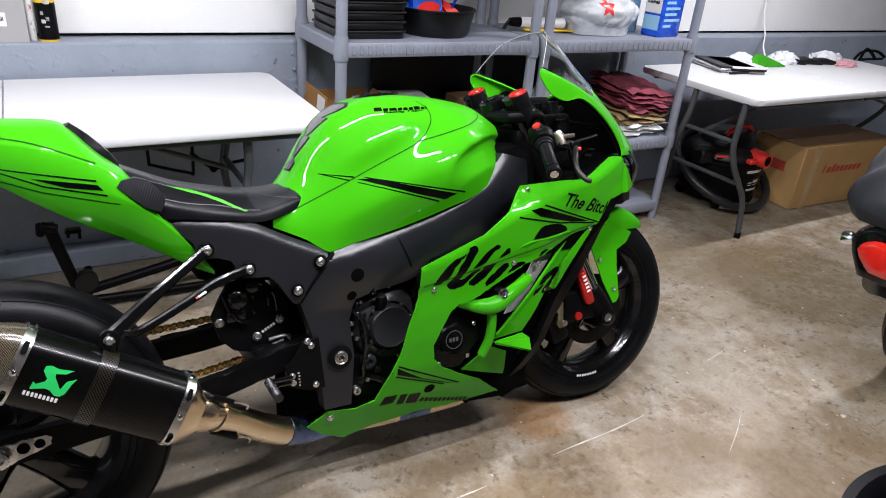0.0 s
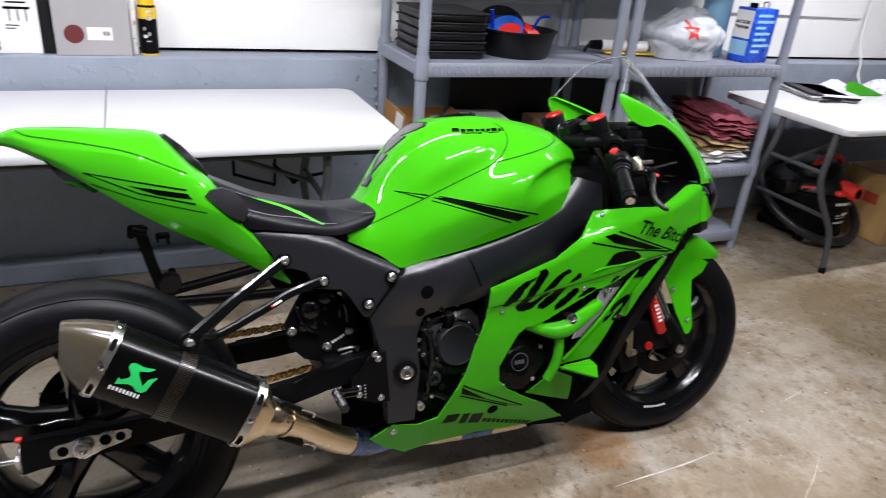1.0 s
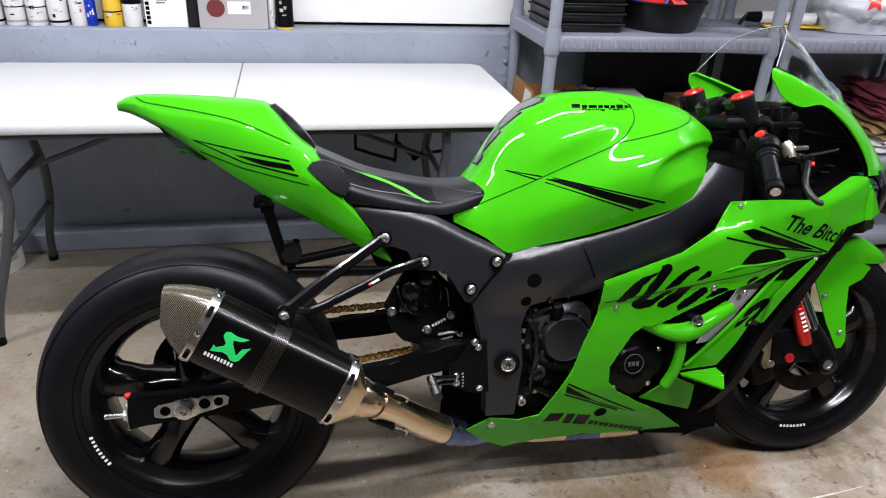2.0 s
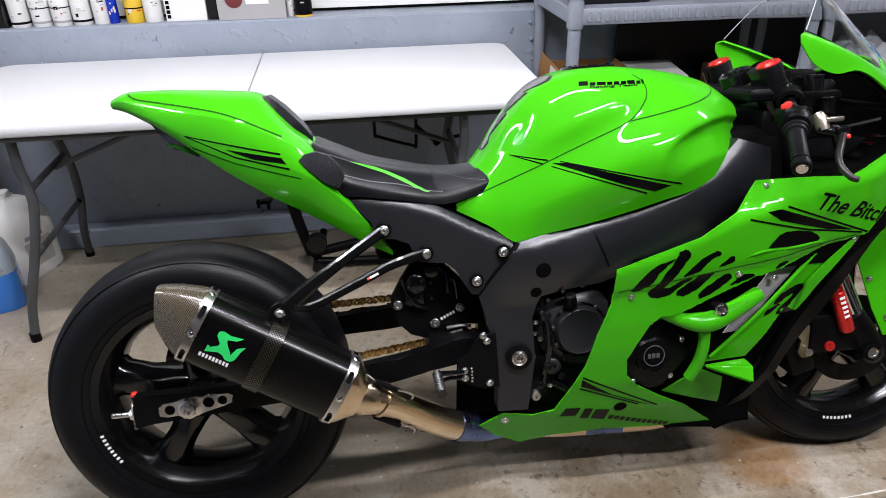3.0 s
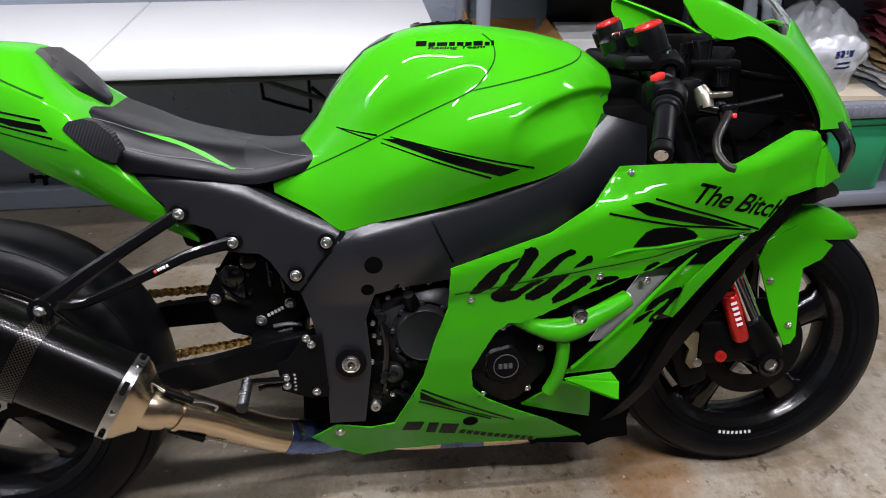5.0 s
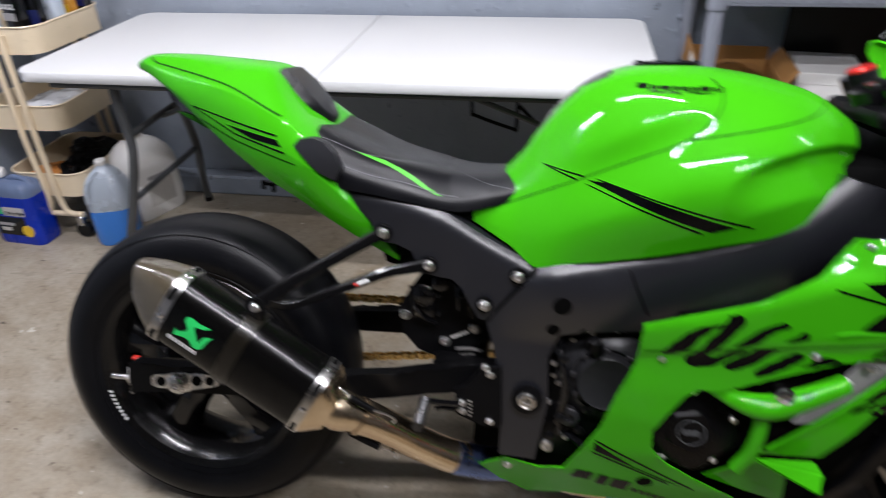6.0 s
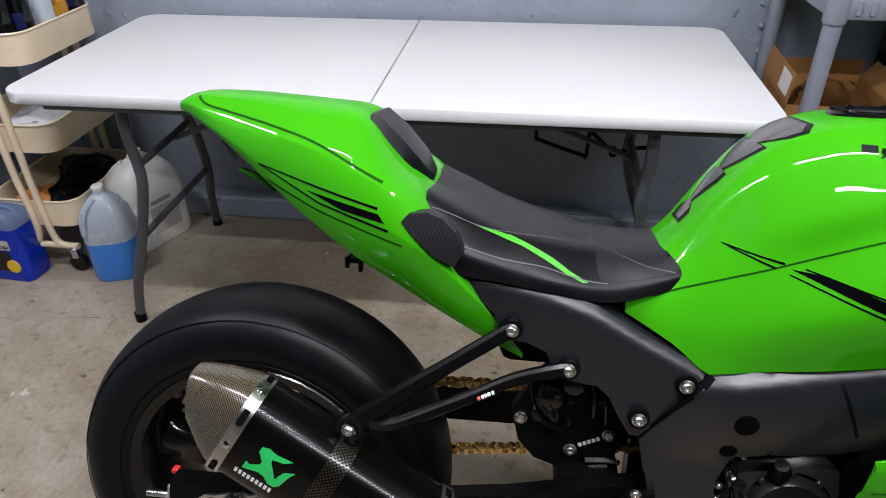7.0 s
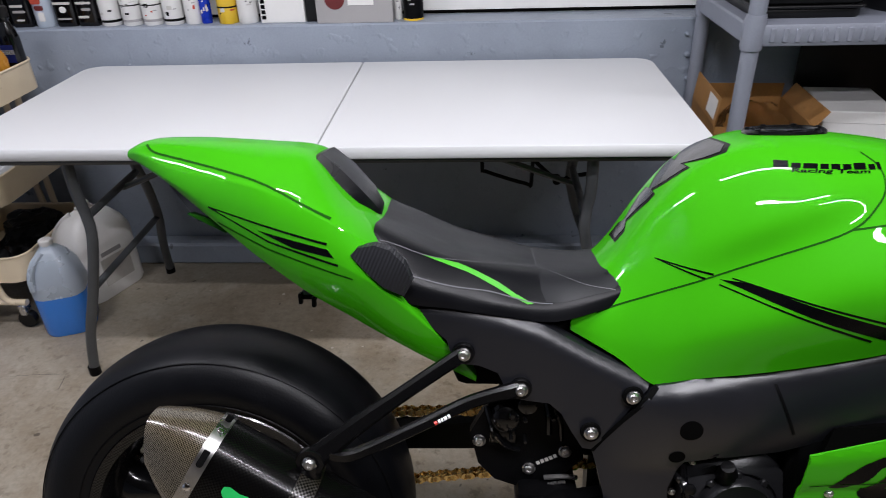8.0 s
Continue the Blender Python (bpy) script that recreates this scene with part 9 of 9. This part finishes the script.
for k in range(5):
    box(bm, -0.009, 0.009, 0.0, 0.030, -0.012, 0.012, 0.003, 1, star @ Matrix.Rotation(radians(72 * k), 4, "Z"))
lathe(bm, [(0, -0.014), (0.018, -0.014), (0.018, 0.014), (0, 0.016)], star, 14)
part("star_knob", bm, RED_PLASTIC, vac, "red star-shaped knob")
bm = bmesh.new()
box(bm, -0.30, -0.20, -0.10, -0.02, 0.26, 0.34, 0.012)
part("knob_mount", bm, BLACK_BIN, vac)
for dx, z, wd, h in ((-0.02, 0.225, 0.11, 0.016), (0.02, 0.15, 0.055, 0.03), (-0.03, 0.15, 0.03, 0.02), (0.0, 0.118, 0.09, 0.012)):
    bm = bmesh.new()
    for k in range(7):
        a0 = radians(-84) + (dx + wd * (k / 6 - 0.5)) / 0.215
        r = 0.2175 + (z - 0.12) * 0.072
        lo, hi = bm.verts.new((r * math.cos(a0), r * math.sin(a0), z)), bm.verts.new((r * math.cos(a0), r * math.sin(a0), z + h))
        if k:
            bm.faces.new((plo, lo, hi, phi))
        plo, phi = lo, hi
    part("label_bar", bm, PAPER_GREY, drum, "unreadable pale print bar")
for k in range(4):
    a = radians(45 + 90 * k)
    c = Vector((0.19 * math.cos(a), 0.19 * math.sin(a), 0.03))
    bm = bmesh.new()
    lathe(bm, [(0, -0.014), (0.028, -0.014), (0.03, 0.0), (0.028, 0.014), (0, 0.014)], at(*c, UPY), 16)
    part("castor", bm, BLACK_MATT, vac)
bm = bmesh.new()
coil = [(0.285 * math.cos(a) - 0.02, 0.25 * math.sin(a) - 0.03, 0.19 + 0.145 * math.sin(a)) for a in [2 * math.pi * k / 60 for k in range(61)]]
tube(bm, coil, [0.022 + 0.0025 * (k % 2) for k in range(61)], 10)
part("hose", bm, HOSE, vac, "grey ribbed suction hose in a loop")

# carton on the floor
carton = thing("cardboard_box", "brown taped cardboard box with red printing", "box", pose(3.80, 0.84, 0, 0, 0, -2))
bm = bmesh.new()
box(bm, 0, 0.80, 0, 0.34, 0, 0.372, 0.006)
cbody = part("carton_body", bm, CARD, carton)
bm = bmesh.new()
box(bm, -0.003, 0.803, 0.02, 0.32, 0.3725, 0.376, 0.0012)
part("lid_flap", bm, CARD_DARK, cbody, "folded cardboard lid flap")
bm = bmesh.new()
box(bm, 0.09, 0.14, -0.0008, 0.0, 0.0, 0.37)
part("tape", bm, mat("clear_packing_tape", (0.46, 0.31, 0.15), 0.2, 0, 0.08, 9, 90, 0, 0.5), cbody, "glossy packing tape")
for k in range(9):
    u = 0.20 + 0.040 * k
    bm = bmesh.new()
    h = 0.046 if k in (0, 2) else 0.034
    box(bm, u, u + (0.014 if k == 0 else 0.030), -0.001, 0.0, 0.205, 0.205 + h, 0, 1)
    for v in bm.verts:
        v.co.x += (v.co.z - 0.205) * 0.3
    part("print_bar", bm, RED_PRINT, cbody, "red printed bar", False)
bm = bmesh.new()
box(bm, -0.001, 0.0, 0.10, 0.20, 0.20, 0.26)
part("print_bar", bm, RED_PRINT, cbody, "red printed bar", False)

# things on the second table
rnd8 = random.Random(8)
for k in range(6):
    bm = bmesh.new()
    box(bm, -0.105, 0.105, -0.14, 0.14, 0, 0.011, 0.003)
    simple8("parts_tray", "flat clear plastic parts tray with dark edging", "tray", bm, (GREY_CARD, FILM, BLACK_BIN, GREY_CARD, BLACK_BIN, FILM)[k], "trays on the table",
            pose(3.42 + 0.05 * (k // 3) + rnd8.uniform(-.01, .01), 1.235 - 0.01 * k, 0.7425 + 0.0125 * (k % 3), 0, 0, -18 + rnd8.uniform(-6, 6)))
for k in range(3):
    bm = bmesh.new()
    box(bm, -0.10, 0.10, -0.004, 0.004, 0, 0.012, 0.002)
    simple8("magazine", "thin magazine with a dark spine on the table", "magazine", bm, (BLACK_BIN, GREY_CARD, BLACK_BIN)[k], "magazines", pose(3.39 + 0.02 * k, 1.075 + 0.012 * k, 0.7425, 0, 0, -10 * k))


def crumpled(name, label, category, material, x, y, sx, sy, h, seed, group=""):
    """A thin crumpled bag: a low lumpy dome with sharp folds."""
    r = random.Random(seed)
    bm = bmesh.new()
    bmesh.ops.create_icosphere(bm, subdivisions=3, radius=1.0)
    for v in bm.verts:
        n = v.co.copy()
        k = 1 + r.uniform(-0.16, 0.16) + 0.12 * math.sin(n.x * 7 + seed) * math.cos(n.y * 6)
        v.co = Vector((n.x * sx * k, n.y * sy * k, max(n.z, -0.02) * h * (1 + r.uniform(-0.25, 0.25)) + 0.001))
        v.co.z = max(v.co.z, 0.0)
    return simple8(name, label, category, bm, material, group, pose(x, y, 0.7415), False)


crumpled("parts_bag", "crumpled clear plastic parts bag", "bag", FILM, 3.66, 1.31, 0.09, 0.07, 0.055, 3, "parts bags")
crumpled("parts_bag", "crumpled clear plastic parts bag", "bag", FILM, 4.03, 1.30, 0.10, 0.08, 0.06, 5, "parts bags")
crumpled("parts_bag", "crumpled clear plastic parts bag", "bag", FILM, 4.42, 1.28, 0.15, 0.08, 0.06, 6, "parts bags")
for k in range(3):
    bm = bmesh.new()
    pr = [(-0.075, 0.0), (-0.05, 0.028), (0.0, 0.033), (0.06, 0.02), (0.085, 0.0)]
    f = [[bm.verts.new((u, y, w)) for u, w in pr] for y in (-0.04, 0.04)]
    ring_faces(bm, f[0], f[1]), bm.faces.new(f[0][::-1]), bm.faces.new(f[1])
    bmesh.ops.bevel(bm, geom=bm.edges[:], offset=0.004, segments=1, affect="EDGES")
    simple8("brake_pad", "curved black pad in clear film", "pad", bm, BLACK_BIN, "black pads on the table", pose(4.07 + 0.13 * k, 1.27 - 0.02 * k, 0.7425, 0, 0, -25))
bm = bmesh.new()
f = [[bm.verts.new((u, y, w)) for u, w in ((0, 0.0), (0.03, 0.066), (0.055, 0.062), (0.235, 0.006), (0.235, 0.0))] for y in (-0.006, 0.05)]
ring_faces(bm, f[0], f[1]), bm.faces.new(f[0][::-1]), bm.faces.new(f[1])
bmesh.ops.bevel(bm, geom=bm.edges[:], offset=0.003, segments=2, affect="EDGES")
simple8("fairing_piece", "small bright green painted fairing piece", "fairing", bm, GREEN, "", pose(3.67, 1.21, 0.7415, 0, 0, -6), False)
crumpled("parts_bag", "pink tinted plastic parts bag", "bag", PINK, 4.44, 1.15, 0.10, 0.045, 0.03, 9, "parts bags")
bm = bmesh.new()
for q in ([(0, 0, 0.012), (0.10, 0.02, 0.05), (0.22, 0.0, 0.055), (0.30, -0.02, 0.02)], [(0.06, 0.0, 0.01), (0.12, 0.01, 0.07), (0.20, 0.0, 0.03)], [(0.15, 0, 0.055), (0.17, -0.04, 0.01)], [(0.02, -0.02, 0.01), (0.26, -0.03, 0.012)]):
    tube(bm, smooth_path(q, 4), 0.009, 6)
simple8("wiring_bracket", "tangled black bracket and wiring", "bracket", bm, BLACK_MATT, "", pose(4.72, 1.27, 0.7415))
bm = bmesh.new()
box(bm, -0.06, 0.06, -0.05, 0.05, 0, 0.10, 0.01, 2)
simple8("black_case", "small black plastic case on the table", "case", bm, BLACK_BIN, "", pose(4.72, 0.98, 0.7415))
bm = bmesh.new()
tube(bm, smooth_path([(4.149, 1.615, 1.72), (4.149, 1.60, 1.057), (4.083, 1.50, 0.871), (3.878, 1.34, 0.823), (3.888, 1.30, 0.748)], 6), 0.0045, 6)
simple8("extension_lead", "white electric lead hanging down the wall", "lead", bm, WHITE_CARD)

# ---- the tail of a second motorcycle ----
cruiser = thing("parked_motorcycle", "black cruiser motorcycle tail with chrome trim and a red lamp", "motorcycle", pose(2.470, -0.430, 0, 0, 0, 4))
bm = bmesh.new()
half_loft(bm, [(sx, [(sy * 1.42, sz if sz > 0.68 else 0.68 - (0.68 - sz) * 1.25) for sy, sz in ring]) for sx, ring in [(-0.14, [(0, 0.70), (0.08, 0.695), (0.12, 0.67), (0.13, 0.65), (0.12, 0.63)]), (-0.08, [(0, 0.80), (0.10, 0.785), (0.16, 0.73), (0.18, 0.67), (0.16, 0.63)]), (0.0, [(0, 0.85), (0.11, 0.81), (0.17, 0.74), (0.185, 0.68), (0.17, 0.635)]), (0.12, [(0, 0.90), (0.13, 0.88), (0.195, 0.80), (0.205, 0.71), (0.18, 0.64)]),
               (0.35, [(0, 0.90), (0.13, 0.885), (0.19, 0.82), (0.20, 0.74), (0.18, 0.66)]), (0.75, [(0, 0.80), (0.12, 0.79), (0.17, 0.76), (0.18, 0.71), (0.16, 0.66)])]], 4, 4)
part("seat", bm, mat("dull_black_seat_vinyl", (0.012, 0.013, 0.016), 0.42, 0, 0.15, 7, 350, 0.3), cruiser, "plump black vinyl seat", True, 80)
bm = bmesh.new()
half_loft(bm, [(sx, [(sy, sz - 0.020) for sy, sz in ring]) for sx, ring in [(-0.13, [(0, 0.56), (0.04, 0.555), (0.05, 0.50), (0.04, 0.43)]), (-0.06, [(0, 0.645), (0.12, 0.63), (0.15, 0.55), (0.11, 0.40)]), (0.05, [(0, 0.65), (0.16, 0.635), (0.175, 0.55), (0.15, 0.42)]), (0.7, [(0, 0.66), (0.16, 0.65), (0.17, 0.58), (0.15, 0.45)])]], 3, 3)
part("rear_fender", bm, BLACK_GLOSS, cruiser, "gloss black rear fender")
bm = bmesh.new()
tube(bm, smooth_path([(x, y, z + 0.036) for x, y, z in ((0.06, 0.225, 0.570), (-0.04, 0.20, 0.580), (-0.12, 0.10, 0.590), (-0.15, 0, 0.593), (-0.12, -0.10, 0.590), (-0.04, -0.20, 0.580), (0.06, -0.225, 0.570))], 5), 0.008, 10)
part("chrome_trim", bm, CHROME, cruiser, "bright chrome trim bar")
bm = bmesh.new()
half_loft(bm, [(sx, [(sy * 1.2, 0.590 + (sz - 0.635) * 0.68) for sy, sz in ring]) for sx, ring in [(-0.165, [(0, 0.60), (0.05, 0.595), (0.075, 0.55), (0.05, 0.49)]), (-0.145, [(0, 0.63), (0.09, 0.62), (0.125, 0.55), (0.08, 0.46)]), (-0.08, [(0, 0.635), (0.12, 0.625), (0.145, 0.55), (0.10, 0.45)])]], 3, 3)
lamp = part("tail_lamp", bm, RED_LENS, cruiser, "large red tail lamp lens")
bm = bmesh.new()
half_loft(bm, [(sx, [(sy, sz + 0.033) for sy, sz in ring]) for sx, ring in [(-0.150, [(0, 0.575), (0.10, 0.572), (0.145, 0.52), (0.10, 0.425)]), (-0.138, [(0, 0.582), (0.12, 0.578), (0.172, 0.52), (0.12, 0.415)]), (-0.07, [(0, 0.582), (0.13, 0.578), (0.185, 0.52), (0.13, 0.40)])]], 3, 3)
part("lamp_bezel", bm, BLACK_GLOSS, lamp, "gloss black lamp surround")
for sd in (-1, 1):
    bm = bmesh.new()
    lathe(bm, [(0.0, -0.055), (0.014, -0.038), (0.025, 0.0), (0.025, 0.02), (0.0, 0.028)], at(-0.04, sd * 0.215, 0.515, Matrix.Rotation(radians(sd * -90), 4, "X") @ Matrix.Rotation(radians(-12), 4, "X")), 20)
    ind = part("indicator", bm, CHROME, cruiser, "chrome cone indicator")
    bm = bmesh.new()
    tube(bm, [(-0.03, sd * 0.12, 0.525), (-0.04, sd * 0.215, 0.515)], 0.012, 8)
    part("stalk", bm, CHROME, ind)
bm = bmesh.new()
cw = Matrix.Translation((0.37, 0, 0.31)) @ UPY
lathe(bm, [(0.20, 0.06), (0.26, 0.085), (0.295, 0.06), (0.31, 0.0), (0.295, -0.06), (0.26, -0.085), (0.20, -0.06)], cw, 64, close=True)
tyre = part("tyre", bm, RUBBER, cruiser, "wide black rear tyre")
bm = bmesh.new()
lathe(bm, [(0.0, 0.05), (0.05, 0.05), (0.06, 0.02), (0.19, 0.03), (0.203, 0.06), (0.203, -0.06), (0.19, -0.03), (0.06, -0.02), (0.05, -0.05), (0, -0.05)], cw, 48)
part("rim", bm, CHROME, tyre, "chrome wheel rim")

# black round tub on the floor
bm = bmesh.new()
lathe(bm, [(0.0, 0.0), (0.36, 0.0), (0.385, 0.02), (0.41, 0.17), (0.425, 0.178), (0.425, 0.19), (0.40, 0.192), (0.375, 0.17), (0.35, 0.03), (0.0, 0.02)], Matrix(), 64)
simple8("rubber_tub", "black round rubber tub on the floor", "tub", bm, RUBBER, "", pose(1.83, -1.165, 0))

# unseen ceiling fixtures for the tube lamps, added ones included
for tx, ty, tw, tp in TUBES:
    wide = tw > 0.1
    fix = thing("panel_light" if wide else "tube_light", "wide white ceiling light panel" if wide else "unseen white ceiling batten for a tube lamp", "lamp", pose(tx, ty, CEILING), "ceiling lights")
    bm = bmesh.new()
    box(bm, -0.62, 0.62, -0.035 if not wide else -0.47, 0.035 if not wide else 0.47, -0.045, 0.0, 0.004)
    part("batten", bm, WHITE_CARD, fix, "white steel housing")
    for sd in (-1, 1):
        bm = bmesh.new()
        box(bm, sd * 0.605 - 0.012, sd * 0.605 + 0.012, -0.02, 0.02, -0.10, -0.045, 0.003)
        part("tube_socket", bm, WHITE_CARD, fix)
